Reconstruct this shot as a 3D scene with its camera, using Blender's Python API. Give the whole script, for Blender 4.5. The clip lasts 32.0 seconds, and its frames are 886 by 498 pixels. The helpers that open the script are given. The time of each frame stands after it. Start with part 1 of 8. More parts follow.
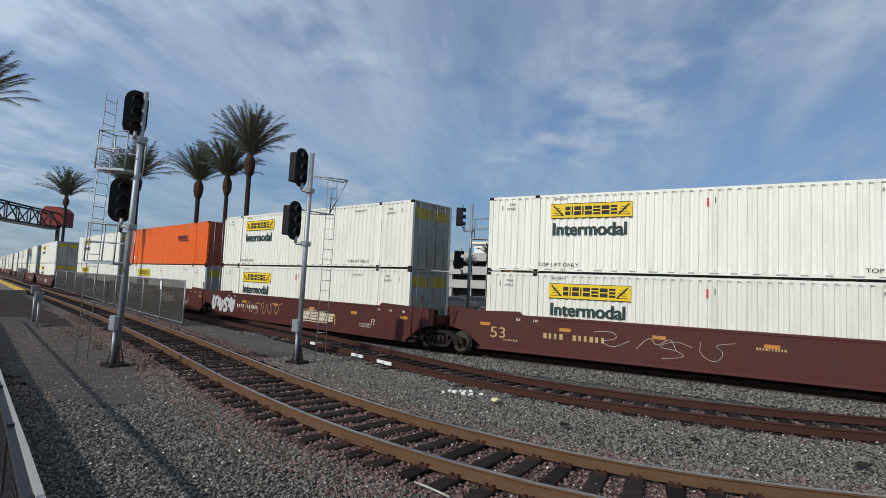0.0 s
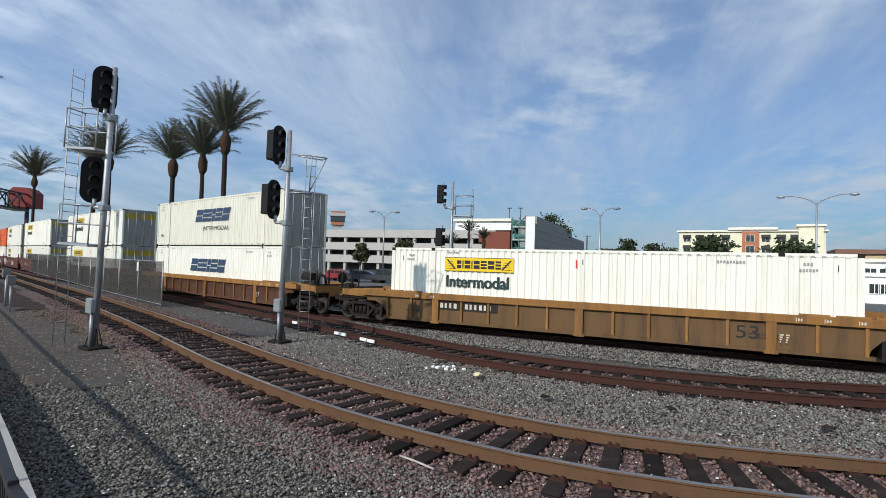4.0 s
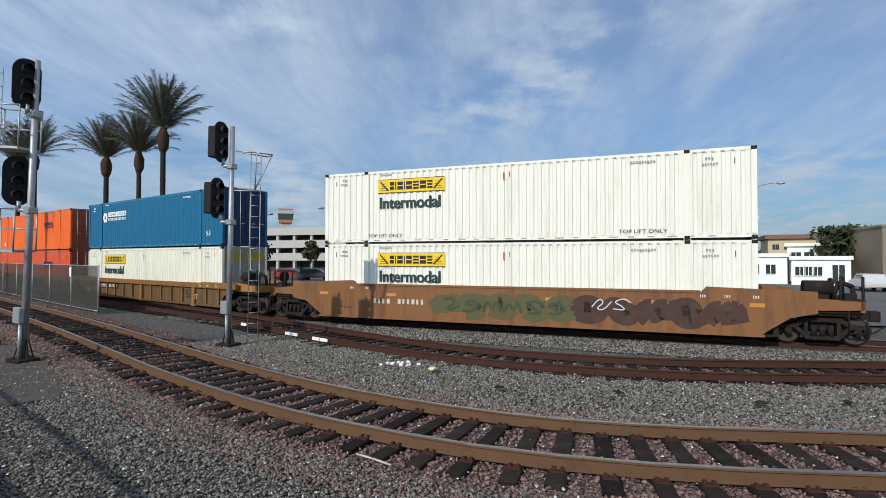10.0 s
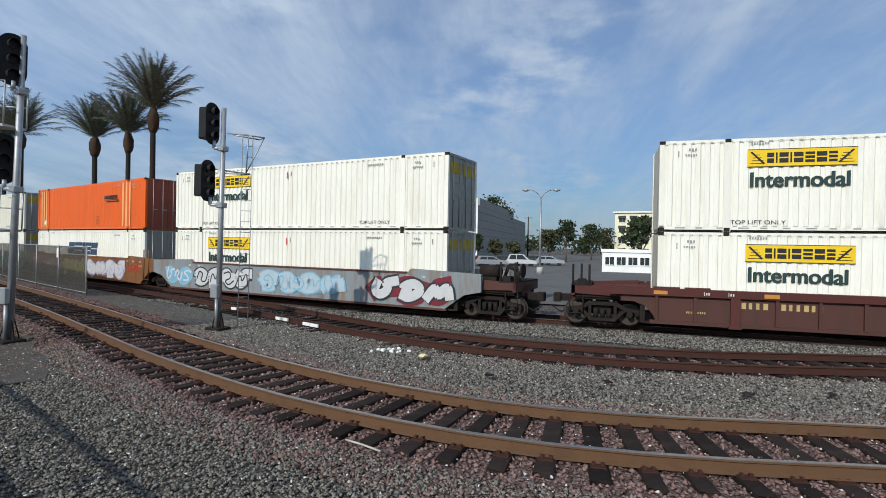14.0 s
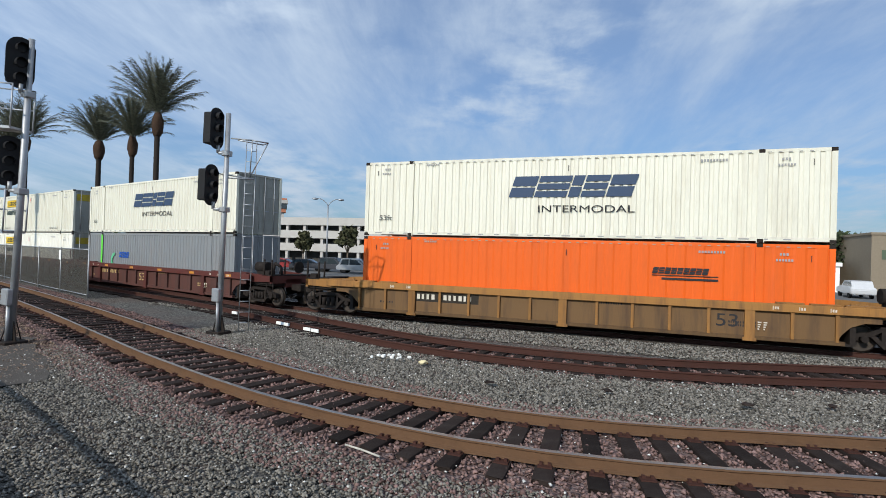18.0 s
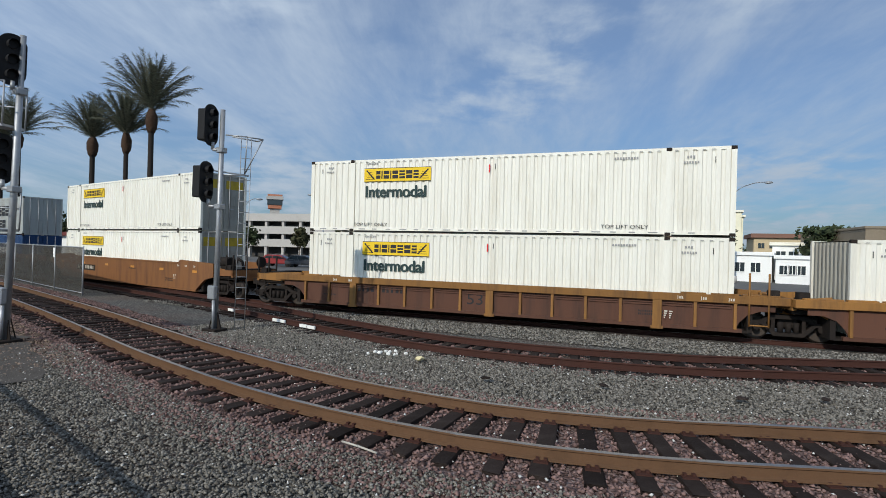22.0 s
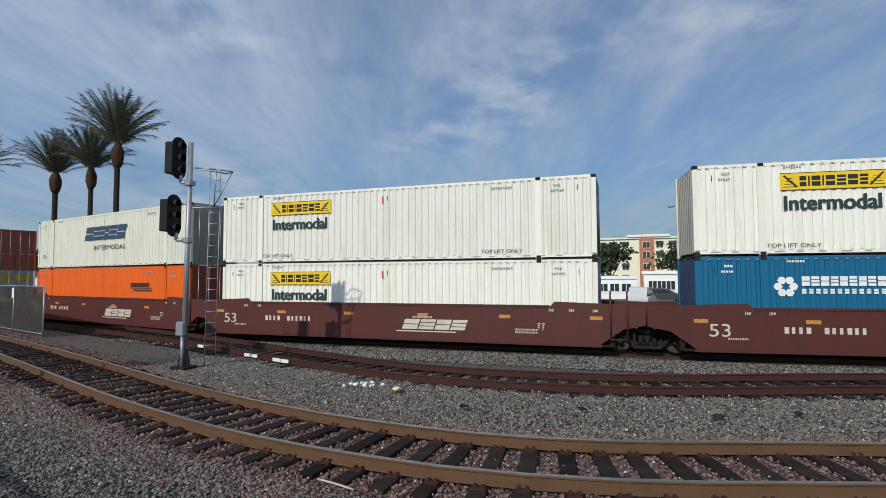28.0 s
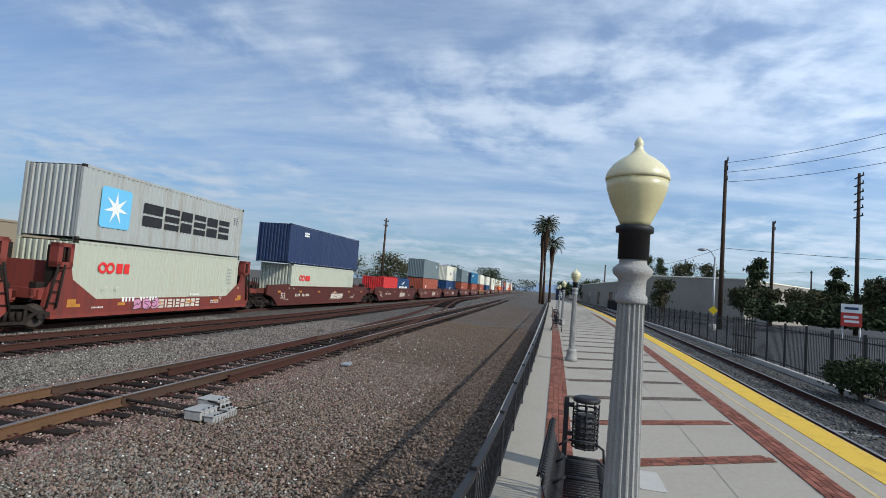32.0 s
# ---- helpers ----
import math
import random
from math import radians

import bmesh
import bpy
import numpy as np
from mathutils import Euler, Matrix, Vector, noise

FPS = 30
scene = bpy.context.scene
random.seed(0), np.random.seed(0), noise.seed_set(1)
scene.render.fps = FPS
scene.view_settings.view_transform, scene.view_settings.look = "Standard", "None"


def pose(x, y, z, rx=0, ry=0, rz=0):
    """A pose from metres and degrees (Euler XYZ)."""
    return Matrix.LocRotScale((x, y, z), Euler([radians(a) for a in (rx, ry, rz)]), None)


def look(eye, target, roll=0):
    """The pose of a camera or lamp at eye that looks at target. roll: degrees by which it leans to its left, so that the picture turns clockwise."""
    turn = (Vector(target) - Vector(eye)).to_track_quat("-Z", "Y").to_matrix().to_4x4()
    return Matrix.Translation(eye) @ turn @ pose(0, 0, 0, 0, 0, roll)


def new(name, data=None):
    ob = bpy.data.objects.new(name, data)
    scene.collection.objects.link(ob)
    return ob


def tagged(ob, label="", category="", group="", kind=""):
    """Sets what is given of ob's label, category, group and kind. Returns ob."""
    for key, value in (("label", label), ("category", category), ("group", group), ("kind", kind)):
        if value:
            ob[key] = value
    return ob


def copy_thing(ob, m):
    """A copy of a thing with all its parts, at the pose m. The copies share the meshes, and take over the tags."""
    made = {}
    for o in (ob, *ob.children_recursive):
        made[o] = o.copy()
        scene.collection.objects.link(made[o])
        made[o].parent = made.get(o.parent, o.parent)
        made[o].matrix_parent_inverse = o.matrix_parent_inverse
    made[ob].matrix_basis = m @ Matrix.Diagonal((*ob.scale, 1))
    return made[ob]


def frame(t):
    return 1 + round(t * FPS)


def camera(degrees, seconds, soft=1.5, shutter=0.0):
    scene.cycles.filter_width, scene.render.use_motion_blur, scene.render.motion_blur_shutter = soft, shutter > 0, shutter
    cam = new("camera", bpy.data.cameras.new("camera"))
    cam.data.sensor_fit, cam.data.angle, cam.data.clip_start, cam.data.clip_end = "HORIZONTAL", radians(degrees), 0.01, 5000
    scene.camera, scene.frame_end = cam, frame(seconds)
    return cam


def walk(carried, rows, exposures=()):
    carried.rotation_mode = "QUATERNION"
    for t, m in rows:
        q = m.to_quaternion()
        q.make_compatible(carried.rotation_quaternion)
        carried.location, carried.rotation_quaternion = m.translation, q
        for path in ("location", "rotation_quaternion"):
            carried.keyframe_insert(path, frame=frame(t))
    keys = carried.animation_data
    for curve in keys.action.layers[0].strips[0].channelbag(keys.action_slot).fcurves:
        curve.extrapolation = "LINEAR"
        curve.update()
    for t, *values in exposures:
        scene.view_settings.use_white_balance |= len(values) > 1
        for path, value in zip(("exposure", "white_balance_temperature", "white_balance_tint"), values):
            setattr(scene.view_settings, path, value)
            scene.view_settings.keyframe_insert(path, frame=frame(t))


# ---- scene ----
# ---------- camera ----------
CAM_Z = 2.57
cam = camera(80.3, 32.0, soft=0.9)
PATH = [
    (0.0, 32.35, 3.87, 2.47),
    (0.5, 31.44, 3.94, 1.58),
    (1.0, 30.35, 3.69, 1.11),
    (1.5, 31.51, 3.26, 1.47),
    (2.0, 32.56, 3.91, 1.03),
    (2.5, 31.57, 2.08, 2.29),
    (3.0, 31.38, 1.44, 2.30),
    (3.5, 31.00, 1.59, 1.89),
    (5.5, 27.66, 0.29, 2.01),
    (6.0, 27.71, 0.09, 1.40),
    (6.5, 27.64, 0.16, 1.32),
    (7.0, 27.72, 0.48, 1.63),
    (7.5, 27.40, 0.56, 1.54),
    (8.0, 27.68, 1.19, 1.39),
    (8.5, 26.49, 0.80, 2.45),
    (9.0, 25.87, 1.01, 2.05),
    (9.5, 24.86, 0.31, 1.89),
    (10.0, 24.96, 1.01, 0.01),
    (10.5, 24.60, 0.27, 1.15),
    (11.0, 24.25, -0.26, 1.39),
    (11.5, 24.41, -0.37, 1.04),
    (12.0, 24.08, -0.63, 2.16),
    (12.5, 23.99, -0.59, 0.89),
    (13.0, 23.88, -0.75, 1.20),
    (13.5, 24.03, -0.57, 0.94),
    (15.5, 23.89, 0.09, 1.77),
    (16.0, 23.28, -0.09, 1.72),
    (16.5, 24.06, 0.22, 1.16),
    (17.0, 24.49, 0.91, 2.57),
    (17.5, 24.38, 0.96, 1.69),
    (18.0, 24.21, 0.42, 1.75),
    (18.5, 24.44, 0.41, 1.50),
    (19.0, 24.06, 0.23, 1.75),
    (19.5, 23.83, 0.35, 2.18),
    (20.0, 24.89, 0.93, 0.88),
    (20.5, 24.09, 0.78, 1.76),
    (21.0, 24.10, 0.25, 1.35),
    (21.5, 23.80, 0.11, 1.92),
    (22.0, 23.79, -0.04, 1.47),
    (22.5, 23.63, 0.10, 0.79),
    (23.0, 24.08, 0.56, 1.19),
    (23.5, 23.58, 0.10, 1.62),
    (24.0, 23.76, 0.15, 0.83),
    (24.5, 23.00, 0.48, 0.93),
    (26.5, 22.48, 2.10, -1.81),
    (27.0, 21.39, 2.09, -1.62),
    (27.5, 21.24, 2.72, -1.29),
    (28.0, 21.10, 2.99, -0.28),
    (28.5, 21.10, 2.65, -0.70),
    (29.0, 12.70, 2.12, 1.50),
    (29.5, -11.00, 3.87, 2.60),
    (30.0, -27.90, 5.57, 3.40),
    (30.5, -44.60, 6.25, 4.70),
    (31.0, -59.20, 6.70, 5.96),
    (31.5, -65.40, 5.95, 5.20),
    (32.0, -67.10, 3.75, 4.35),
]


def eye_at(t):
    # a hand-held camera on one spot, with a few centimetres of sway
    return 0.03 * math.sin(0.7 * t), 0.03 * math.sin(0.5 * t + 1), CAM_Z + 0.01 * math.sin(0.9 * t)


def cam_pose(t, yaw, pitch, roll):
    x, y, z = eye_at(t)
    return Matrix.Translation((x, y, z)) @ pose(0, 0, 0, 0, 0, yaw) @ pose(0, 0, 0, 90 + pitch) @ pose(0, 0, 0, 0, 0, roll)


walk(cam, [(t, cam_pose(t, a, b, c)) for t, a, b, c in PATH], exposures=[(0, -0.36), (1, -0.3), (2, -0.33), (3.2, -0.16), (5.6, 0.0), (7, 0.0), (8, 0.11), (9, 0.12), (10, -0.08), (11, -0.1), (12, -0.16), (13, -0.08), (16, -0.23), (17, -0.05), (18, 0.05), (19, 0.11), (20, 0.24), (21, -0.06), (22, -0.22), (23, -0.19), (24, -0.1), (26.5, -0.03), (27, -0.07), (28, -0.35), (29, -0.32), (30, -0.15), (31, -0.06), (32, 0.03)])

# ---------- world and sun ----------
world = bpy.data.worlds.new("sky")
scene.world = world
world.use_nodes = True
wn, wl = world.node_tree.nodes, world.node_tree.links
wn.clear()
w_out = wn.new("ShaderNodeOutputWorld")
w_bg = wn.new("ShaderNodeBackground")
w_sky = wn.new("ShaderNodeTexSky")
w_sky.sky_type = "NISHITA"
w_sky.sun_disc = False
SUN_ELEV, SUN_AZ = radians(31), radians(188)   # azimuth clockwise from +y
w_sky.sun_elevation, w_sky.sun_rotation = SUN_ELEV, SUN_AZ
SUN_DIR = Vector((math.sin(SUN_AZ) * math.cos(SUN_ELEV), math.cos(SUN_AZ) * math.cos(SUN_ELEV), math.sin(SUN_ELEV)))
w_sky.air_density, w_sky.dust_density, w_sky.ozone_density = 1.0, 1.2, 2.0
w_tc = wn.new("ShaderNodeTexCoord")


def sky_math(op, a, b=None, c=None):
    """A math node of the sky, with numbers or sockets as its inputs."""
    node = wn.new("ShaderNodeMath")
    node.operation = op
    for slot, value in zip(node.inputs, (a, b, c)):
        if value is None:
            continue
        if isinstance(value, (int, float)):
            slot.default_value = value
        else:
            wl.new(value, slot)
    return node.outputs[0]


def sky_noise(vector, size, detail, rough, distort=0.0):
    node = wn.new("ShaderNodeTexNoise")
    for key, value in (("Scale", size), ("Detail", detail), ("Roughness", rough), ("Distortion", distort)):
        node.inputs[key].default_value = value
    wl.new(vector, node.inputs["Vector"])
    return node.outputs["Fac"]


def sky_ramp(value, lo, hi, a, b):
    node = wn.new("ShaderNodeMapRange")
    node.interpolation_type = "SMOOTHSTEP"
    for slot, v in zip(node.inputs[1:5], (lo, hi, a, b)):
        slot.default_value = v
    wl.new(value, node.inputs[0])
    return node.outputs[0]


# a high cloud deck, seen in perspective: long veils drawn out along one wind direction, with small broken cloudlets
w_sep = wn.new("ShaderNodeSeparateXYZ")
wl.new(w_tc.outputs["Generated"], w_sep.inputs[0])
w_h = sky_math("ADD", sky_math("MAXIMUM", w_sep.outputs[2], 0.0), 0.16)
w_flat = wn.new("ShaderNodeCombineXYZ")
wl.new(sky_math("DIVIDE", w_sep.outputs[0], w_h), w_flat.inputs[0])
wl.new(sky_math("DIVIDE", w_sep.outputs[1], w_h), w_flat.inputs[1])
w_turn = wn.new("ShaderNodeMapping")
w_turn.inputs["Rotation"].default_value = (0, 0, radians(-18))
wl.new(w_flat.outputs[0], w_turn.inputs["Vector"])
w_long = wn.new("ShaderNodeMapping")
w_long.inputs["Scale"].default_value = (1.5, 0.42, 1.0)
wl.new(w_turn.outputs[0], w_long.inputs["Vector"])
w_veil = sky_noise(w_long.outputs[0], 1.1, 9, 0.6, 0.5)
w_wisp = sky_noise(w_long.outputs[0], 4.5, 7, 0.68, 0.3)
w_puff = sky_noise(w_turn.outputs[0], 4.2, 5, 0.55, 0.2)
w_patch = sky_noise(w_turn.outputs[0], 0.8, 3, 0.5)
w_deck = sky_math("MULTIPLY_ADD", w_wisp, 0.35, w_veil)
w_deck = sky_math("MULTIPLY_ADD", sky_math("MULTIPLY", sky_math("SUBTRACT", w_puff, 0.48), sky_ramp(w_patch, 0.44, 0.6, 0.0, 1.0)), 1.4, w_deck)
w_haze = sky_ramp(w_sep.outputs[2], 0.0, 0.25, 0.05, 0.0)
w_cover = sky_math("MINIMUM", sky_math("ADD", sky_ramp(w_deck, 0.45, 1.05, 0.26, 0.9), w_haze), 1.0)
w_tint = wn.new("ShaderNodeMix")
w_tint.data_type, w_tint.blend_type = "RGBA", "MULTIPLY"
w_tint.inputs[0].default_value = 1.0
w_tint.inputs[7].default_value = (0.56, 0.92, 1.27, 1)
wl.new(w_sky.outputs[0], w_tint.inputs[6])
w_mix = wn.new("ShaderNodeMix")
w_mix.data_type = "RGBA"
w_mix.inputs[7].default_value = (6.1, 7.25, 8.7, 1)
wl.new(w_cover, w_mix.inputs[0])
wl.new(w_tint.outputs[2], w_mix.inputs[6])
# thin cloud is brighter towards the sun
w_near = wn.new("ShaderNodeVectorMath")
w_near.operation = "DOT_PRODUCT"
w_near.inputs[1].default_value = SUN_DIR
wl.new(w_tc.outputs["Generated"], w_near.inputs[0])
w_glow = sky_math("MINIMUM", sky_math("MULTIPLY_ADD", sky_math("POWER", sky_math("MAXIMUM", sky_math("ADD", w_near.outputs["Value"], 0.8), 0.0), 1.5), 0.38, 0.9), 1.36)
w_bg_scale = wn.new("ShaderNodeVectorMath")
w_bg_scale.operation = "SCALE"
wl.new(w_mix.outputs[2], w_bg_scale.inputs[0])
# the deck thickens and greys towards the horizon
wl.new(sky_math("MULTIPLY", w_glow, sky_ramp(w_sep.outputs[2], 0.0, 0.3, 0.86, 1.0)), w_bg_scale.inputs["Scale"])
wl.new(w_bg_scale.outputs[0], w_bg.inputs["Color"])
w_bg.inputs["Strength"].default_value = 0.096
wl.new(w_bg.outputs[0], w_out.inputs["Surface"])

sun = new("sun", bpy.data.lights.new("sun", "SUN"))
sun.data.energy, sun.data.angle, sun.data.color = 3.66, radians(0.6), (1.0, 0.95, 0.86)
sun.matrix_world = look((0, 0, 60), Vector((0, 0, 60)) - SUN_DIR)

# ---------- materials ----------
MATS = {}


def mat(name, rgb, rough=0.6, metal=0.0, dirt=0.25, dirt_rgb=(0.09, 0.07, 0.05), scale=2.0, streak=1.0, grain=0.12,
        bump=0.1, bump_scale=40.0, random_value=0.0, island=False, emit=0.0):
    """A painted or natural surface: base colour, grain and stains at two scales, fine relief."""
    if name in MATS:
        return MATS[name]
    m = bpy.data.materials.new(name)
    m.use_nodes = True
    n, l = m.node_tree.nodes, m.node_tree.links
    b = n["Principled BSDF"]
    b.inputs["Roughness"].default_value, b.inputs["Metallic"].default_value = rough, metal
    b.inputs["Specular IOR Level"].default_value = 0.12 if rough >= 0.8 else 0.25 if rough >= 0.5 else 0.5   # dusty surfaces have little sheen
    tc = n.new("ShaderNodeTexCoord")
    mp = n.new("ShaderNodeMapping")
    mp.inputs["Scale"].default_value = (1, 1, 1.0 / streak)
    l.new(tc.outputs["Object"], mp.inputs["Vector"])
    big = n.new("ShaderNodeTexNoise")
    big.inputs["Scale"].default_value, big.inputs["Detail"].default_value, big.inputs["Roughness"].default_value = scale, 6, 0.65
    fine = n.new("ShaderNodeTexNoise")
    fine.inputs["Scale"].default_value, fine.inputs["Detail"].default_value = scale * 14, 4
    for t in (big, fine):
        l.new(mp.outputs[0], t.inputs["Vector"])
    ramp = n.new("ShaderNodeValToRGB")
    ramp.color_ramp.elements[0].position, ramp.color_ramp.elements[1].position = 0.48, 0.78
    l.new(big.outputs["Fac"], ramp.inputs["Fac"])
    amount = n.new("ShaderNodeMath")
    amount.operation = "MULTIPLY"
    amount.inputs[1].default_value = dirt
    l.new(ramp.outputs["Color"], amount.inputs[0])
    mix = n.new("ShaderNodeMix")
    mix.data_type = "RGBA"
    mix.inputs[6].default_value, mix.inputs[7].default_value = (*rgb, 1), (*dirt_rgb, 1)
    l.new(amount.outputs[0], mix.inputs[0])
    hsv = n.new("ShaderNodeHueSaturation")
    l.new(mix.outputs[2], hsv.inputs["Color"])
    val = n.new("ShaderNodeMath")
    val.operation = "MULTIPLY_ADD"
    val.inputs[1].default_value, val.inputs[2].default_value = grain * 2, 1 - grain
    l.new(fine.outputs["Fac"], val.inputs[0])
    last = val.outputs[0]
    if random_value:
        if island:
            r = n.new("ShaderNodeNewGeometry").outputs["Random Per Island"]
        else:
            r = n.new("ShaderNodeObjectInfo").outputs["Random"]
        rv = n.new("ShaderNodeMath")
        rv.operation = "MULTIPLY_ADD"
        rv.inputs[1].default_value, rv.inputs[2].default_value = random_value * 2, 1 - random_value
        l.new(r, rv.inputs[0])
        pr = n.new("ShaderNodeMath")
        pr.operation = "MULTIPLY"
        l.new(last, pr.inputs[0])
        l.new(rv.outputs[0], pr.inputs[1])
        last = pr.outputs[0]
    l.new(last, hsv.inputs["Value"])
    l.new(hsv.outputs["Color"], b.inputs["Base Color"])
    if bump:
        bn = n.new("ShaderNodeTexNoise")
        bn.inputs["Scale"].default_value, bn.inputs["Detail"].default_value = bump_scale, 3
        l.new(tc.outputs["Object"], bn.inputs["Vector"])
        bp = n.new("ShaderNodeBump")
        bp.inputs["Strength"].default_value, bp.inputs["Distance"].default_value = bump, 0.02
        l.new(bn.outputs["Fac"], bp.inputs["Height"])
        l.new(bp.outputs["Normal"], b.inputs["Normal"])
    if emit:
        b.inputs["Emission Color"].default_value, b.inputs["Emission Strength"].default_value = (*rgb, 1), emit
    MATS[name] = m
    return m


def gravel_material(name, greys, cell=14.0, warm=(0.22, 0.14, 0.11), warm_amount=0.0):
    """Loose crushed stone: cells of different grey, darker joints between them, relief."""
    m = bpy.data.materials.new(name)
    m.use_nodes = True
    n, l = m.node_tree.nodes, m.node_tree.links
    b = n["Principled BSDF"]
    b.inputs["Roughness"].default_value, b.inputs["Specular IOR Level"].default_value = 0.9, 0.1
    tc = n.new("ShaderNodeTexCoord")
    vo = n.new("ShaderNodeTexVoronoi")
    vo.inputs["Scale"].default_value = cell
    l.new(tc.outputs["Object"], vo.inputs["Vector"])
    ramp = n.new("ShaderNodeValToRGB")
    els = ramp.color_ramp.elements
    els[0].position, els[0].color = 0.0, (*greys[0], 1)
    els[1].position, els[1].color = 1.0, (*greys[-1], 1)
    for i, g in enumerate(greys[1:-1]):
        e = els.new((i + 1) / (len(greys) - 1))
        e.color = (*g, 1)
    sep = n.new("ShaderNodeSeparateColor")
    l.new(vo.outputs["Color"], sep.inputs[0])
    l.new(sep.outputs[0], ramp.inputs["Fac"])
    big = n.new("ShaderNodeTexNoise")
    big.inputs["Scale"].default_value, big.inputs["Detail"].default_value = 0.35, 5
    l.new(tc.outputs["Object"], big.inputs["Vector"])
    br = n.new("ShaderNodeValToRGB")
    br.color_ramp.elements[0].position, br.color_ramp.elements[1].position = 0.42, 0.62
    l.new(big.outputs["Fac"], br.inputs["Fac"])
    am = n.new("ShaderNodeMath")
    am.operation = "MULTIPLY"
    am.inputs[1].default_value = warm_amount
    l.new(br.outputs["Color"], am.inputs[0])
    mix = n.new("ShaderNodeMix")
    mix.data_type = "RGBA"
    mix.inputs[7].default_value = (*warm, 1)
    l.new(am.outputs[0], mix.inputs[0])
    l.new(ramp.outputs["Color"], mix.inputs[6])
    l.new(mix.outputs[2], b.inputs["Base Color"])
    bp = n.new("ShaderNodeBump")
    bp.inputs["Strength"].default_value, bp.inputs["Distance"].default_value = 0.9, 0.03
    inv = n.new("ShaderNodeMath")
    inv.operation = "MULTIPLY"
    inv.inputs[1].default_value = -1.0
    l.new(vo.outputs["Distance"], inv.inputs[0])
    l.new(inv.outputs[0], bp.inputs["Height"])
    l.new(bp.outputs["Normal"], b.inputs["Normal"])
    MATS[name] = m
    return m


GRAVEL_RED = gravel_material("red_gravel", [(0.06, 0.038, 0.034), (0.12, 0.078, 0.07), (0.16, 0.11, 0.1), (0.22, 0.17, 0.155)], 20, (0.07, 0.05, 0.045), 0.4)
GRAVEL_BROWN = gravel_material("brown_gravel", [(0.042, 0.033, 0.027), (0.088, 0.068, 0.056), (0.13, 0.104, 0.086), (0.2, 0.168, 0.14)], 22, (0.1, 0.066, 0.044), 0.55)
STONE_BROWN = mat("ballast_stone_brown", (0.158, 0.117, 0.09), 0.88, dirt=0.0, grain=0.25, random_value=0.62, island=True, bump=0)
SOIL = mat("dark_oily_soil", (0.034, 0.025, 0.021), 0.95, dirt=0.9, dirt_rgb=(0.085, 0.066, 0.056), scale=1.6, grain=0.35, bump=0.7, bump_scale=30)
GRAVEL = gravel_material("gravel", [(0.03, 0.029, 0.027), (0.07, 0.067, 0.06), (0.108, 0.102, 0.092), (0.196, 0.187, 0.17)], 22, (0.11, 0.07, 0.056), 0.35)
STONE = mat("ballast_stone", (0.156, 0.144, 0.124), 0.85, dirt=0.0, grain=0.25, random_value=0.62, island=True, bump=0)
STONE_RED = mat("ballast_stone_reddish", (0.156, 0.1, 0.089), 0.85, dirt=0.0, grain=0.25, random_value=0.62, island=True, bump=0)
RAIL = mat("rail_rust", (0.12, 0.066, 0.036), 0.8, dirt=0.5, dirt_rgb=(0.06, 0.036, 0.022), scale=3, bump=0.15)
RAIL_DARK = mat("rail_rust_dark", (0.055, 0.024, 0.018), 0.8, dirt=0.5, dirt_rgb=(0.03, 0.018, 0.015), scale=3, bump=0.15)
RAIL_TOP = mat("rail_worn_top", (0.3, 0.27, 0.25), 0.38, metal=0.9, dirt=0.5, dirt_rgb=(0.2, 0.12, 0.08), scale=5, bump=0.03)
TIE = mat("tie_wood", (0.02, 0.014, 0.012), 0.9, dirt=0.4, dirt_rgb=(0.055, 0.044, 0.037), scale=4, random_value=0.4, bump=0.5, bump_scale=25)
STEEL = mat("galvanised_steel", (0.33, 0.34, 0.35), 0.5, metal=0.6, dirt=0.4, dirt_rgb=(0.16, 0.16, 0.16), scale=6)
BLACK = mat("black_paint", (0.018, 0.018, 0.02), 0.55, dirt=0.3, dirt_rgb=(0.05, 0.048, 0.045))
# grime, darkened further so the colour carries the shade under the cars
GRIME = mat("grimy_running_gear", (0.02, 0.016, 0.014), 0.85, dirt=0.5, dirt_rgb=(0.05, 0.038, 0.03), scale=5)
WHEEL_TREAD = mat("wheel_steel", (0.06, 0.048, 0.04), 0.6, metal=0.4, dirt=0.5)


# ---------- small builders ----------
def box(bm, x0, x1, y0, y1, z0, z1, bevel=0.0):
    vs = [bm.verts.new((x, y, z)) for x in (x0, x1) for y in (y0, y1) for z in (z0, z1)]
    fs = [bm.faces.new([vs[i] for i in q]) for q in ((0, 1, 3, 2), (4, 6, 7, 5), (0, 4, 5, 1), (2, 3, 7, 6), (0, 2, 6, 4), (1, 5, 7, 3))]
    if bevel:
        es = list({e for f in fs for e in f.edges})
        bmesh.ops.bevel(bm, geom=es, offset=bevel, segments=1, affect="EDGES")


def tube(bm, a, b, r0, r1=None, seg=10, cap=True):
    a, b = Vector(a), Vector(b)
    r1 = r0 if r1 is None else r1
    d = (b - a).normalized()
    u = d.orthogonal().normalized()
    v = d.cross(u)
    rings = []
    for p, r in ((a, r0), (b, r1)):
        rings.append([bm.verts.new(p + (u * math.cos(k * math.tau / seg) + v * math.sin(k * math.tau / seg)) * r) for k in range(seg)])
    for k in range(seg):
        f = bm.faces.new((rings[0][k], rings[0][(k + 1) % seg], rings[1][(k + 1) % seg], rings[1][k]))
        f.smooth = True
    if cap:
        bm.faces.new(rings[0][::-1])
        bm.faces.new(rings[1])


def bent(bm, points, r, seg=8):
    for a, b in zip(points, points[1:]):
        tube(bm, a, b, r, seg=seg)


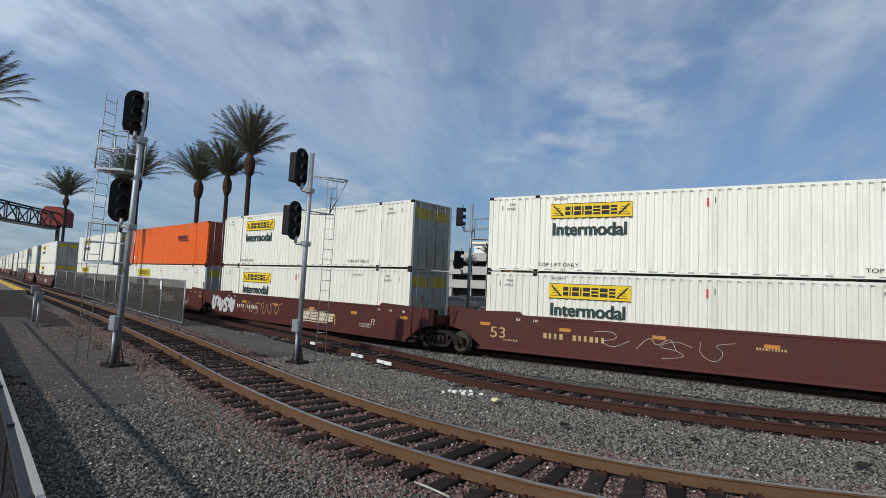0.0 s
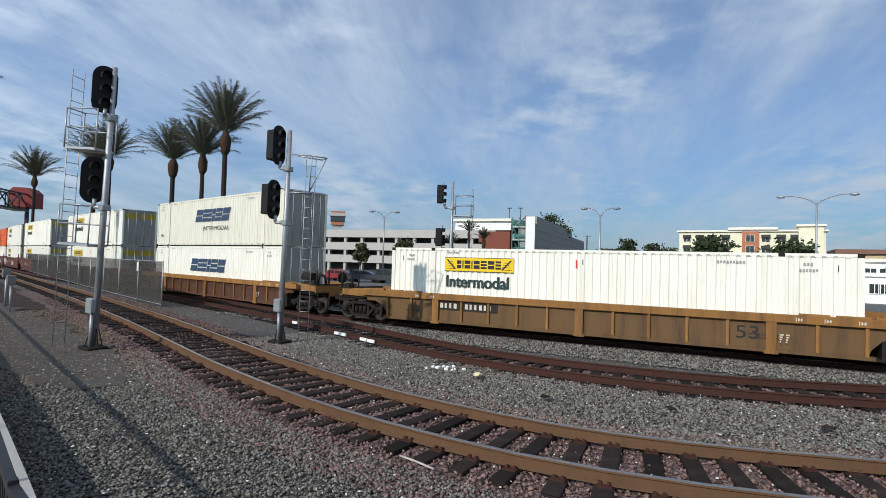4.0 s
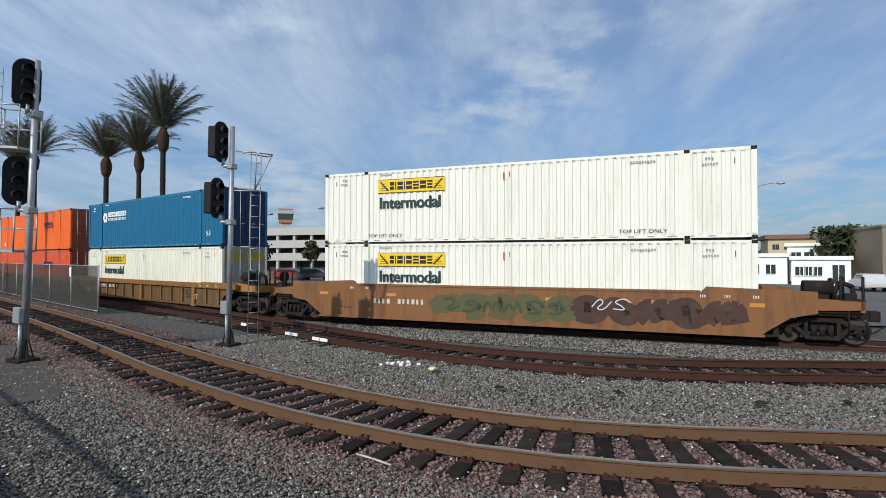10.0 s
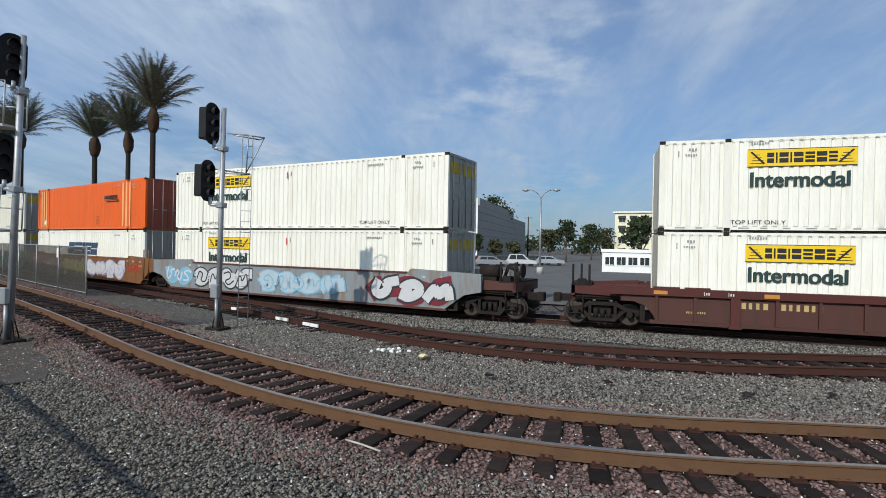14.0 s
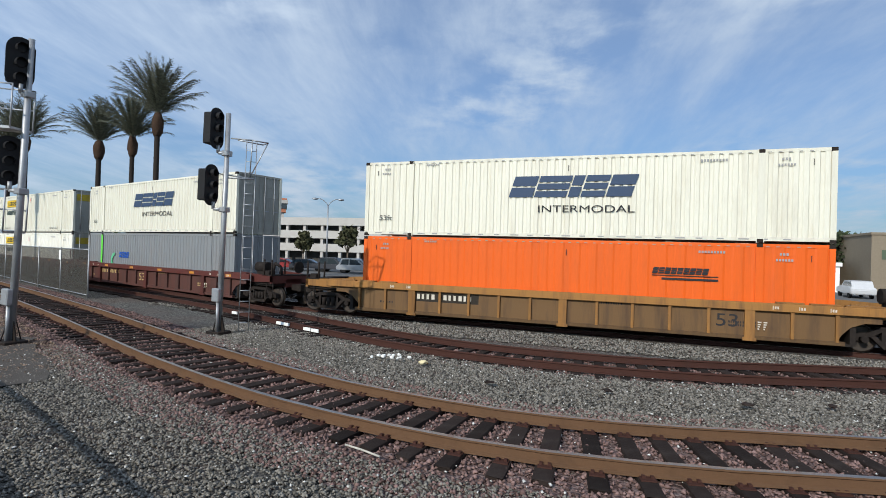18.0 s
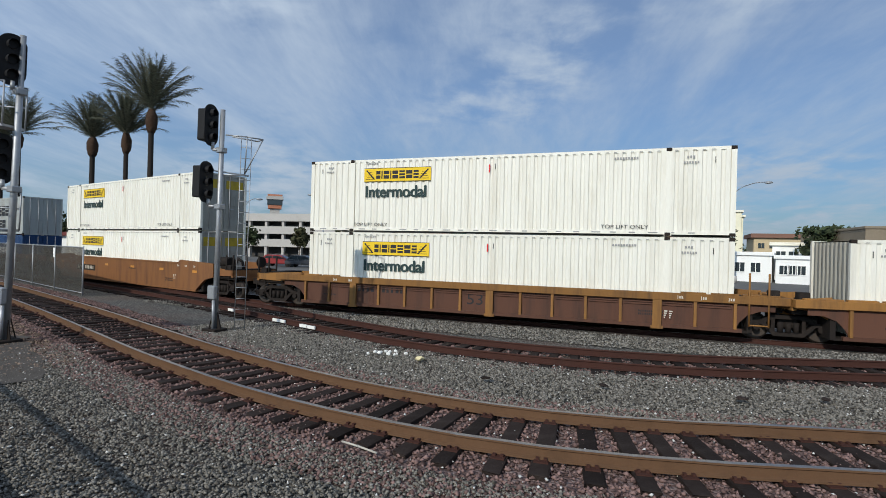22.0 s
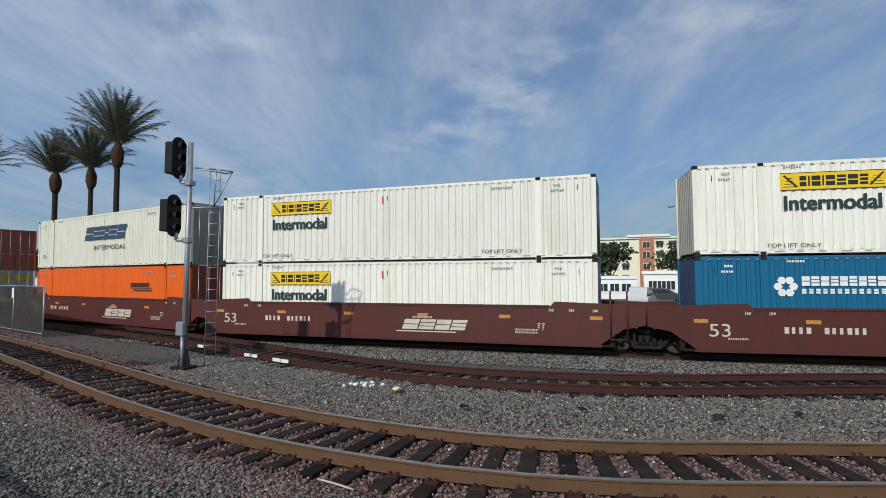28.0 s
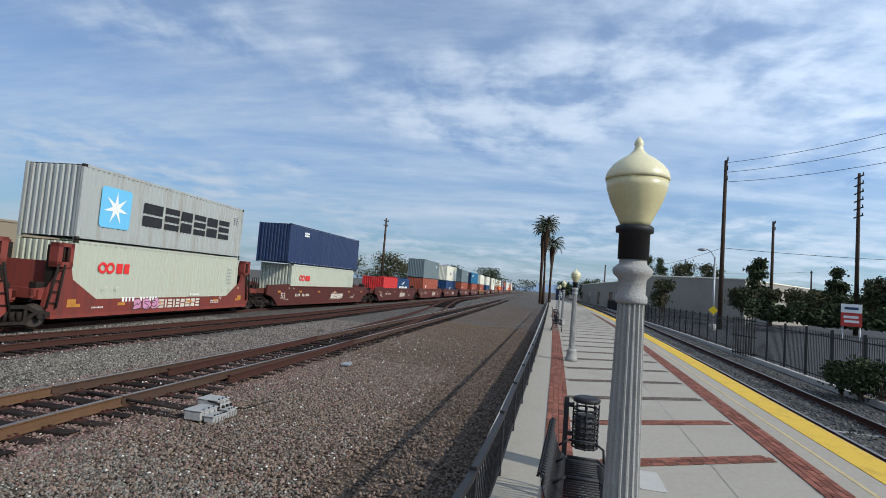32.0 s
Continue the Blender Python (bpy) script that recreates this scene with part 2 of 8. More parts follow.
def prism(bm, outline, axis, lo, hi):
    """An outline (pairs) pushed from lo to hi along axis 'x', 'y' or 'z'."""
    def at(p, d):
        return {"x": (d, p[0], p[1]), "y": (p[0], d, p[1]), "z": (p[0], p[1], d)}[axis]
    a = [bm.verts.new(at(p, lo)) for p in outline]
    b = [bm.verts.new(at(p, hi)) for p in outline]
    bm.faces.new(a[::-1])
    bm.faces.new(b)
    k = len(outline)
    for i in range(k):
        bm.faces.new((a[i], a[(i + 1) % k], b[(i + 1) % k], b[i]))


def lathe(bm, profile, seg=20, at=(0, 0, 0)):
    """Profile of (radius, z) turned round the z axis."""
    rings = []
    for r, z in profile:
        rings.append([bm.verts.new((at[0] + r * math.cos(k * math.tau / seg), at[1] + r * math.sin(k * math.tau / seg), at[2] + z)) for k in range(seg)])
    for p, q in zip(rings, rings[1:]):
        for k in range(seg):
            f = bm.faces.new((p[k], p[(k + 1) % seg], q[(k + 1) % seg], q[k]))
            f.smooth = True
    bm.faces.new(rings[0][::-1])
    bm.faces.new(rings[-1])


def mesh_of(bm, name, *mats):
    me = bpy.data.meshes.new(name)
    bmesh.ops.recalc_face_normals(bm, faces=bm.faces)
    bm.to_mesh(me)
    bm.free()
    for m in mats:
        me.materials.append(m)
    return me


def part(name, bm, material, parent=None, label="", m=None):
    me = bm if isinstance(bm, bpy.types.Mesh) else mesh_of(bm, name, material)
    ob = new(name, me)
    if parent is not None:
        ob.parent = parent
    if m is not None:
        ob.matrix_basis = m
    if label:
        ob["label"] = label
    return ob


def thing(name, label, category, group="", kind="", m=None):
    ob = new(name)
    ob.empty_display_size = 0.3
    if m is not None:
        ob.matrix_basis = m
    return tagged(ob, label, category, group, kind)


def bmnew():
    return bmesh.new()


FONTS = {}


def lettering(text, height, bold=0.0):
    """A flat mesh of the text from its lower left corner, in the xz plane facing -y; bold widens the strokes."""
    key = (text, height, bold)
    if key not in FONTS:
        cu = bpy.data.curves.new("letters", "FONT")
        cu.body, cu.size = text, height * 1.38
        ob = bpy.data.objects.new("letters", cu)
        scene.collection.objects.link(ob)
        me = bpy.data.meshes.new_from_object(ob.evaluated_get(bpy.context.evaluated_depsgraph_get()))
        me.transform(pose(0, 0, 0, 90))
        if bold:
            bm = bmnew()
            for k, (dx, dz) in enumerate(((0, 0), (bold, 0), (-bold, 0), (0, bold * 0.5), (0, -bold * 0.5), (bold * 0.7, bold * 0.4), (-bold * 0.7, -bold * 0.4))):
                shifted = me.copy()
                shifted.transform(Matrix.Translation((dx, -0.0012 * k, dz)))
                bm.from_mesh(shifted)
                bpy.data.meshes.remove(shifted)
            bm.to_mesh(me)
            bm.free()
        bpy.data.objects.remove(ob)
        bpy.data.curves.remove(cu)
        FONTS[key] = me
    return FONTS[key]


def letter_part(text, height, width, material, parent, x, y, z, name="lettering", bold=0.0, flip=False):
    me = lettering(text, height, bold).copy()
    xs = [v.co.x for v in me.vertices]
    k = width / (max(xs) - min(xs)) if width else 1
    me.transform(Matrix.Diagonal((k, 1, 1, 1)) @ Matrix.Translation((-min(xs), 0, 0)))
    me.materials.clear()
    me.materials.append(material)
    return part(name, me, material, parent, m=pose(x, y, z))


def mark_blocks(widths, height, slant=0.0, gap=0.12, heavy=0.3):
    """A row of plain marks in place of a company's name: each a block cut into level bars. A width may come with a share of the height."""
    bm = bmnew()
    x = 0.0
    for i, w in enumerate(widths):
        w, top = w if isinstance(w, tuple) else (w, 1.0)
        w, h = w * height, top * height
        n = 1 if w < 0.35 * height else 3 if i % 2 else 2
        cut = height * (0.5 - heavy) * 0.55
        bar = (h - cut * (n - 1)) / n
        for k in range(n):
            c = k * (bar + cut)
            d = c + bar
            bm.faces.new([bm.verts.new(v) for v in ((x + slant * c, 0, c), (x + w + slant * c, 0, c), (x + w + slant * d, 0, d), (x + slant * d, 0, d))])
        x += w + gap * height
    return bm


# ---------- the tracks' lines ----------
class Line:
    """A smooth line on the plan through a few points, straight on beyond its ends, with its length measured from x = -7.5."""

    def __init__(self, points, z=0.0, lo=-430.0, hi=560.0):
        px, py = (np.array(c, float) for c in zip(*points))
        sl = np.diff(py) / np.diff(px)
        w = np.diff(px)
        m = np.concatenate([[sl[0]], (sl[:-1] * w[1:] + sl[1:] * w[:-1]) / (w[1:] + w[:-1]), [sl[-1]]])
        self.xs = np.linspace(lo, hi, 9901)
        k = np.clip(np.searchsorted(px, self.xs) - 1, 0, len(px) - 2)
        h, u = w[k], (self.xs - px[k]) / w[k]
        mid = py[k] * (2 * u ** 3 - 3 * u ** 2 + 1) + py[k + 1] * (3 * u ** 2 - 2 * u ** 3) + h * m[k] * (u ** 3 - 2 * u ** 2 + u) + h * m[k + 1] * (u ** 3 - u ** 2)
        self.ys = np.where(u < 0, py[0] + sl[0] * (self.xs - px[0]), np.where(u > 1, py[-1] + sl[-1] * (self.xs - px[-1]), mid))
        self.sl = np.gradient(self.ys, self.xs)
        self.z = z
        s = np.concatenate([[0], np.cumsum(np.hypot(np.diff(self.xs), np.diff(self.ys)))])
        self.s = s - np.interp(-7.5, self.xs, s)

    def y(self, x):
        return np.interp(x, self.xs, self.ys)

    def at(self, s):
        x = float(np.interp(s, self.s, self.xs))
        return Vector((x, float(self.y(x)), self.z)), math.atan(float(np.interp(x, self.xs, self.sl)))

    def s_of(self, x):
        return float(np.interp(x, self.xs, self.s))

    def frame_at(self, s):
        p, h = self.at(s)
        return Matrix.Translation(p) @ Matrix.Rotation(h, 4, "Z")

    def beside(self, x, off, z=0.0):
        """The point that lies off metres to the far side of the line at x."""
        p, h = self.at(self.s_of(x))
        return Vector((p.x - math.sin(h) * off, p.y + math.cos(h) * off, z))


# tracks and platform are straight; this bend stands in for the lens's bowing
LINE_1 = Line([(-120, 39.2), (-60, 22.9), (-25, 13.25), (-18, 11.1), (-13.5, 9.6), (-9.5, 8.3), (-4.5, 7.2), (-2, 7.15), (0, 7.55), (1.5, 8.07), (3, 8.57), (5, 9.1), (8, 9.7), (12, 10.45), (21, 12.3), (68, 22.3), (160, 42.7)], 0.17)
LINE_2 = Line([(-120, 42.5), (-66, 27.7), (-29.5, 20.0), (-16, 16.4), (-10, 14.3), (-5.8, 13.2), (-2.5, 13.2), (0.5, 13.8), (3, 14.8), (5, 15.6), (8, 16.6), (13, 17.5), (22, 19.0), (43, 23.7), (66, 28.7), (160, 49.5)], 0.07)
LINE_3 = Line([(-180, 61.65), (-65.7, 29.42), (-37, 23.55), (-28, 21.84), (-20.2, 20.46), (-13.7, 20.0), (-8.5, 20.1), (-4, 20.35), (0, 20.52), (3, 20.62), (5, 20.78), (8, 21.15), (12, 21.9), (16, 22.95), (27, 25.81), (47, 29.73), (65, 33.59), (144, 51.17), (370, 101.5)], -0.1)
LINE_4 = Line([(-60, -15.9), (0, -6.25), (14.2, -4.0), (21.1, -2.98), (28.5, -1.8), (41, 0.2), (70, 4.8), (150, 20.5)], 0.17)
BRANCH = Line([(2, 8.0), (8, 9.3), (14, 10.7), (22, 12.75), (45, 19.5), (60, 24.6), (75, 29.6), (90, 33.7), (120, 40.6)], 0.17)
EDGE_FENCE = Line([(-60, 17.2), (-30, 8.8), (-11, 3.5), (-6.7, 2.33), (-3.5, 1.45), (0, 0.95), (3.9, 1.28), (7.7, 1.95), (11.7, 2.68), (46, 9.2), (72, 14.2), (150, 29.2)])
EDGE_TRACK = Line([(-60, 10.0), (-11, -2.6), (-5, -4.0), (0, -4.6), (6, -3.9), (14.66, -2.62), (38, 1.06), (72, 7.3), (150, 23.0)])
RAIL_H = 0.17


def ground_z(x, y):
    """The ballast falls a little from the nearest track to the farthest."""
    y1, y3 = LINE_1.y(x), LINE_3.y(x)
    t = np.clip((y - y1) / (y3 - y1), 0, 1)
    return -0.2 * t


def rail_mesh(line, x0, x1, offset, top, side, step=1.0, name="rail"):
    """Rail with foot, web and head, swept along a line at a sideways offset."""
    prof = [(-0.07, -0.17), (-0.07, -0.155), (-0.012, -0.135), (-0.012, -0.045), (-0.036, -0.03), (-0.036, -0.006), (-0.028, 0.0),
            (0.028, 0.0), (0.036, -0.006), (0.036, -0.03), (0.012, -0.045), (0.012, -0.135), (0.07, -0.155), (0.07, -0.17)]
    verts, faces, idx = [], [], []
    s, s1 = line.s_of(x0), line.s_of(x1)
    k = 0
    while s < s1 + step:
        p, h = line.at(min(s, s1))
        nx, ny = -math.sin(h), math.cos(h)
        for a, z in prof:
            verts.append((p.x + nx * (offset + a), p.y + ny * (offset + a), p.z + z))
        k += 1
        s += step if abs(p.x) < 60 else step * 6
    n = len(prof)
    for i in range(k - 1):
        for j in range(n - 1):
            faces.append((i * n + j, (i + 1) * n + j, (i + 1) * n + j + 1, i * n + j + 1))
            idx.append(1 if j in (5, 6, 7) else 0)
    me = bpy.data.meshes.new(name)
    me.from_pydata(verts, [], faces)
    me.materials.append(side)
    me.materials.append(top)
    me.polygons.foreach_set("material_index", idx)
    return me


# ---------- ground ----------
def build_ground():
    xs = np.unique(np.concatenate([np.linspace(-2400, -120, 20), np.linspace(-120, 120, 121), np.linspace(120, 2400, 20)]))
    ys = np.unique(np.concatenate([np.linspace(-2400, -30, 16), np.linspace(-30, 60, 61), np.linspace(60, 2400, 30)]))
    X, Y = np.meshgrid(xs, ys)
    Z = ground_z(X, Y) - 0.075
    verts = np.stack([X.ravel(), Y.ravel(), Z.ravel()], 1)
    nx = len(xs)
    faces = [(j * nx + i, j * nx + i + 1, (j + 1) * nx + i + 1, (j + 1) * nx + i) for j in range(len(ys) - 1) for i in range(nx - 1)]
    me = bpy.data.meshes.new("ground")
    me.from_pydata(verts.tolist(), [], faces)
    me.materials.append(GRAVEL)
    tagged(new("ground", me), "grey crushed stone ballast covering the rail yard ground", "ground", kind="structure")


build_ground()


TIE_MESH = []
for k in range(4):
    bm = bmnew()
    box(bm, -0.115, 0.115, -1.3, 1.3, -0.34, -0.172, 0.012)
    for v in bm.verts:
        v.co += Vector((random.uniform(-0.012, 0.012), random.uniform(-0.05, 0.05), random.uniform(-0.008, 0.004)))
    TIE_MESH.append(mesh_of(bm, "tie", TIE))
bm = bmnew()
for y in (-0.7525, 0.7525):
    box(bm, -0.09, 0.09, y - 0.18, y + 0.18, -0.174, -0.158)
    for dx, dy in ((-0.05, 0.1), (0.05, -0.1), (-0.05, -0.1), (0.05, 0.1)):
        box(bm, dx - 0.02, dx + 0.02, y + dy - 0.025, y + dy + 0.025, -0.16, -0.13)
PLATE_MESH = mesh_of(bm, "tie_plates", RAIL_DARK)


def build_track(line, name, label, x0, x1, side, top, near, far, gap=0.52, rails=True):
    """Rails, then ties: single ones on the stretch that the camera sees best, the rest joined."""
    tr = thing(name, label, "railway track", kind="structure")
    if rails:
        for off in (-0.7525, 0.7525):
            part("rail", rail_mesh(line, x0, x1, off, top, side), None, tr)
    rnd = random.Random(int(line.y(0) * 10))
    s, s1 = line.s_of(far[0]), line.s_of(far[1])
    verts, faces = [], []
    while s < s1:
        m = line.frame_at(s) @ pose(0, rnd.uniform(-0.06, 0.06), rnd.uniform(-0.02, 0.008), 0, 0, rnd.uniform(-1.5, 1.5))
        if near[0] < m.translation.x < near[1]:
            tie = part("tie", rnd.choice(TIE_MESH), None, tr, m=m)
            if abs(m.translation.x) < 25 and line.y(0) < 12:
                part("tie_plate", PLATE_MESH, None, tie)
        else:
            b = len(verts)
            verts += [m @ Vector((x, y, z)) for x in (-0.115, 0.115) for y in (-1.3, 1.3) for z in (-0.3, -0.172)]
            faces += [tuple(b + i for i in q) for q in ((0, 1, 3, 2), (4, 6, 7, 5), (0, 4, 5, 1), (2, 3, 7, 6), (1, 5, 7, 3))]
        s += gap + rnd.uniform(-0.03, 0.03)
    me = bpy.data.meshes.new("distant_ties")
    me.from_pydata(verts, [], faces)
    me.materials.append(TIE)
    tagged(part("distant_ties", me, None, tr), kind="stuff")
    return tr


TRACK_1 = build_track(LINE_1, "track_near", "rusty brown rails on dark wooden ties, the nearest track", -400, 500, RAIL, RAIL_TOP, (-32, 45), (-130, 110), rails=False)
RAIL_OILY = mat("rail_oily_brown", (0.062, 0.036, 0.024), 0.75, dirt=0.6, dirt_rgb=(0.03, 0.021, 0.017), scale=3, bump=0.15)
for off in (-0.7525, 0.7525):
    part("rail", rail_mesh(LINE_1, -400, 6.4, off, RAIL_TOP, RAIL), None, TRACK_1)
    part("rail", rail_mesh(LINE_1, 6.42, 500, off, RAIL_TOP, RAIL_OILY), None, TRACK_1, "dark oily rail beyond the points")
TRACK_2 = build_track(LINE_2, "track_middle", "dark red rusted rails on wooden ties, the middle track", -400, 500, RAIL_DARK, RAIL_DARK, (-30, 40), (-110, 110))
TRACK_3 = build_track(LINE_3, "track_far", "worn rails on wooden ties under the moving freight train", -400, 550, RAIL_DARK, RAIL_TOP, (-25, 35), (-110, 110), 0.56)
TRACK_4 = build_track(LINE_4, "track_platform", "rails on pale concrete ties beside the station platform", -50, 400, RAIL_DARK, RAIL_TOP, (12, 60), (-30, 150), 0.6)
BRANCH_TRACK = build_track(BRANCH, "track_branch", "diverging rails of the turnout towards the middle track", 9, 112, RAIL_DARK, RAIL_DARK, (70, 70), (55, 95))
CONCRETE_TIE = mat("concrete_tie", (0.24, 0.235, 0.22), 0.9, dirt=0.6, scale=5)
for o in TRACK_4.children:
    if o.name.startswith("tie") or o.name.startswith("distant"):
        if o.name.startswith("distant"):
            o.data.materials[0] = CONCRETE_TIE
        else:
            o.material_slots[0].link = "OBJECT"
            o.material_slots[0].material = CONCRETE_TIE


def scatter_stones(name, count, xr, line, offs, size, material, seed, label, z=0.0, avoid=()):
    """Loose stones as one mesh: jittered eight-sided lumps lying along a line."""
    rg = np.random.RandomState(seed)
    x = rg.uniform(*xr, count)
    off = rg.uniform(*offs, count)
    y = line.y(x) + off
    r = size * rg.uniform(0.5, 1.35, count)
    zz = ground_z(x, y) + z + r * rg.uniform(-0.1, 0.45, count)
    base = np.array([(1, 0, 0), (-1, 0, 0), (0, 1, 0), (0, -1, 0), (0, 0, 1), (0, 0, -1)], float)
    v = base[None] * (r[:, None, None] * rg.uniform(0.6, 1.2, (count, 6, 1))) + rg.normal(0, 0.2, (count, 6, 3)) * r[:, None, None]
    a = rg.uniform(0, math.tau, count)
    c, s = np.cos(a)[:, None], np.sin(a)[:, None]
    v = np.stack([v[..., 0] * c - v[..., 1] * s, v[..., 0] * s + v[..., 1] * c, v[..., 2] * 0.75], -1)
    v += np.stack([x, y, zz], -1)[:, None]
    tri = np.array([(0, 2, 4), (2, 1, 4), (1, 3, 4), (3, 0, 4), (2, 0, 5), (1, 2, 5), (3, 1, 5), (0, 3, 5)])
    f = (tri[None] + 6 * np.arange(count)[:, None, None]).reshape(-1, 3)
    me = bpy.data.meshes.new(name)
    me.vertices.add(count * 6)
    me.vertices.foreach_set("co", v.reshape(-1))
    me.loops.add(len(f) * 3)
    me.loops.foreach_set("vertex_index", f.reshape(-1))
    me.polygons.add(len(f))
    me.polygons.foreach_set("loop_start", np.arange(len(f)) * 3)
    me.update(calc_edges=True)
    me.validate()
    me.materials.append(material)
    tagged(new(name, me), label, "gravel", kind="stuff")


scatter_stones("ballast_stones", 34000, (-14, 14), LINE_1, (-2.3, 2.1), 0.034, STONE_RED, 3, "reddish crushed stone between the rails and ties", -0.055)
scatter_stones("ballast_stones", 52000, (-14, 12), LINE_1, (1.5, 5.0), 0.029, STONE, 4, "grey crushed stone between the two tracks", -0.05)
scatter_stones("ballast_stones", 50000, (-14, 5.2), LINE_1, (-5.4, -1.5), 0.024, STONE, 5, "grey crushed stone before the nearest track", -0.05)
scatter_stones("ballast_stones", 16000, (11.5, 27), LINE_1, (1.5, 4.6), 0.04, mat("ballast_stone_mixed", (0.15, 0.13, 0.115), 0.85, dirt=0.0, grain=0.25, random_value=0.62, island=True, bump=0), 24, "grey and brown crushed stone between the two tracks", -0.04)
scatter_stones("ballast_stones", 9000, (4.2, 15), LINE_1, (-5.4, -1.5), 0.027, STONE, 21, "grey crushed stone mixed into the brown ballast", -0.05)
scatter_stones("ballast_stones", 15000, (3.8, 15), LINE_1, (-5.4, -1.5), 0.028, STONE_BROWN, 22, "brownish crushed stone round the switch machine", -0.05)
scatter_stones("ballast_stones", 6500, (3.8, 15), LINE_1, (-5.4, -1.5), 0.026, STONE_RED, 23, "reddish crushed stone round the switch machine", -0.05)
scatter_stones("ballast_stones", 20000, (-22, 22), LINE_3, (-4.4, -1.7), 0.042, STONE, 6, "pale crushed stone beside the far track", -0.04)
scatter_stones("ballast_stones", 12000, (-14, 14), LINE_2, (-1.6, 1.4), 0.036, STONE_RED, 8, "dark crushed stone between the middle rails", -0.07)
scatter_stones("ballast_stones", 52000, (3, 34), EDGE_FENCE, (0.4, 6.8), 0.026, STONE_BROWN, 7, "brownish crushed stone beside the platform", -0.05)


# dark soil beside the nearest track, where the mast stands
rs = random.Random(21)
soil = bmnew()
edge = [LINE_1.beside(x, -1.75 - 0.2 * rs.random(), -0.068) for x in range(-62, -14, 2)]
back = [LINE_1.beside(x, -6.8 + (1.5 if x > -18 else 0) + 0.6 * rs.random(), -0.068) for x in range(-16, -62, -2)]
soil.faces.new([soil.verts.new(p) for p in edge + [LINE_1.beside(-13.4, -2.6, -0.068), LINE_1.beside(-13.9, -3.6, -0.068)] + back])
tagged(part("soil_patch", soil, SOIL), "dark brown bare soil beside the nearest track", "ground", kind="structure")


dirt_rnd = random.Random(33)
packed = bmnew()
rows_ = []
for k in range(-64, -19):
    x = k * 0.5
    u = min(1.0, (-9.6 - x) / 4.5) ** 0.6 if x < -9.6 else 0.0
    mid = -3.0 - 0.1 * abs(x + 10)
    rows_.append([LINE_1.beside(x + dirt_rnd.uniform(-0.2, 0.2), mid + w * u + dirt_rnd.uniform(-0.35, 0.35) * u, -0.026) for w in (1.5, 0.5, -0.5, -1.5)])
grid_ = [[packed.verts.new(p) for p in row] for row in rows_]
for r0, r1 in zip(grid_, grid_[1:]):
    for k in range(3):
        packed.faces.new((r0[k], r0[k + 1], r1[k + 1], r1[k]))
tagged(part("packed_dirt", packed, mat("packed_dirt", (0.082, 0.073, 0.064), 0.95, dirt=0.7, dirt_rgb=(0.045, 0.038, 0.033), scale=1.6, grain=0.35, bump=0.5, bump_scale=45)), "smooth packed grey dirt round the signal mast", "ground", kind="structure")


def ballast_bed(line, x0, x1, a, b, z, material, label):
    """A flat bed of finer stone along a line, with ragged edges."""
    rb_ = random.Random(int(abs(a) * 100))
    bm = bmnew()
    prev = None
    x = x0
    while x <= x1:
        cur = []
        for off in (a + rb_.uniform(-0.22, 0.1), a * 0.6 + b * 0.4, a * 0.3 + b * 0.7, b + rb_.uniform(-0.1, 0.22)):
            p = line.beside(x, off)
            p.z = float(ground_z(p.x, p.y)) + z
            cur.append(bm.verts.new(p))
        if prev:
            for k in range(3):
                bm.faces.new((prev[k], cur[k], cur[k + 1], prev[k + 1]))
        prev = cur
        x += 0.5
    tagged(part("ballast_bed", bm, material), label, "ground", kind="structure")


ballast_bed(LINE_1, -40, 30, -2.1, 2.0, -0.066, GRAVEL_RED, "reddish crushed stone bed under the nearest track")
ballast_bed(EDGE_FENCE, 2.5, 80, 0.4, 7.0, -0.07, GRAVEL_BROWN, "brown crushed stone beside the platform")
ballast_bed(LINE_4, 6, 120, -2.2, 1.2, 0.0, mat("dark_ballast", (0.07, 0.068, 0.064), 0.92, dirt=0.6, dirt_rgb=(0.035, 0.033, 0.031), scale=4, grain=0.4, bump=0.5, bump_scale=30), "dark crushed stone under the platform track")
scatter_stones("ballast_stones", 15000, (10, 40), LINE_4, (-2.1, 1.2), 0.042, mat("ballast_stone_dark", (0.1, 0.097, 0.09), 0.88, dirt=0.0, grain=0.25, random_value=0.6, island=True, bump=0), 31, "dark crushed stone between the platform track's rails", -0.012)
scatter_stones("pale_chips", 2600, (-14, 24), LINE_1, (-5.5, 5.5), 0.022, mat("pale_stone_chip", (0.5, 0.49, 0.46), 0.85, dirt=0.0, random_value=0.3, island=True, bump=0), 15, "scattered pale stone chips on the ballast", -0.03)
scatter_stones("ballast_stones", 16000, (-27, -11.5), LINE_1, (-7.5, -1.7), 0.032, STONE_BROWN, 17, "brownish stones strewn over the bare soil", -0.045)
scatter_stones("ballast_stones", 9000, (-34, -13.5), LINE_1, (-2.0, 2.2), 0.04, STONE_RED, 18, "reddish crushed stone along the nearest track", -0.055)

# ---------- paints of the train ----------
def paint(name, rgb, dirt=0.3, dirt_rgb=(0.25, 0.2, 0.15), rough=0.5, rv=0.0):
    dirt = min(0.95, dirt * 1.5)
    return mat(name, rgb, rough, dirt=dirt, dirt_rgb=dirt_rgb, scale=2.6, streak=8.0, grain=0.09, bump=0.04, random_value=rv)


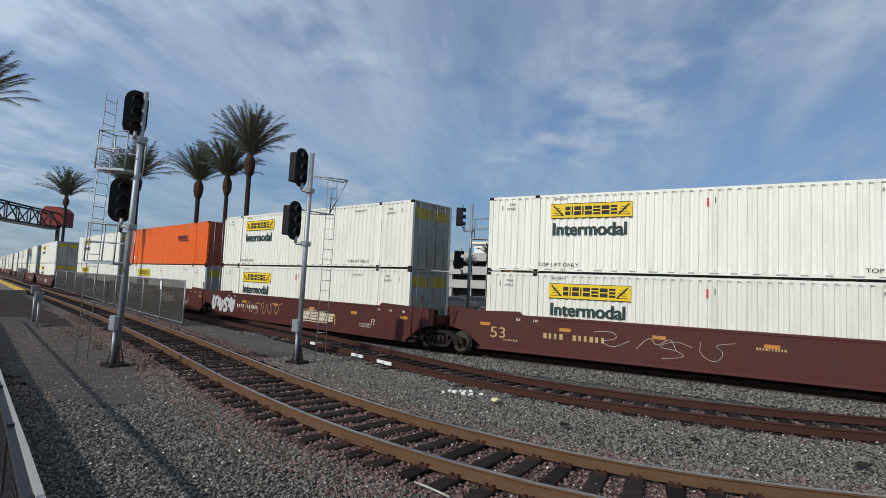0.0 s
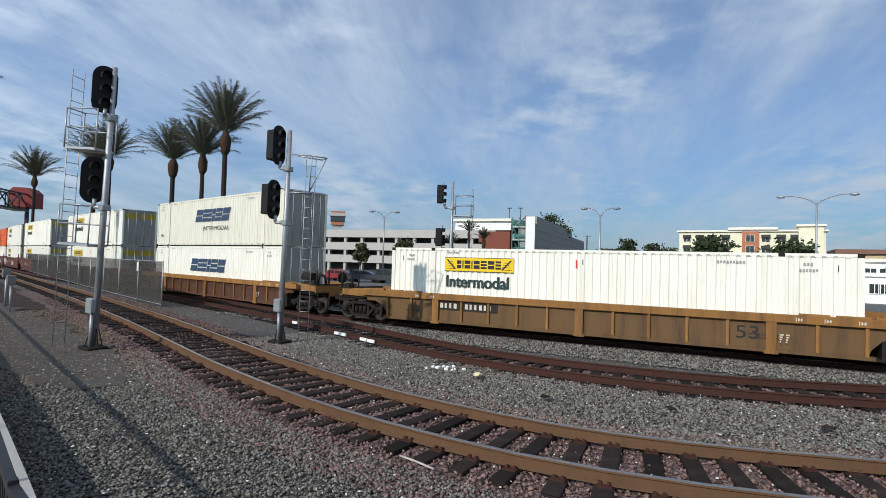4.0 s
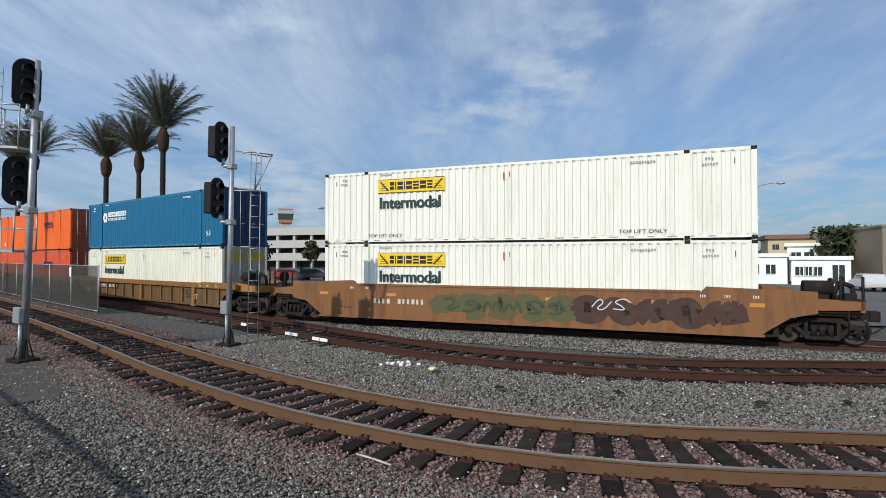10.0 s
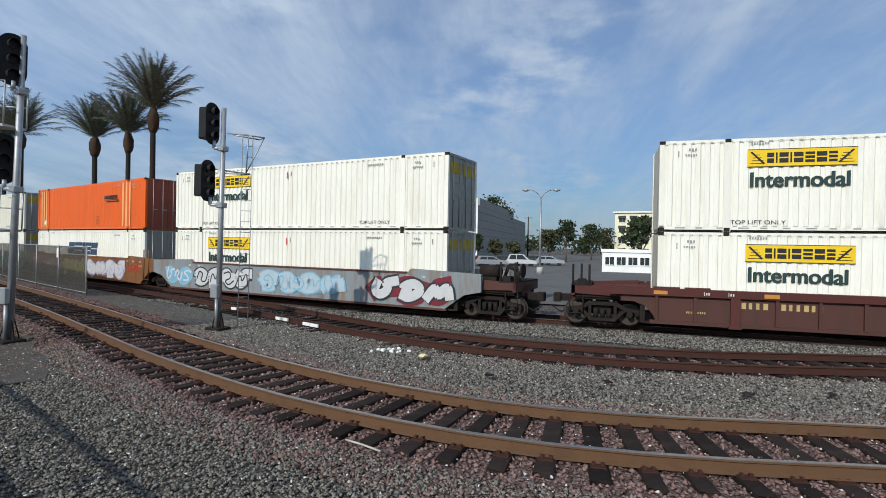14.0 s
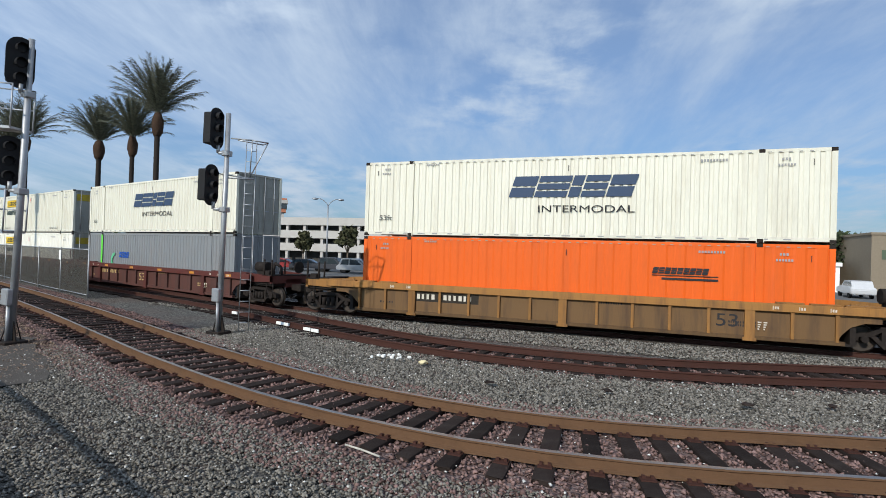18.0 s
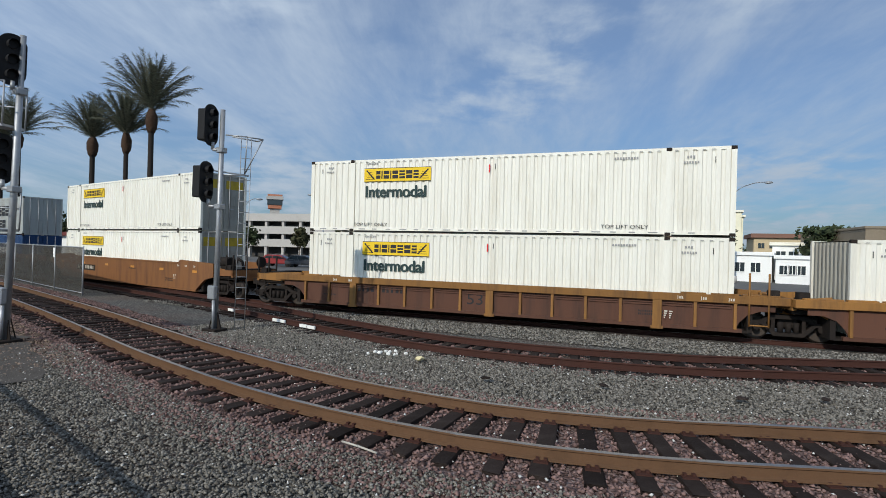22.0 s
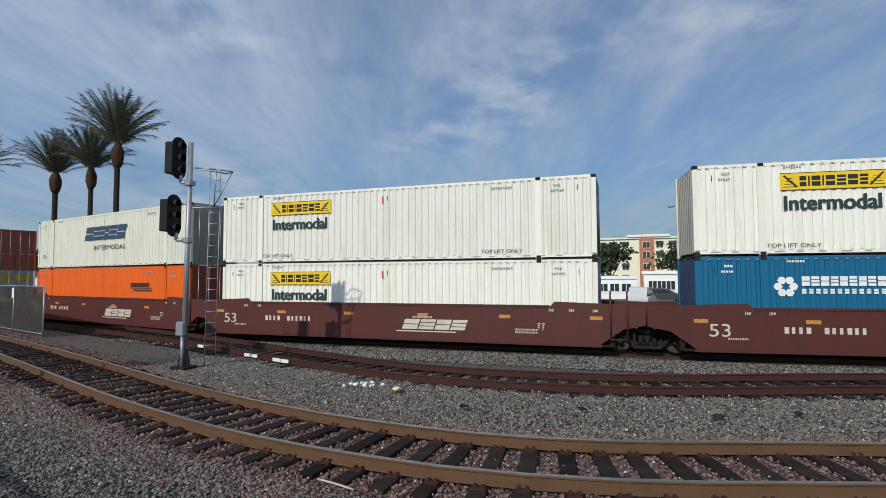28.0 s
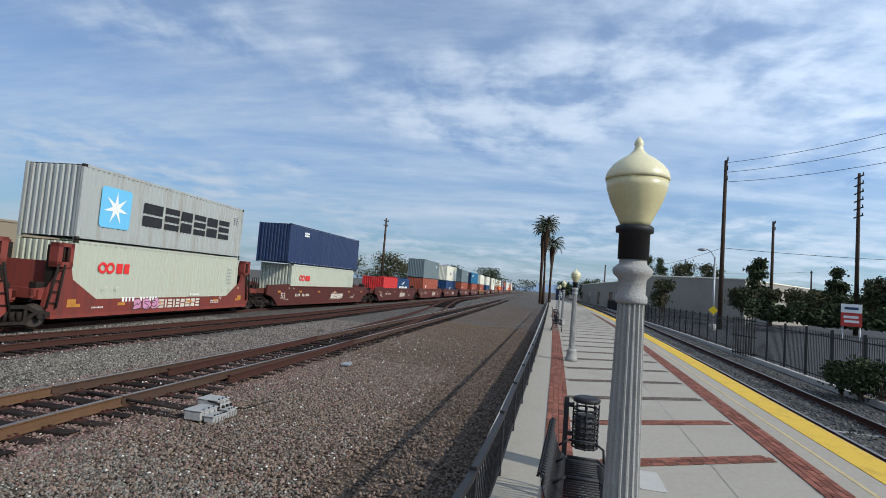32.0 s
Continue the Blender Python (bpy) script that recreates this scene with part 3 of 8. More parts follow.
P_WHITE = paint("white_container_paint", (0.75, 0.728, 0.64), 0.35, (0.5, 0.45, 0.34), rv=0.06)
# box ends: real grime, plus the shade they stand in, put into the paint
P_END = paint("grimy_shaded_end_paint", (0.3, 0.29, 0.25), 0.5, (0.12, 0.105, 0.085))
P_CREAM = paint("off_white_container_paint", (0.66, 0.638, 0.53), 0.42, (0.47, 0.42, 0.325), rv=0.05)
P_ORANGE = paint("orange_container_paint", (0.68, 0.105, 0.008), 0.3, (0.38, 0.08, 0.02), rv=0.1)
P_ORANGERED = paint("faded_orange_red_paint", (0.56, 0.075, 0.022), 0.3, (0.38, 0.08, 0.035))
P_BLUE = paint("blue_container_paint", (0.007, 0.115, 0.225), 0.2, (0.03, 0.085, 0.13))
P_GREY = paint("grey_container_paint", (0.33, 0.347, 0.33), 0.45, (0.2, 0.15, 0.1))
P_DKGREY = paint("dark_grey_container_paint", (0.19, 0.2, 0.205), 0.3, (0.25, 0.22, 0.2))
P_PALE = paint("pale_grey_green_paint", (0.4, 0.415, 0.335), 0.3, (0.4, 0.35, 0.27))
P_BROWN = paint("brown_red_container_paint", (0.23, 0.045, 0.035), 0.35, (0.18, 0.07, 0.05))
P_RUST = paint("brick_red_container_paint", (0.29, 0.07, 0.04), 0.3, (0.3, 0.12, 0.08))
P_NAVY = paint("navy_container_paint", (0.018, 0.035, 0.09), 0.3, (0.07, 0.07, 0.09))
P_RED = paint("red_container_paint", (0.5, 0.03, 0.03), 0.25, (0.3, 0.08, 0.06))
P_SLATE = paint("slate_container_paint", (0.13, 0.17, 0.18), 0.3, (0.15, 0.14, 0.12))
P_CBLUE = paint("deep_blue_container_paint", (0.012, 0.042, 0.115), 0.3, (0.03, 0.045, 0.08))
C_BROWN = paint("brown_car_paint", (0.082, 0.022, 0.017), 0.5, (0.05, 0.025, 0.02), 0.6, 0.12)
C_BROWN2 = paint("dull_brown_car_paint", (0.078, 0.032, 0.025), 0.6, (0.045, 0.03, 0.025), 0.7, 0.12)
C_YELLOW = paint("weathered_yellow_car_paint", (0.25, 0.118, 0.032), 0.8, (0.085, 0.045, 0.024), 0.7, 0.2)
C_YPANEL = paint("rusted_yellow_brown_panel", (0.125, 0.07, 0.03), 0.9, (0.045, 0.028, 0.02), 0.75, 0.25)
C_RUSTP = paint("rust_brown_panel", (0.095, 0.042, 0.026), 0.7, (0.045, 0.026, 0.02), 0.75, 0.2)
C_RED = paint("red_oxide_car_paint", (0.19, 0.04, 0.03), 0.6, (0.09, 0.038, 0.032), 0.65, 0.12)
C_GREEN = paint("green_sprayed_car_side", (0.05, 0.2, 0.14), 0.6, (0.2, 0.12, 0.05), 0.6)
C_OCHRE = paint("ochre_car_side", (0.2, 0.088, 0.033), 0.95, (0.085, 0.04, 0.026), 0.65)
C_BLGREY = paint("blue_grey_sprayed_car_side", (0.2, 0.225, 0.235), 0.65, (0.19, 0.085, 0.03), 0.6)
INK = mat("black_lettering", (0.02, 0.02, 0.022), 0.6, dirt=0.1)
INK_GREY = mat("grey_stencil", (0.3, 0.3, 0.29), 0.7, dirt=0.2)
INK_WHITE = mat("white_lettering", (0.75, 0.75, 0.72), 0.6, dirt=0.2)
INK_YELLOW = mat("yellow_lettering", (0.45, 0.33, 0.14), 0.6, dirt=0.4)
INK_CREAM = mat("cream_lettering", (0.55, 0.5, 0.42), 0.6, dirt=0.3)
INK_GREEN = mat("dark_green_lettering", (0.022, 0.045, 0.043), 0.6, dirt=0.1)
INK_BLUE = mat("blue_lettering", (0.01, 0.07, 0.33), 0.6, dirt=0.1)
INK_STEEL = mat("slate_blue_lettering", (0.035, 0.06, 0.11), 0.6, dirt=0.1)
INK_RED = mat("red_lettering", (0.65, 0.03, 0.03), 0.6, dirt=0.1)
INK_SKY = mat("sky_blue_emblem", (0.14, 0.45, 0.68), 0.6, dirt=0.1)
LEMON = mat("yellow_panel", (0.75, 0.5, 0.02), 0.55, dirt=0.15)
REFLECT = mat("amber_reflector", (0.48, 0.2, 0.03), 0.45, dirt=0.35)

CH = 2.96         # container height
CW = 1.3          # half a container's width


def corrugated(length, h, pitch, depth, y, bm, z0=0.16, z1=None):
    """One long wall of trapezoid ribs between the lower and upper rails, facing -y when y < 0."""
    z1 = h - 0.1 if z1 is None else z1
    n = max(4, int(round((length - 0.3) / pitch)))
    p = (length - 0.3) / n
    sg = -1 if y < 0 else 1
    xs = []
    for i in range(n):
        a = -length / 2 + 0.15 + i * p
        xs += [(a, 0), (a + p * 0.3, 0), (a + p * 0.42, depth), (a + p * 0.86, depth), (a + p * 0.98, 0)]
    xs.append((length / 2 - 0.15, 0))
    rows = [[bm.verts.new((x, y + sg * (d - depth), z)) for x, d in xs] for z in (z0, z1)]
    for i in range(len(xs) - 1):
        bm.faces.new((rows[0][i], rows[0][i + 1], rows[1][i + 1], rows[1][i]))


def rect(bm, x0, x1, z0, z1, y=0.0):
    bm.faces.new([bm.verts.new(p) for p in ((x0, y, z0), (x1, y, z0), (x1, y, z1), (x0, y, z1))])


CASTING = None


def casting_mesh():
    global CASTING
    if CASTING is None:
        bm = bmnew()
        box(bm, -0.09, 0.09, -0.06, 0.06, -0.06, 0.06, 0.012)
        CASTING = mesh_of(bm, "corner_casting", GRIME)
    return CASTING


def container(length, colour, label, deco=None, posts=True, h=CH, end_mat=None, pitch=0.278, depth=0.035, door_band=None, light=False):
    """A steel box: ribbed walls, roof, rails, corner posts and castings, doors with locking bars at its rear."""
    ob = thing("shipping_container", label, "container", "containers on the freight train")
    L2 = length / 2
    em = end_mat or colour
    bm = bmnew()
    for y in (-CW, CW):
        corrugated(length, h, pitch, depth, y, bm)
    roof = [(-L2 + 0.05, -CW + 0.04), (L2 - 0.05, -CW + 0.04), (L2 - 0.05, CW - 0.04), (-L2 + 0.05, CW - 0.04)]
    bm.faces.new([bm.verts.new((x, y, h - 0.03)) for x, y in roof])
    bm.faces.new([bm.verts.new((x, y, 0.1)) for x, y in roof])
    part("ribbed_wall", bm, colour, ob)
    bm = bmnew()
    for y in (-1, 1):
        for z0, z1 in ((0.055, 0.18), (h - 0.11, h)):
            box(bm, -L2 + 0.02, L2 - 0.02, min(y * CW, y * (CW - 0.09)), max(y * CW, y * (CW - 0.09)), z0, z1)
        for x in (-1, 1):
            box(bm, min(x * L2, x * (L2 - 0.16)), max(x * L2, x * (L2 - 0.16)), min(y * CW, y * (CW - 0.12)), max(y * CW, y * (CW - 0.12)), 0, h)
    part("rail_frame", bm, colour, ob)
    cm = casting_mesh()
    if not light:
        for x in (-L2 + 0.085, L2 - 0.085):
            for y in (-CW + 0.05,):
                for z in (0.06, h - 0.055):
                    part("corner_casting", cm, None, ob, m=pose(x, y, z))
    if posts and length > 14:
        bm = bmnew()
        box(bm, -0.11, 0.11, -0.03, 0.06, 0.0, h)
        pm = mesh_of(bm, "lifting_post", colour)
        for x in (-6.05, 6.05):
            for y, r in ((-CW, 0),):
                part("lifting_post", pm, None, ob, m=pose(x, y, 0, 0, 0, r))
            if not light:
                for z in (0.06, h - 0.055):
                    part("lifting_casting", cm, None, ob, m=pose(x, -CW + 0.02, z))
    # front wall with upright ribs
    bm = bmnew()
    n = 9
    w = (2 * CW - 0.24) / n
    zig = [(-L2 + 0.12, CW - 0.12), (-L2 + 0.12, -CW + 0.12)]
    for i in range(n):
        a = -CW + 0.12 + i * w
        zig += [(-L2 + 0.02, a + 0.12 * w), (-L2 + 0.02, a + 0.5 * w), (-L2 + 0.075, a + 0.62 * w), (-L2 + 0.075, a + w)]
    prism(bm, zig, "z", 0.1, h - 0.06)
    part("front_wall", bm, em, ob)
    # two door leaves with locking bars
    for sgn in (-1, 1):
        bm = bmnew()
        y0, y1 = (sgn * 0.01, sgn * (CW - 0.12))
        box(bm, L2 - 0.09, L2 - 0.045, min(y0, y1), max(y0, y1), 0.13, h - 0.1)
        for k in range(5):
            z = 0.3 + k * 0.52
            box(bm, L2 - 0.05, L2 - 0.028, min(y0, y1) + 0.08, max(y0, y1) - 0.08, z, z + 0.34)
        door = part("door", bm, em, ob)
        for fy in (0.3, 0.85):
            bm = bmnew()
            tube(bm, (L2 - 0.012, sgn * fy, 0.08), (L2 - 0.012, sgn * fy, h - 0.06), 0.02, seg=6)
            box(bm, L2 - 0.02, L2 + 0.012, sgn * fy - 0.03, sgn * fy + 0.24, 1.15, 1.2)
            part("locking_bar", bm, STEEL, door)
    for nm, z0, z1 in (("door_sill", 0, 0.13), ("door_header", h - 0.1, h)):
        bm = bmnew()
        box(bm, L2 - 0.1, L2 - 0.01, -CW + 0.1, CW - 0.1, z0, z1)
        part(nm, bm, em, ob)
    if door_band:
        bm = bmnew()
        for z in (h - 0.75,):
            for y0, y1 in ((-1.1, -0.1), (0.1, 1.1)):
                box(bm, L2 - 0.03, L2 - 0.02, y0, y1, z, z + 0.45)
        part("door_panel", bm, door_band, ob)
    if deco:
        deco(ob, length, h)
    rail_slots(ob, length, h)
    return ob


YS = -CW - 0.012


def stencils(ob, length, h, ink=INK_GREY, low=True):
    """Small rows of unreadable stencilled marks at both ends."""
    bm = bmnew()
    for x0, z, n, w in ((-7.2, 2.62, 3, 0.06), (-7.3, 2.45, 5, 0.05), (6.6, 2.6, 3, 0.06), (6.5, 2.42, 6, 0.055), (4.3, 2.62, 9, 0.06), (-5.4, 2.76, 7, 0.05)):
        for k in range(n):
            rect(bm, x0 + k * w * 1.5, x0 + k * w * 1.5 + w, z, z + w * 1.3)
    tagged(part("stencil_mark", bm, ink, ob, m=pose(0, YS - 0.012, 0)), kind="stuff")
    bm = bmnew()
    for x in (-7.5, 7.45, 0.05):
        rect(bm, x - 0.012, x + 0.012, 2.42, 2.62)
    tagged(part("tick_mark", bm, INK, ob, m=pose(0, YS - 0.012, 0)), kind="stuff")
    if low:
        for x in (-5.95, 3.9):
            letter_part("TOP LIFT ONLY", 0.13, 1.55, INK, ob, x, YS - 0.012, 0.24)


def rail_slots(ob, length, h):
    """Dark slots along the lower rail and short marks under the roof rail of a long box."""
    bm = bmnew()
    n = int((length - 0.8) / 0.62)
    for k in range(n):
        x = -length / 2 + 0.5 + k * 0.62
        rect(bm, x, x + 0.2 + 0.1 * (k % 3 == 0), 0.09, 0.13)
    tagged(part("rail_slot", bm, INK_GREY, ob, m=pose(0, -CW - 0.003, 0)), kind="stuff")
    bm = bmnew()
    for k in range(int((length - 0.6) / 0.28)):
        x = -length / 2 + 0.4 + k * 0.278
        rect(bm, x, x + 0.1, h - 0.1, h - 0.075)
    tagged(part("roof_rail_notch", bm, INK_GREY, ob, m=pose(0, -CW - 0.003, 0)), kind="stuff")


def deco_hauler(ob, length, h):
    bm = bmnew()
    rect(bm, -5.5, -2.55, 2.04, 2.6)
    part("yellow_panel", bm, LEMON, ob, "yellow name panel with dark blocks", m=pose(0, YS - 0.01, 0))
    part("wordmark", mark_blocks([0.6, 0.15, 0.78, 0.15, 0.8, 0.8, 0.85, 0.7], 0.32, 0, 0.15, 0.27), INK, ob, m=pose(-4.95, YS - 0.016, 2.16))
    bm = bmnew()
    for a, b, sg in ((-5.42, -5.0, 1), (-3.05, -2.63, -1)):
        for k in range(4):
            rect(bm, a + 0.04 * k, b - 0.05 * k, 2.14 + 0.09 * k, 2.16 + 0.09 * k)
        e = (a, b) if sg > 0 else (b, a)
        bm.faces.new([bm.verts.new((x, -0.001, z)) for x, z in ((e[0], 2.5), (e[0] + 0.05 * sg, 2.53), (e[1], 2.15), (e[1] - 0.05 * sg, 2.12))])
    rect(bm, -5.5, -2.55, 2.04, 2.06)
    rect(bm, -5.5, -2.55, 2.58, 2.6)
    part("panel_line", bm, INK, ob, m=pose(0, YS - 0.015, 0))
    letter_part("Intermodal", 0.47, 2.7, INK_GREEN, ob, -5.42, YS - 0.014, 1.42, bold=0.026)
    stencils(ob, length, h)
    bm = bmnew()
    rect(bm, 0.0, 0.05, 2.3, 2.6)
    part("red_tick", bm, INK_RED, ob, m=pose(-0.2, YS - 0.016, 0))


def deco_swift(ob, length, h):
    part("wordmark", mark_blocks([1.15, 1.5, 0.5, 1.05, 1.1], 0.76, 0.32, 0.08, 0.36), INK_STEEL, ob, m=pose(-2.1, YS - 0.012, 1.5))
    letter_part("INTERMODAL", 0.26, 3.3, INK, ob, -1.0, YS - 0.012, 0.95)
    letter_part("53ft", 0.2, 0.55, INK, ob, -7.4, YS - 0.012, 0.62)
    stencils(ob, length, h, low=False)


def deco_swift_low(ob, length, h):
    part("wordmark", mark_blocks([1.15, 1.5, 0.5, 1.05, 1.1], 0.78, 0.32, 0.08, 0.36), INK_STEEL, ob, m=pose(-2.55, YS - 0.012, 1.4))
    stencils(ob, length, h, low=False)


def deco_orange(ob, length, h):
    part("wordmark", mark_blocks([0.8] * 9, 0.21, 0.25, 0.1, 0.36), INK, ob, m=pose(2.9, YS - 0.012, 1.9))
    bm = bmnew()
    rect(bm, 2.9, 4.9, 1.83, 1.86)
    rect(bm, 3.2, 4.9, 1.7, 1.77)
    part("underline", bm, INK, ob, m=pose(0, YS - 0.012, 0))
    stencils(ob, length, h, INK_GREY, False)
    bm = bmnew()
    bm.faces.new([bm.verts.new((-6.6 + x, 0, 0.55 + z)) for x, z in ((0, -0.2), (0.2, 0), (0, 0.2), (-0.2, 0))])
    part("placard", bm, INK_WHITE, ob, m=pose(0, YS - 0.014, 0))


def deco_orange_striped(ob, length, h):
    deco_orange(ob, length, h)
    bm = bmnew()
    for x0 in (-7.4, 5.3):
        for k in range(3):
            rect(bm, x0 + k * 0.42, x0 + k * 0.42 + 0.2, 0.2, h - 0.15)
    part("pale_stripe", bm, mat("pale_orange_stripe", (0.75, 0.36, 0.14), 0.55), ob, m=pose(0, YS - 0.006, 0))
    for k, w in enumerate(("TOP", "LIFT", "ONLY")):
        letter_part(w, 0.13, 0.4, INK, ob, 1.8, YS - 0.012, 0.75 - 0.2 * k)


def deco_blue(ob, length, h):
    bm = bmnew()
    for k in range(6):
        a = k * math.tau / 6
        c = (math.cos(a) * 0.22, math.sin(a) * 0.22)
        bm.faces.new([bm.verts.new((c[0] + 0.13 * math.cos(j * math.tau / 6), -0.001 * (k % 2), c[1] + 0.13 * math.sin(j * math.tau / 6))) for j in range(6)])
    part("emblem", bm, INK_WHITE, ob, "white hexagonal flower emblem", m=pose(-5.45, YS - 0.012, 2.0))
    part("wordmark", mark_blocks([0.75] * 3 + [0.7] * 7, 0.3, 0, 0.14, 0.34), INK_WHITE, ob, m=pose(-5.0, YS - 0.012, 2.02))
    part("wordmark", mark_blocks([0.8] * 13, 0.15, 0, 0.5, 0.34), INK_WHITE, ob, m=pose(-5.0, YS - 0.012, 1.78))
    letter_part("53", 0.26, 0.42, INK_WHITE, ob, 6.6, YS - 0.012, 0.55)
    stencils(ob, length, h, INK_WHITE, False)


def star(bm, r0, r1, n, cx, cz):
    pts = [((r0 if k % 2 == 0 else r1) * math.sin(k * math.pi / n), (r0 if k % 2 == 0 else r1) * math.cos(k * math.pi / n)) for k in range(2 * n)]
    c = bm.verts.new((cx, 0, cz))
    vs = [bm.verts.new((cx + x, 0, cz + z)) for x, z in pts]
    for k in range(2 * n):
        bm.faces.new((c, vs[k], vs[(k + 1) % (2 * n)]))


def deco_star(two_lines):
    def deco(ob, length, h):
        bm = bmnew()
        bm.faces.new([bm.verts.new((x, 0, z)) for x, z in ((-5.0, 0.62), (-3.5, 0.62), (-3.4, 0.74), (-3.4, 2.18), (-3.5, 2.3), (-5.0, 2.3), (-5.1, 2.18), (-5.1, 0.74))])
        part("emblem_panel", bm, INK_SKY, ob, "sky-blue square panel", m=pose(0, YS - 0.01, 0))
        bm = bmnew()
        star(bm, 0.7, 0.21, 7, -4.25, 1.46)
        part("emblem_star", bm, INK_WHITE, ob, "white seven-pointed star", m=pose(0, YS - 0.016, 0))
        if two_lines:
            part("wordmark", mark_blocks([1.3, 1.1, 0.95, 1.05, 0.95, 1.1], 0.8, 0, 0.14, 0.3), INK, ob, m=pose(-2.75, YS - 0.012, 1.5))
            part("wordmark", mark_blocks([0.98, 0.88, 1.0, 0.78, 1.0, 1.05, 1.0], 0.62, 0, 0.18, 0.3), INK, ob, m=pose(-2.75, YS - 0.012, 0.55))
        else:
            part("wordmark", mark_blocks([1.25, 1.05, 0.85, 0.98, 0.92, 1.0], 1.04, 0, 0.17, 0.3), INK, ob, m=pose(-2.6, YS - 0.012, 0.95))
        bm = bmnew()
        for k in range(4):
            rect(bm, 5.05, 5.5, 2.3 - k * 0.12, 2.36 - k * 0.12)
        part("stencil_mark", bm, INK_GREY, ob, m=pose(0, YS - 0.012, 0))
    return deco


def deco_ring(ob, length, h):
    """Red ring-shaped company marks on a pale box."""
    bm = bmnew()
    for k in range(2):
        tor = [(-4.6 + k * 0.42 + 0.24 * math.cos(a * math.tau / 12), 1.95 + 0.24 * math.sin(a * math.tau / 12)) for a in range(12)]
        inn = [(-4.6 + k * 0.42 + 0.13 * math.cos(a * math.tau / 12), 1.95 + 0.13 * math.sin(a * math.tau / 12)) for a in range(12)]
        vo = [bm.verts.new((x, -0.001 * k, z)) for x, z in tor]
        vi = [bm.verts.new((x, -0.001 * k, z)) for x, z in inn]
        for a in range(12):
            bm.faces.new((vo[a], vo[(a + 1) % 12], vi[(a + 1) % 12], vi[a]))
    rect(bm, -3.85, -3.5, 1.74, 2.16, -0.003)
    rect(bm, -3.4, -3.1, 1.74, 2.16, -0.003)
    part("name_rings", bm, INK_RED, ob, "red ring-shaped mark", m=pose(0, YS - 0.012, 0))
    bm = bmnew()
    for k in range(5):
        rect(bm, 4.9, 5.4, 2.2 - k * 0.2, 2.26 - k * 0.2)
    part("stencil_mark", bm, INK_GREY, ob, m=pose(0, YS - 0.012, 0))


def deco_big_blue(ob, length, h):
    part("wordmark", mark_blocks([1.15, (0.72, 0.72), (0.4, 0.95), (0.68, 0.72), (0.78, 0.72), (0.74, 0.72)], 1.28, 0, 0.1, 0.3), INK_BLUE, ob, "large blue name blocks", m=pose(-3.7, YS - 0.012, 0.9))


def deco_upright(ink, x):
    def deco(ob, length, h):
        bm = bmnew()
        for k in range(6):
            z = h - 0.55 - k * 0.3
            rect(bm, x, x + 0.06, z, z + 0.22, -0.001)
            rect(bm, x, x + 0.22, z + 0.17, z + 0.22, -0.002)
            rect(bm, x + 0.15, x + 0.22, z, z + 0.12, -0.003)
        for k in range(8):
            rect(bm, length / 2 - 0.6, length / 2 - 0.54, h - 0.5 - k * 0.2, h - 0.38 - k * 0.2)
        part("wordmark", bm, ink, ob, "upright row of pale blocks", m=pose(0, YS - 0.012, 0))
    return deco


def deco_wide(ink, widths, hh, x, z):
    def deco(ob, length, h):
        part("wordmark", mark_blocks(widths, hh, 0, 0.14, 0.34), ink, ob, m=pose(x, YS - 0.012, z))
    return deco


def deco_swoosh(ob, length, h):
    deco_wide(INK_WHITE, [0.8, 0.95, 0.95, 0.3, 0.8, 0.8, 0.95], 0.62, -2.2, 0.95)(ob, length, h)
    bm = bmnew()
    rim = [(-0.9 + 1.9 * k / 10, 1.72 + 0.5 * math.sin(math.pi * 0.5 * k / 10)) for k in range(11)]
    low = [(x, z - 0.16 * math.sin(math.pi * k / 10) - 0.005) for k, (x, z) in enumerate(rim)]
    for k in range(10):
        bm.faces.new([bm.verts.new((x, 0, z)) for x, z in (low[k], low[k + 1], rim[k + 1], rim[k])])
    part("swoosh", bm, INK_WHITE, ob, m=pose(-0.3, YS - 0.012, 0))


def deco_grey(ob, length, h):
    letter_part("53", 0.24, 0.4, INK_WHITE, ob, -7.4, YS - 0.012, 0.6)
    bm = bmnew()
    rect(bm, -6.16, -5.94, 0.1, h - 0.1)
    part("green_post_strip", bm, mat("bright_green", (0.12, 0.6, 0.06), 0.5), ob, m=pose(0, YS - 0.03, 0))
    bm = bmnew()
    for k in range(5):
        a0, a1 = math.pi * (0.5 + k / 5), math.pi * (0.5 + (k + 1) / 5)
        bm.faces.new([bm.verts.new((-4.3 + r * math.cos(a), 0, 1.3 + r * math.sin(a))) for r, a in ((0.5, a0), (0.5, a1), (0.3, a1), (0.3, a0))])
    part("emblem", bm, mat("green_emblem", (0.1, 0.4, 0.2), 0.5), ob, "green curved emblem", m=pose(0, YS - 0.012, 0))
    part("wordmark", mark_blocks([0.8, 0.8, 0.7, 0.8], 0.34, 0.1, 0.12, 0.3), INK_BLUE, ob, m=pose(-3.7, YS - 0.012, 1.5))


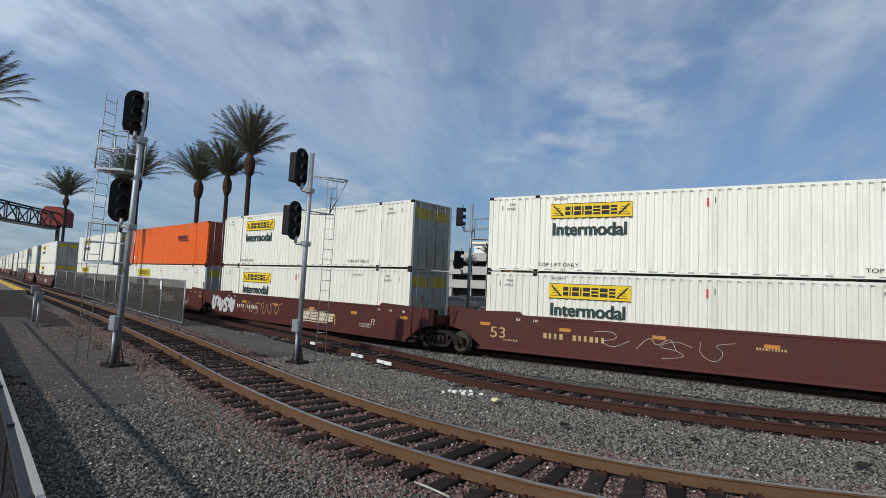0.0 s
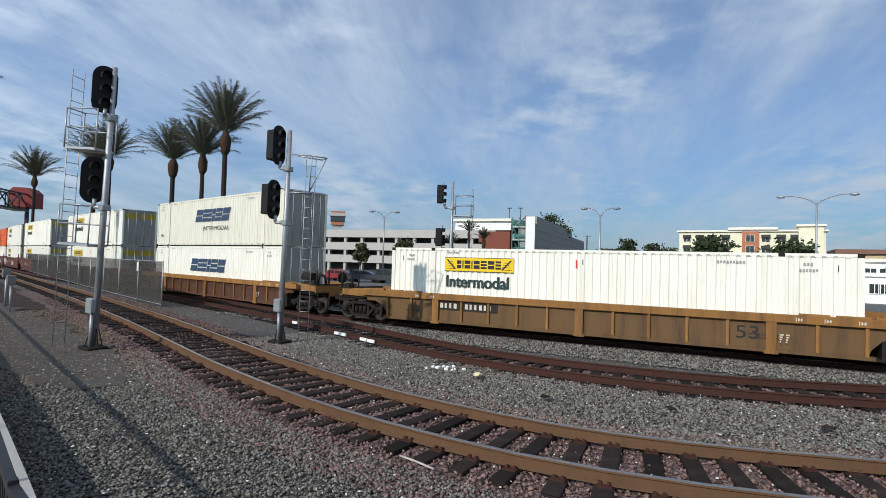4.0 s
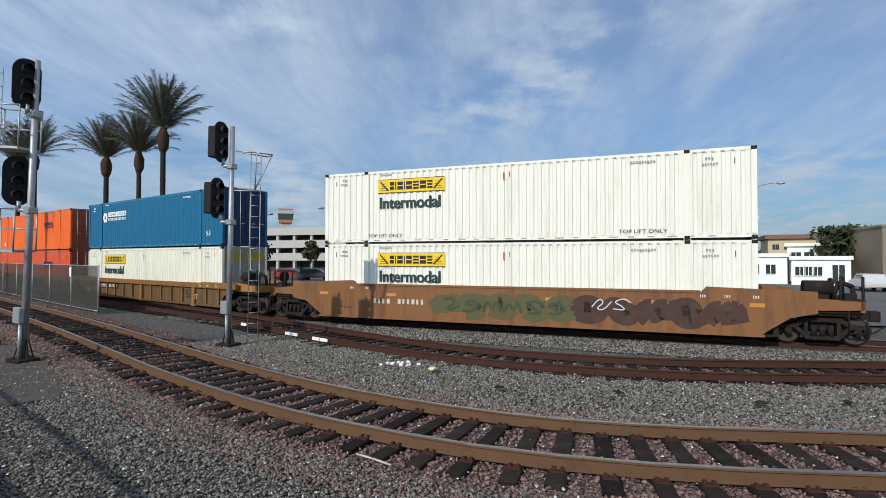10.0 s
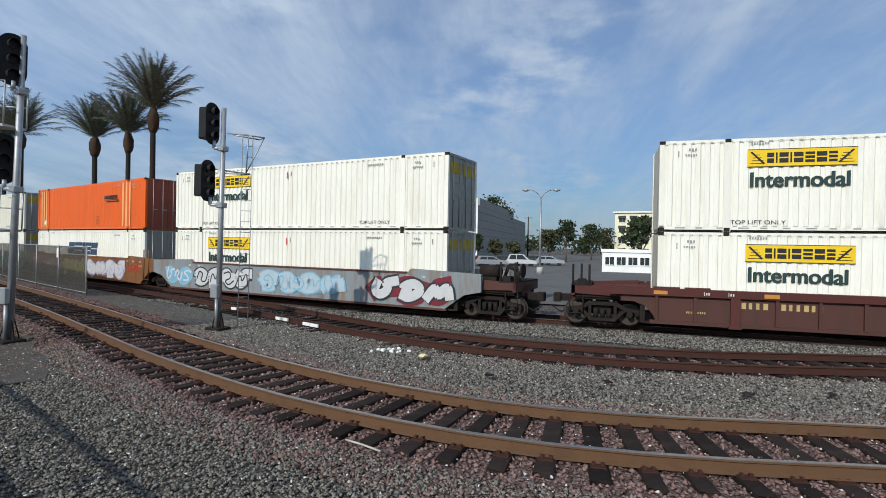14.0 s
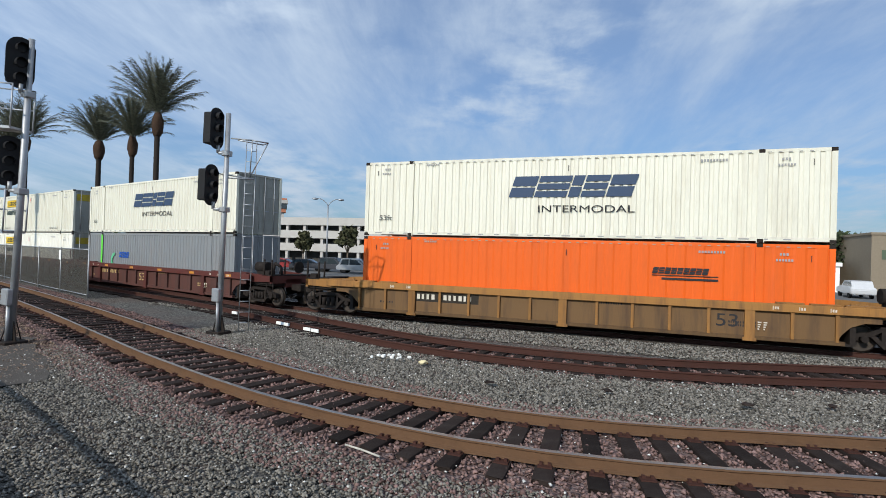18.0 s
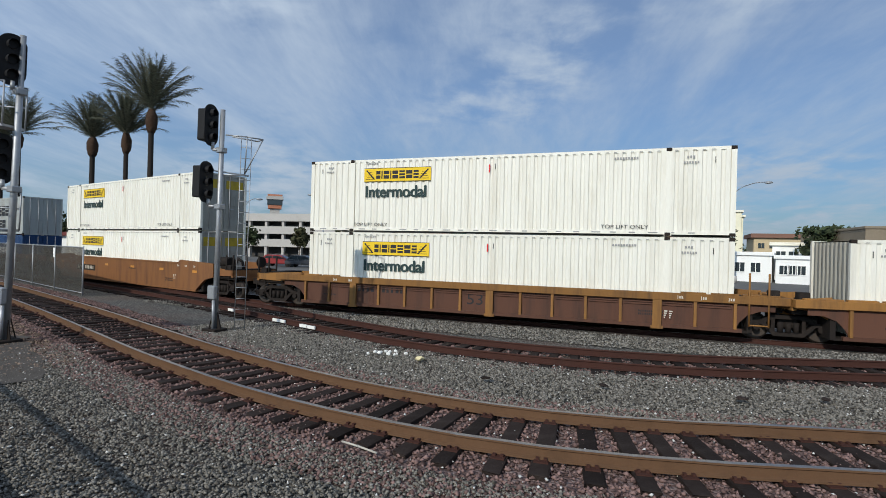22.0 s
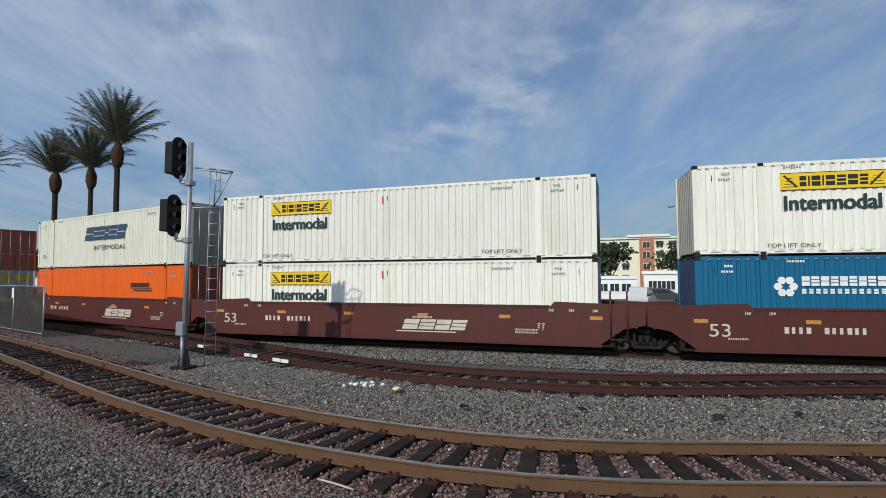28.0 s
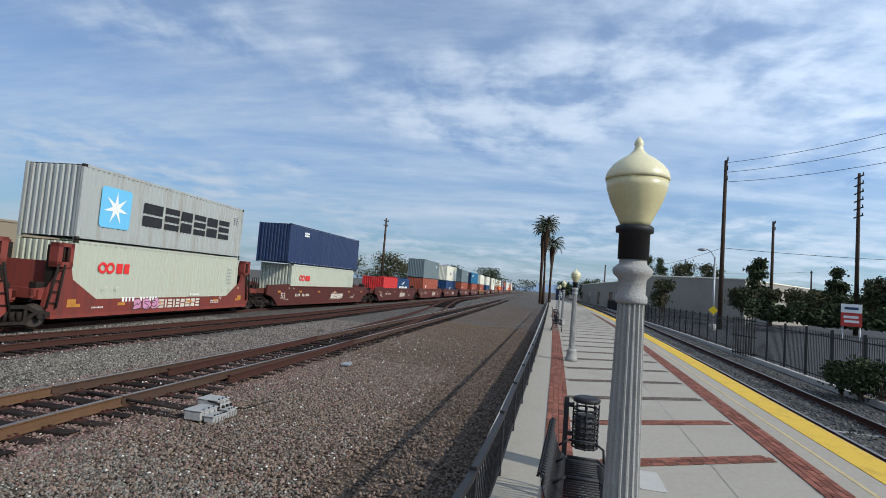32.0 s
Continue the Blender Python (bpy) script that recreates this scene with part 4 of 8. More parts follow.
# ---------- running gear ----------
def truck(parent, x):
    """A two-axle freight truck: open side frames with spring pockets, bolster, four wheels."""
    holder = new("truck")
    holder.parent = parent
    holder.matrix_basis = pose(x, 0, 0)
    for y in (-1.02, 1.02):
        bm = bmnew()
        prism(bm, [(-1.22, 0.4), (-1.22, 0.6), (-0.78, 0.66), (-0.48, 0.84), (0.48, 0.84), (0.78, 0.66), (1.22, 0.6), (1.22, 0.4), (1.06, 0.4), (1.04, 0.52), (0.74, 0.52),
                   (0.42, 0.72), (-0.42, 0.72), (-0.74, 0.52), (-1.04, 0.52), (-1.06, 0.4)], "y", y - 0.1, y + 0.1)
        prism(bm, [(-0.76, 0.54), (-0.42, 0.18), (0.42, 0.18), (0.76, 0.54), (0.62, 0.56), (0.36, 0.3), (-0.36, 0.3), (-0.62, 0.56)], "y", y - 0.11, y + 0.11)
        for k in (-0.42, 0.42):
            box(bm, k - 0.05, k + 0.05, y - 0.09, y + 0.09, 0.28, 0.74)
        part("side_frame", bm, GRIME, holder)
        if y < 0:
            for k in (-0.22, 0, 0.22):
                bm = bmnew()
                tube(bm, (k, y * 1.06, 0.3), (k, y * 1.06, 0.62), 0.085, seg=8)
                part("spring", bm, GRIME, holder)
            for k in (-0.89, 0.89):
                bm = bmnew()
                tube(bm, (k, y, 0.44), (k, y * 1.15, 0.44), 0.12, 0.1, 10)
                part("bearing_cap", bm, GRIME, holder)
    bm = bmnew()
    box(bm, -0.25, 0.25, -0.95, 0.95, 0.45, 0.74)
    tube(bm, (-0.89, -0.9, 0.42), (-0.89, 0.9, 0.42), 0.08)
    tube(bm, (0.89, -0.9, 0.42), (0.89, 0.9, 0.42), 0.08)
    box(bm, -0.5, 0.5, -0.7, 0.7, 0.5, 0.62)
    part("bolster", bm, GRIME, holder)
    for k in (-0.89, 0.89):
        for y in (-0.7525, 0.7525):
            bm = bmnew()
            s = 1 if y > 0 else -1
            tube(bm, (k, y - 0.06 * s, 0.42), (k, y + 0.07 * s, 0.42), 0.42, 0.41, 24)
            tube(bm, (k, y - 0.09 * s, 0.42), (k, y - 0.06 * s, 0.42), 0.445, 0.445, 24)
            tube(bm, (k, y + 0.069 * s, 0.42), (k, y + 0.09 * s, 0.42), 0.41, 0.36, 24)
            tube(bm, (k, y + 0.07 * s, 0.42), (k, y + 0.14 * s, 0.42), 0.14, 0.12, 12)
            part("wheel", bm, WHEEL_TREAD, holder)
    return holder


def car_ends(ob, half, xt, colour, ends, low=0.95):
    """End platforms over the trucks, couplers, hand rails and brake gear. ends: (left, right), True where a coupler shows."""
    for sgn, coupled in ((-1, ends[0]), (1, ends[1])):
        x0, x1 = half - 0.1, (xt + 1.05 if coupled else half + (0.98 if half > 8 else 1.1))
        bm = bmnew()
        box(bm, min(sgn * x0, sgn * x1), max(sgn * x0, sgn * x1), -0.45, 0.45, low - 0.1, low + 0.28)
        for y in (-1.25, 1.25):
            prism(bm, [(sgn * x0, 0.75), (sgn * (x0 + 0.5), 1.05), (sgn * x1, 1.12), (sgn * x1, 1.38), (sgn * x0, 1.5)], "y", min(y, y * 0.94), max(y, y * 0.94))
        box(bm, min(sgn * (x1 - 0.12), sgn * x1), max(sgn * (x1 - 0.12), sgn * x1), -1.25, 1.25, 1.05, 1.4)
        part("end_platform", bm, colour, ob)
        bm = bmnew()
        box(bm, min(sgn * x0, sgn * (x1 - 0.1)), max(sgn * x0, sgn * (x1 - 0.1)), -1.1, 1.1, 0.92, 1.2)
        tube(bm, (sgn * x0, -1.12, 1.02), (sgn * (x1 - 0.05), -1.12, 1.02), 0.05, seg=6)
        box(bm, min(sgn * (x1 - 0.5), sgn * (x1 - 0.2)), max(sgn * (x1 - 0.5), sgn * (x1 - 0.2)), -1.24, -0.9, 1.38, 1.62, 0.02)
        part("underframe", bm, GRIME, ob)
        if coupled is False and half > 8 and sgn > 0:
            for dx in (-0.12, 0.42):
                bm = bmnew()
                tube(bm, (half + dx, -1.53, 0.45), (half + dx, -1.53, 2.15), 0.03, seg=6)
                part("grab_rail", bm, colour, ob)
            bm = bmnew()
            tube(bm, (half - 0.12, -1.53, 0.5), (half + 0.42, -1.53, 0.5), 0.025, seg=6)
            part("step", bm, colour, ob)
        if coupled:
            bm = bmnew()
            box(bm, min(sgn * x1, sgn * (x1 + 0.55)), max(sgn * x1, sgn * (x1 + 0.55)), -0.12, 0.12, 0.72, 0.98)
            box(bm, min(sgn * (x1 + 0.42), sgn * (x1 + 0.7)), max(sgn * (x1 + 0.42), sgn * (x1 + 0.7)), -0.2, 0.16, 0.68, 1.02, 0.03)
            part("coupler", bm, GRIME, ob)
            bm = bmnew()
            bent(bm, [(sgn * x1, -0.5, 0.85), (sgn * (x1 + 0.15), -0.5, 0.5), (sgn * (x1 + 0.4), -0.45, 0.35), (sgn * (x1 + 0.7), -0.4, 0.55)], 0.03, 6)
            part("brake_hose", bm, BLACK, ob)
            for y, dx in ((-1.2, 0.05), (-1.2, 0.6), (-0.3, 0.3)):
                bm = bmnew()
                tube(bm, (sgn * (x1 - dx), y, 1.2), (sgn * (x1 - dx), y, 2.12), 0.04, seg=6)
                part("post", bm, GRIME, ob)
            bm = bmnew()
            box(bm, min(sgn * (x1 - 0.66), sgn * x1), max(sgn * (x1 - 0.66), sgn * x1), -1.25, 1.25, 1.38, 1.43)
            part("walkway", bm, GRIME, ob)
            bm = bmnew()
            bent(bm, [(sgn * (x1 + 0.05), -1.2, 1.1), (sgn * (x1 + 0.05), -1.2, 0.42), (sgn * (x1 - 0.4), -1.2, 0.42), (sgn * (x1 - 0.4), -1.2, 1.1)], 0.022, 6)
            part("step", bm, GRIME, ob)
            if sgn > 0:
                bm = bmnew()
                tube(bm, (x1 - 1.5, -0.85, 1.75), (x1 - 0.75, -0.85, 1.75), 0.24, seg=14)
                box(bm, x1 - 1.4, x1 - 0.85, -1.0, -0.7, 1.36, 1.56)
                part("air_reservoir", bm, GRIME, ob)
                bm = bmnew()
                bent(bm, [(x1 - 0.7, -0.7, 1.4), (x1 - 0.5, -0.7, 1.95), (x1 - 0.15, -0.65, 1.8), (x1 - 0.1, -0.6, 1.4)], 0.07, 8)
                part("brake_lever", bm, GRIME, ob)
                bm = bmnew()
                tube(bm, (x1 - 0.42, 0.6, 1.75), (x1 - 0.36, 0.6, 1.75), 0.28, seg=16)
                part("brake_wheel", bm, GRIME, ob)


def well_car(kind, colour, panel, label, ends, half=8.6, marks=INK_WHITE, big=True, spray=None):
    """A well car whose two tall sides carry the containers between them. Origin on the rail head at mid length."""
    ob = thing("well_car", label, "railway car", "well cars of the freight train")
    xt = half + 1.2
    for sgn in (-1, 1):
        y0, y1 = sgn * 1.36, sgn * 1.5
        lo, hi = min(y0, y1), max(y0, y1)
        if kind == "smooth":
            bm = bmnew()
            prism(bm, [(-half - 1.0, 1.0), (-half - 0.3, 0.85), (-half + 0.5, 0.28), (half - 0.5, 0.28), (half + 0.3, 0.85), (half + 1.0, 1.0), (half + 1.0, 1.66),
                       (half - 2.0, 1.76), (half - 2.15, 1.6), (-half + 2.15, 1.6), (-half + 2.0, 1.76), (-half - 1.0, 1.66)], "y", lo, hi)
            part("side_plate", bm, panel, ob)
            bm = bmnew()
            box(bm, -half + 0.4, half - 0.4, min(sgn * 1.33, sgn * 1.54), max(sgn * 1.33, sgn * 1.54), 0.22, 0.3)
            box(bm, -half + 2.2, half - 2.2, min(sgn * 1.33, sgn * 1.53), max(sgn * 1.33, sgn * 1.53), 1.56, 1.63)
            part("chord", bm, colour, ob)
        elif kind == "ribbed":
            bm = bmnew()
            prism(bm, [(-half - 0.62, 0.95), (-half - 0.2, 0.94), (-half + 0.15, 0.8), (-half + 0.38, 0.55), (-half + 0.5, 0.3), (half - 0.5, 0.3), (half - 0.38, 0.55), (half - 0.15, 0.8), (half + 0.2, 0.94), (half + 0.62, 0.95), (half + 0.62, 1.2), (-half - 0.62, 1.2)], "y", sgn * 1.38 if sgn > 0 else -1.43, 1.43 if sgn > 0 else -1.38)
            part("side_plate", bm, panel, ob)
            bm = bmnew()
            box(bm, -half - 1.0, half + 1.0, lo - (0.055 if sgn < 0 else 0), hi + (0.055 if sgn > 0 else 0), 1.16, 1.41, 0.012)
            part("top_chord", bm, colour, ob)
            for e in (-1, 1):
                bm = bmnew()
                for a, b in ((2.1, 1.35), (1.2, 0.4), (0.3, -0.75)):
                    box(bm, min(e * (half - a), e * (half - b)), max(e * (half - a), e * (half - b)), lo - 0.02, hi + 0.02, 1.405, 1.46, 0.01)
                part("lifting_lug", bm, colour, ob)
            bm = bmnew()
            box(bm, -half + 0.3, half - 0.3, lo, hi, 0.24, 0.36)
            part("bottom_chord", bm, panel, ob)
            if sgn < 0:
                bm = bmnew()
                box(bm, -0.045, 0.045, -1.52, -1.42, 0.34, 1.17)
                rm = mesh_of(bm, "rib", panel if colour is C_BROWN else colour)
                bm = bmnew()
                box(bm, -0.14, 0.14, -1.545, -1.42, 0.26, 1.17)
                box(bm, -0.19, 0.19, -1.55, -1.42, 0.2, 0.3)
                wm = mesh_of(bm, "wide_rib", colour)
                bm = bmnew()
                for z in (0.98, 1.06):
                    box(bm, 0.1, (2 * half - 1.0) / 14 - 0.1, -1.47, -1.42, z, z + 0.035)
                sm = mesh_of(bm, "stiffener", panel)
                if panel is C_YPANEL and ends != (True, True):
                    for e in ((-1, 1) if ends == (True, False) else (-1,)):
                        bm = bmnew()
                        rect(bm, min(e * (half - 1.7), e * (half - 0.6)), max(e * (half - 1.7), e * (half - 0.6)), 0.36, 1.15)
                        part("data_panel", bm, mat("faded_black_panel", (0.032, 0.027, 0.022), 0.8, dirt=0.5), ob, "black data panel", m=pose(0, -1.434, 0))
                        for q, w in enumerate(("53", "48") if e < 0 else ("48", "53")):
                            letter_part(w, 0.14, 0.2, INK_WHITE, ob, e * half - (e + 1) * 0.85 - (e - 1) * 0.35 + 0.1 + q * 0.62, -1.438, 0.95)
                    letter_part("125T", 0.3, 0.85, INK_WHITE, ob, -half + 0.72, -1.438, 0.55)
                n = 14
                for i in range(n + 1):
                    x = -half + 0.5 + i * (2 * half - 1.0) / n
                    part("wide_rib" if i in (2, 7, 12) else "rib", wm if i in (2, 7, 12) else rm, None, ob, m=pose(x, 0, 0))
                    if panel is C_RUSTP and 0 < i < n:
                        part("stiffener", sm, None, ob, m=pose(x, 0, 0))
        else:
            bm = bmnew()
            prism(bm, [(-half - 0.5, 0.42), (half + 0.5, 0.42), (half + 0.8, 0.75), (half + 0.7, 1.3), (half + 0.1, 2.3), (half - 0.2, 2.3), (half - 0.35, 1.75), (half - 1.6, 0.98), (-half + 1.6, 0.98),
                       (-half + 0.35, 1.75), (-half + 0.2, 2.3), (-half - 0.1, 2.3), (-half - 0.7, 1.3), (-half - 0.8, 0.75)], "y", lo, hi)
            part("side_plate", bm, panel, ob)
            bm = bmnew()
            box(bm, -half - 0.5, half + 0.5, min(sgn * 1.36, sgn * 1.54), max(sgn * 1.36, sgn * 1.54), 0.3, 0.44)
            part("chord", bm, colour, ob)
            for e in (-1, 1):
                bm = bmnew()
                for a, b, z0, z1 in ((-0.2, -0.05, 2.2, 3.1), (0.3, 0.5, 2.2, 3.1), (-0.2, 0.5, 2.95, 3.1), (-0.2, 0.5, 2.2, 2.4)):
                    box(bm, min(e * (half + a), e * (half + b)), max(e * (half + a), e * (half + b)), min(sgn * 1.2, sgn * 1.56), max(sgn * 1.2, sgn * 1.56), z0, z1)
                part("guide_post", bm, colour, ob)
                bm = bmnew()
                box(bm, min(e * (half - 0.1), e * (half + 0.4)), max(e * (half - 0.1), e * (half + 0.4)), min(sgn * 1.0, sgn * 1.3), max(sgn * 1.0, sgn * 1.3), 1.0, 3.0)
                for k in (0.0, 0.18):
                    tube(bm, (e * (half + k), sgn * 1.5, 2.3), (e * (half + k), sgn * 1.5, 3.0), 0.035, seg=6)
                part("guide_core", bm, GRIME, ob)
                bm = bmnew()
                tube(bm, (e * (half + 0.35), sgn * 1.58, 0.7), (e * (half + 0.15), sgn * 1.58, 2.3), 0.045, seg=6)
                tube(bm, (e * (half + 0.75), sgn * 1.58, 0.7), (e * (half + 0.42), sgn * 1.58, 2.3), 0.045, seg=6)
                for k in range(4):
                    tube(bm, (e * (half + 0.33 - 0.05 * k), sgn * 1.58, 0.9 + 0.4 * k), (e * (half + 0.7 - 0.08 * k), sgn * 1.58, 0.9 + 0.4 * k), 0.02, seg=5)
                part("ladder", bm, GRIME, ob)
    bm = bmnew()
    box(bm, -half + 0.1, half - 0.1, -1.38, 1.38, 0.22, 0.29)
    part("well_floor", bm, GRIME, ob)
    for e in (-1, 1):
        bm = bmnew()
        box(bm, min(e * (half - 0.15), e * half), max(e * (half - 0.15), e * half), -1.37, 1.37, 0.24, 1.3)
        part("end_wall", bm, GRIME, ob)
    if kind == "red":
        bm = bmnew()
        for e in (-1, 1):
            box(bm, min(e * half, e * (half + 0.9)), max(e * half, e * (half + 0.9)), -1.35, 1.35, 1.0, 1.35)
            box(bm, min(e * half, e * (half + 0.1)), max(e * half, e * (half + 0.1)), -1.35, 1.35, 1.3, 2.4)
        part("end_bulkhead", bm, colour, ob)
    car_ends(ob, half, xt, colour, ends)
    for e, c in ((-1, ends[0]), (1, ends[1])):
        if c:
            truck(ob, e * xt)
    if ends[1] is False:
        truck(ob, half + (1.05 if half > 8 else 1.15))
    # amber reflectors and stencilled data
    bm = bmnew()
    for k in range(6):
        x = -half + 0.4 + k * (2 * half - 1.2) / 5
        z = 1.2 if kind != "red" else 0.75
        rect(bm, x, x + 0.42, z - 0.05, z + 0.07)
    face = -1.436 if kind == "ribbed" else -1.504
    if colour is not C_YELLOW:
        tagged(part("reflector", bm, REFLECT, ob, m=pose(0, -1.559 if kind == "ribbed" else -1.504, 0.07 if kind == "ribbed" else 0.0)), kind="stuff")
    if kind == "red":
        part("wordmark", mark_blocks([0.8, 1.0, 0.3, 0.8, 0.3, 0.7, 0.8, 0.9, 0.8, 0.8], 0.4, 0, 0.22, 0.3), INK_CREAM, ob, "pale row of blocks", m=pose(-1.6, face, 0.5))
        bm = bmnew()
        for e in (-1, 1):
            rect(bm, e * (half - 0.4) - 0.2, e * (half - 0.4) + 0.2, 0.7, 1.0)
        tagged(part("yellow_patch", bm, REFLECT, ob, m=pose(0, face, 0)), kind="stuff")
    elif colour is C_BROWN and kind == "smooth" and marks is INK_CREAM:
        part("wordmark", mark_blocks([1.65, 1.6, 1.5, 1.5], 0.38, 0.35, 0.14, 0.36), INK_CREAM, ob, "cream slanted blocks with a rule", m=pose(0.75, face, 0.66))
        bm = bmnew()
        rect(bm, 0.5, 2.95, 0.56, 0.6)
        part("name_rule", bm, INK_CREAM, ob, m=pose(0, face, 0))
    if panel in (C_OCHRE, C_YPANEL) and big and spray is None:
        bm = bmnew()
        rect(bm, -half + 2.85, -half + 5.5, 0.76, 1.12)
        part("number_plate", bm, mat("faded_black_panel", (0.032, 0.027, 0.022), 0.8, dirt=0.5), ob, "black painted plate behind the number bars", m=pose(0, face + 0.002, 0))
    if big:
        letter_part("53", 0.42, 0.62, marks, ob, half - 3.75 if panel is C_YPANEL else -0.9 if kind == "ribbed" else -half + 0.85, face - 0.002, 0.6 if kind == "ribbed" else 0.72)
    for name, ink, lines in (("number_bar", INK_CREAM if panel in (C_OCHRE, C_YPANEL) else marks, ((-half + 3.0, 0.85, 4, 0.15), (-half + 4.1, 0.85, 6, 0.15))),
                             ("stencil_bar", marks, ((-half + 1.4, 0.62, 9, 0.05), (half - 3.4, 0.72, 12, 0.05), (half - 3.4, 0.62, 12, 0.05), (1.2, 1.08, 10, 0.06)))):
        bm = bmnew()
        for x, z, n, w in lines:
            for k in range(n):
                rect(bm, x + k * w * 1.35, x + k * w * 1.35 + w * (0.62 if k % 3 else 0.85), z, z + w * 1.3)
        tagged(part(name, bm, ink, ob, m=pose(0, face, 0)), kind="stuff")
    bm = bmnew()
    for k in range(4):
        for q in range(2):
            rect(bm, half - 2.6 + q * 0.16, half - 2.6 + q * 0.16 + (0.5 - 0.1 * k) * 0.2, 0.9 - 0.07 * k, 0.94 - 0.07 * k)
    for x in (-half + 1.9, -half + 2.6, half - 2.2, half - 1.5, half - 0.7):
        rect(bm, x, x + 0.02, 1.34, 1.46)
        for q in range(2):
            rect(bm, x + 0.05 + 0.07 * q, x + 0.095 + 0.07 * q, 1.36, 1.44)
    tagged(part("load_mark", bm, INK_CREAM, ob, m=pose(0, -1.561 if kind == "ribbed" else -1.506, -0.12 if kind == "ribbed" else 0.06)), kind="stuff")
    if spray:
        spray(ob, half)
    return ob


STROKES = (((0, 0.3), (0.2, 1), (0.6, 0.7), (0.3, 0.2), (0.8, 0), (1, 0.8)), ((0.1, 1), (0, 0.4), (0.4, 0), (0.7, 0.5), (0.4, 0.9), (1, 1)), ((1, 0.7), (0.5, 1), (0, 0.6), (0.6, 0.4), (0.9, 0.1), (0.2, 0)),
           ((0, 0.1), (0.3, 0.9), (0.5, 0.2), (0.8, 1), (1, 0.1)), ((0.1, 0.2), (0.5, 0), (1, 0.5), (0.5, 1), (0, 0.6), (0.5, 0.5)), ((0, 0.8), (0.5, 1), (0.7, 0.5), (0.2, 0.3), (0.6, 0), (1, 0.4)))


def curved(pts):
    """Rounds the corners of a plan of points twice."""
    for r in range(2):
        out = [pts[0]]
        for a, b in zip(pts, pts[1:]):
            out += [a.lerp(b, 0.25), a.lerp(b, 0.75)]
        pts = out + [pts[-1]]
    return pts


def spray_words(layers):
    """Sprayed shapes that nobody can read: rows of thick bent strokes. layers of (material, x0, x1, z0, z1, count, width)."""
    def go(ob, half):
        for i, (m, x0, x1, z0, z1, n, width) in enumerate(layers):
            rnd = random.Random(int(x0 * 10) + n)
            bm = bmnew()
            w = (x1 - x0) / n
            for k in range(n):
                sh = rnd.choice(STROKES)
                lean, fat = rnd.uniform(-0.1, 0.25), abs(width)
                pts = [Vector((x0 + (k + 0.08 + 0.84 * a) * w + lean * (b - 0.5), 0, z0 + fat * 0.5 + (z1 - z0 - fat) * b + rnd.uniform(-0.05, 0.05))) for a, b in sh]
                pts = curved(pts)
                for q, (a, b) in enumerate(zip(pts, pts[1:])):
                    d = (b - a).normalized()
                    o = Vector((-d.z, 0, d.x)) * fat * 0.5
                    e = d * fat * 0.12
                    y = Vector((0, -0.0003 * ((q + k * 3) % 7), 0))
                    bm.faces.new([bm.verts.new(v + y) for v in (a - o - e, b - o + e, b + o + e, a + o - e)])
            part("sprayed_shapes", bm, m, ob, "sprayed graffiti shapes", m=pose(0, -1.506 - 0.003 * i, 0))
    return go


G_WHITE = mat("graffiti_white", (0.5, 0.5, 0.5), 0.6, dirt=0.2)
G_BLACK = mat("graffiti_black", (0.03, 0.03, 0.035), 0.6)
G_TEAL = mat("graffiti_teal", (0.05, 0.29, 0.22), 0.6)
G_LILAC = mat("graffiti_lilac", (0.36, 0.34, 0.5), 0.6)
G_LEMON = mat("graffiti_lemon", (0.44, 0.4, 0.11), 0.6)
G_CYAN = mat("graffiti_light_blue", (0.18, 0.38, 0.5), 0.6)
G_PALE = mat("graffiti_pale_blue", (0.36, 0.44, 0.48), 0.6, dirt=0.2)
G_MAROON = mat("graffiti_dark_red", (0.16, 0.02, 0.03), 0.6, dirt=0.3)
G_OLD = mat("faded_chalk_line", (0.4, 0.37, 0.33), 0.7, dirt=0.4)
G_PINK = mat("graffiti_pink", (0.55, 0.25, 0.38), 0.6)
SP_GREEN = spray_words([(G_BLACK, -8.2, 7.9, 0.28, 1.5, 13, 0.6), (G_TEAL, -8.2, 7.9, 0.32, 1.48, 13, 0.5), (G_BLACK, -7.6, 7.3, 0.4, 1.4, 15, 0.045), (G_WHITE, -5.2, 6.9, 0.6, 1.35, 11, 0.03)])
SP_YELLOW = spray_words([(G_PINK, -8.3, -6.3, 0.85, 1.4, 5, 0.05), (G_WHITE, -6.2, -2.8, 0.5, 1.35, 7, 0.03), (G_PINK, -6.0, -3.2, 0.6, 1.3, 5, 0.03), (G_BLACK, -2.7, 0.9, 0.3, 1.5, 4, 0.6), (G_LEMON, -2.7, 0.9, 0.34, 1.48, 4, 0.54), (G_BLACK, -2.6, 0.8, 0.42, 1.4, 5, 0.045),
                         (G_LILAC, 1.0, 6.3, 0.3, 1.5, 4, 0.68), (G_WHITE, 1.0, 6.3, 0.36, 1.45, 4, 0.46), (G_LILAC, 1.2, 6.1, 0.45, 1.35, 5, 0.06), (INK_RED, 6.4, 8.1, 0.8, 1.35, 5, 0.035)])
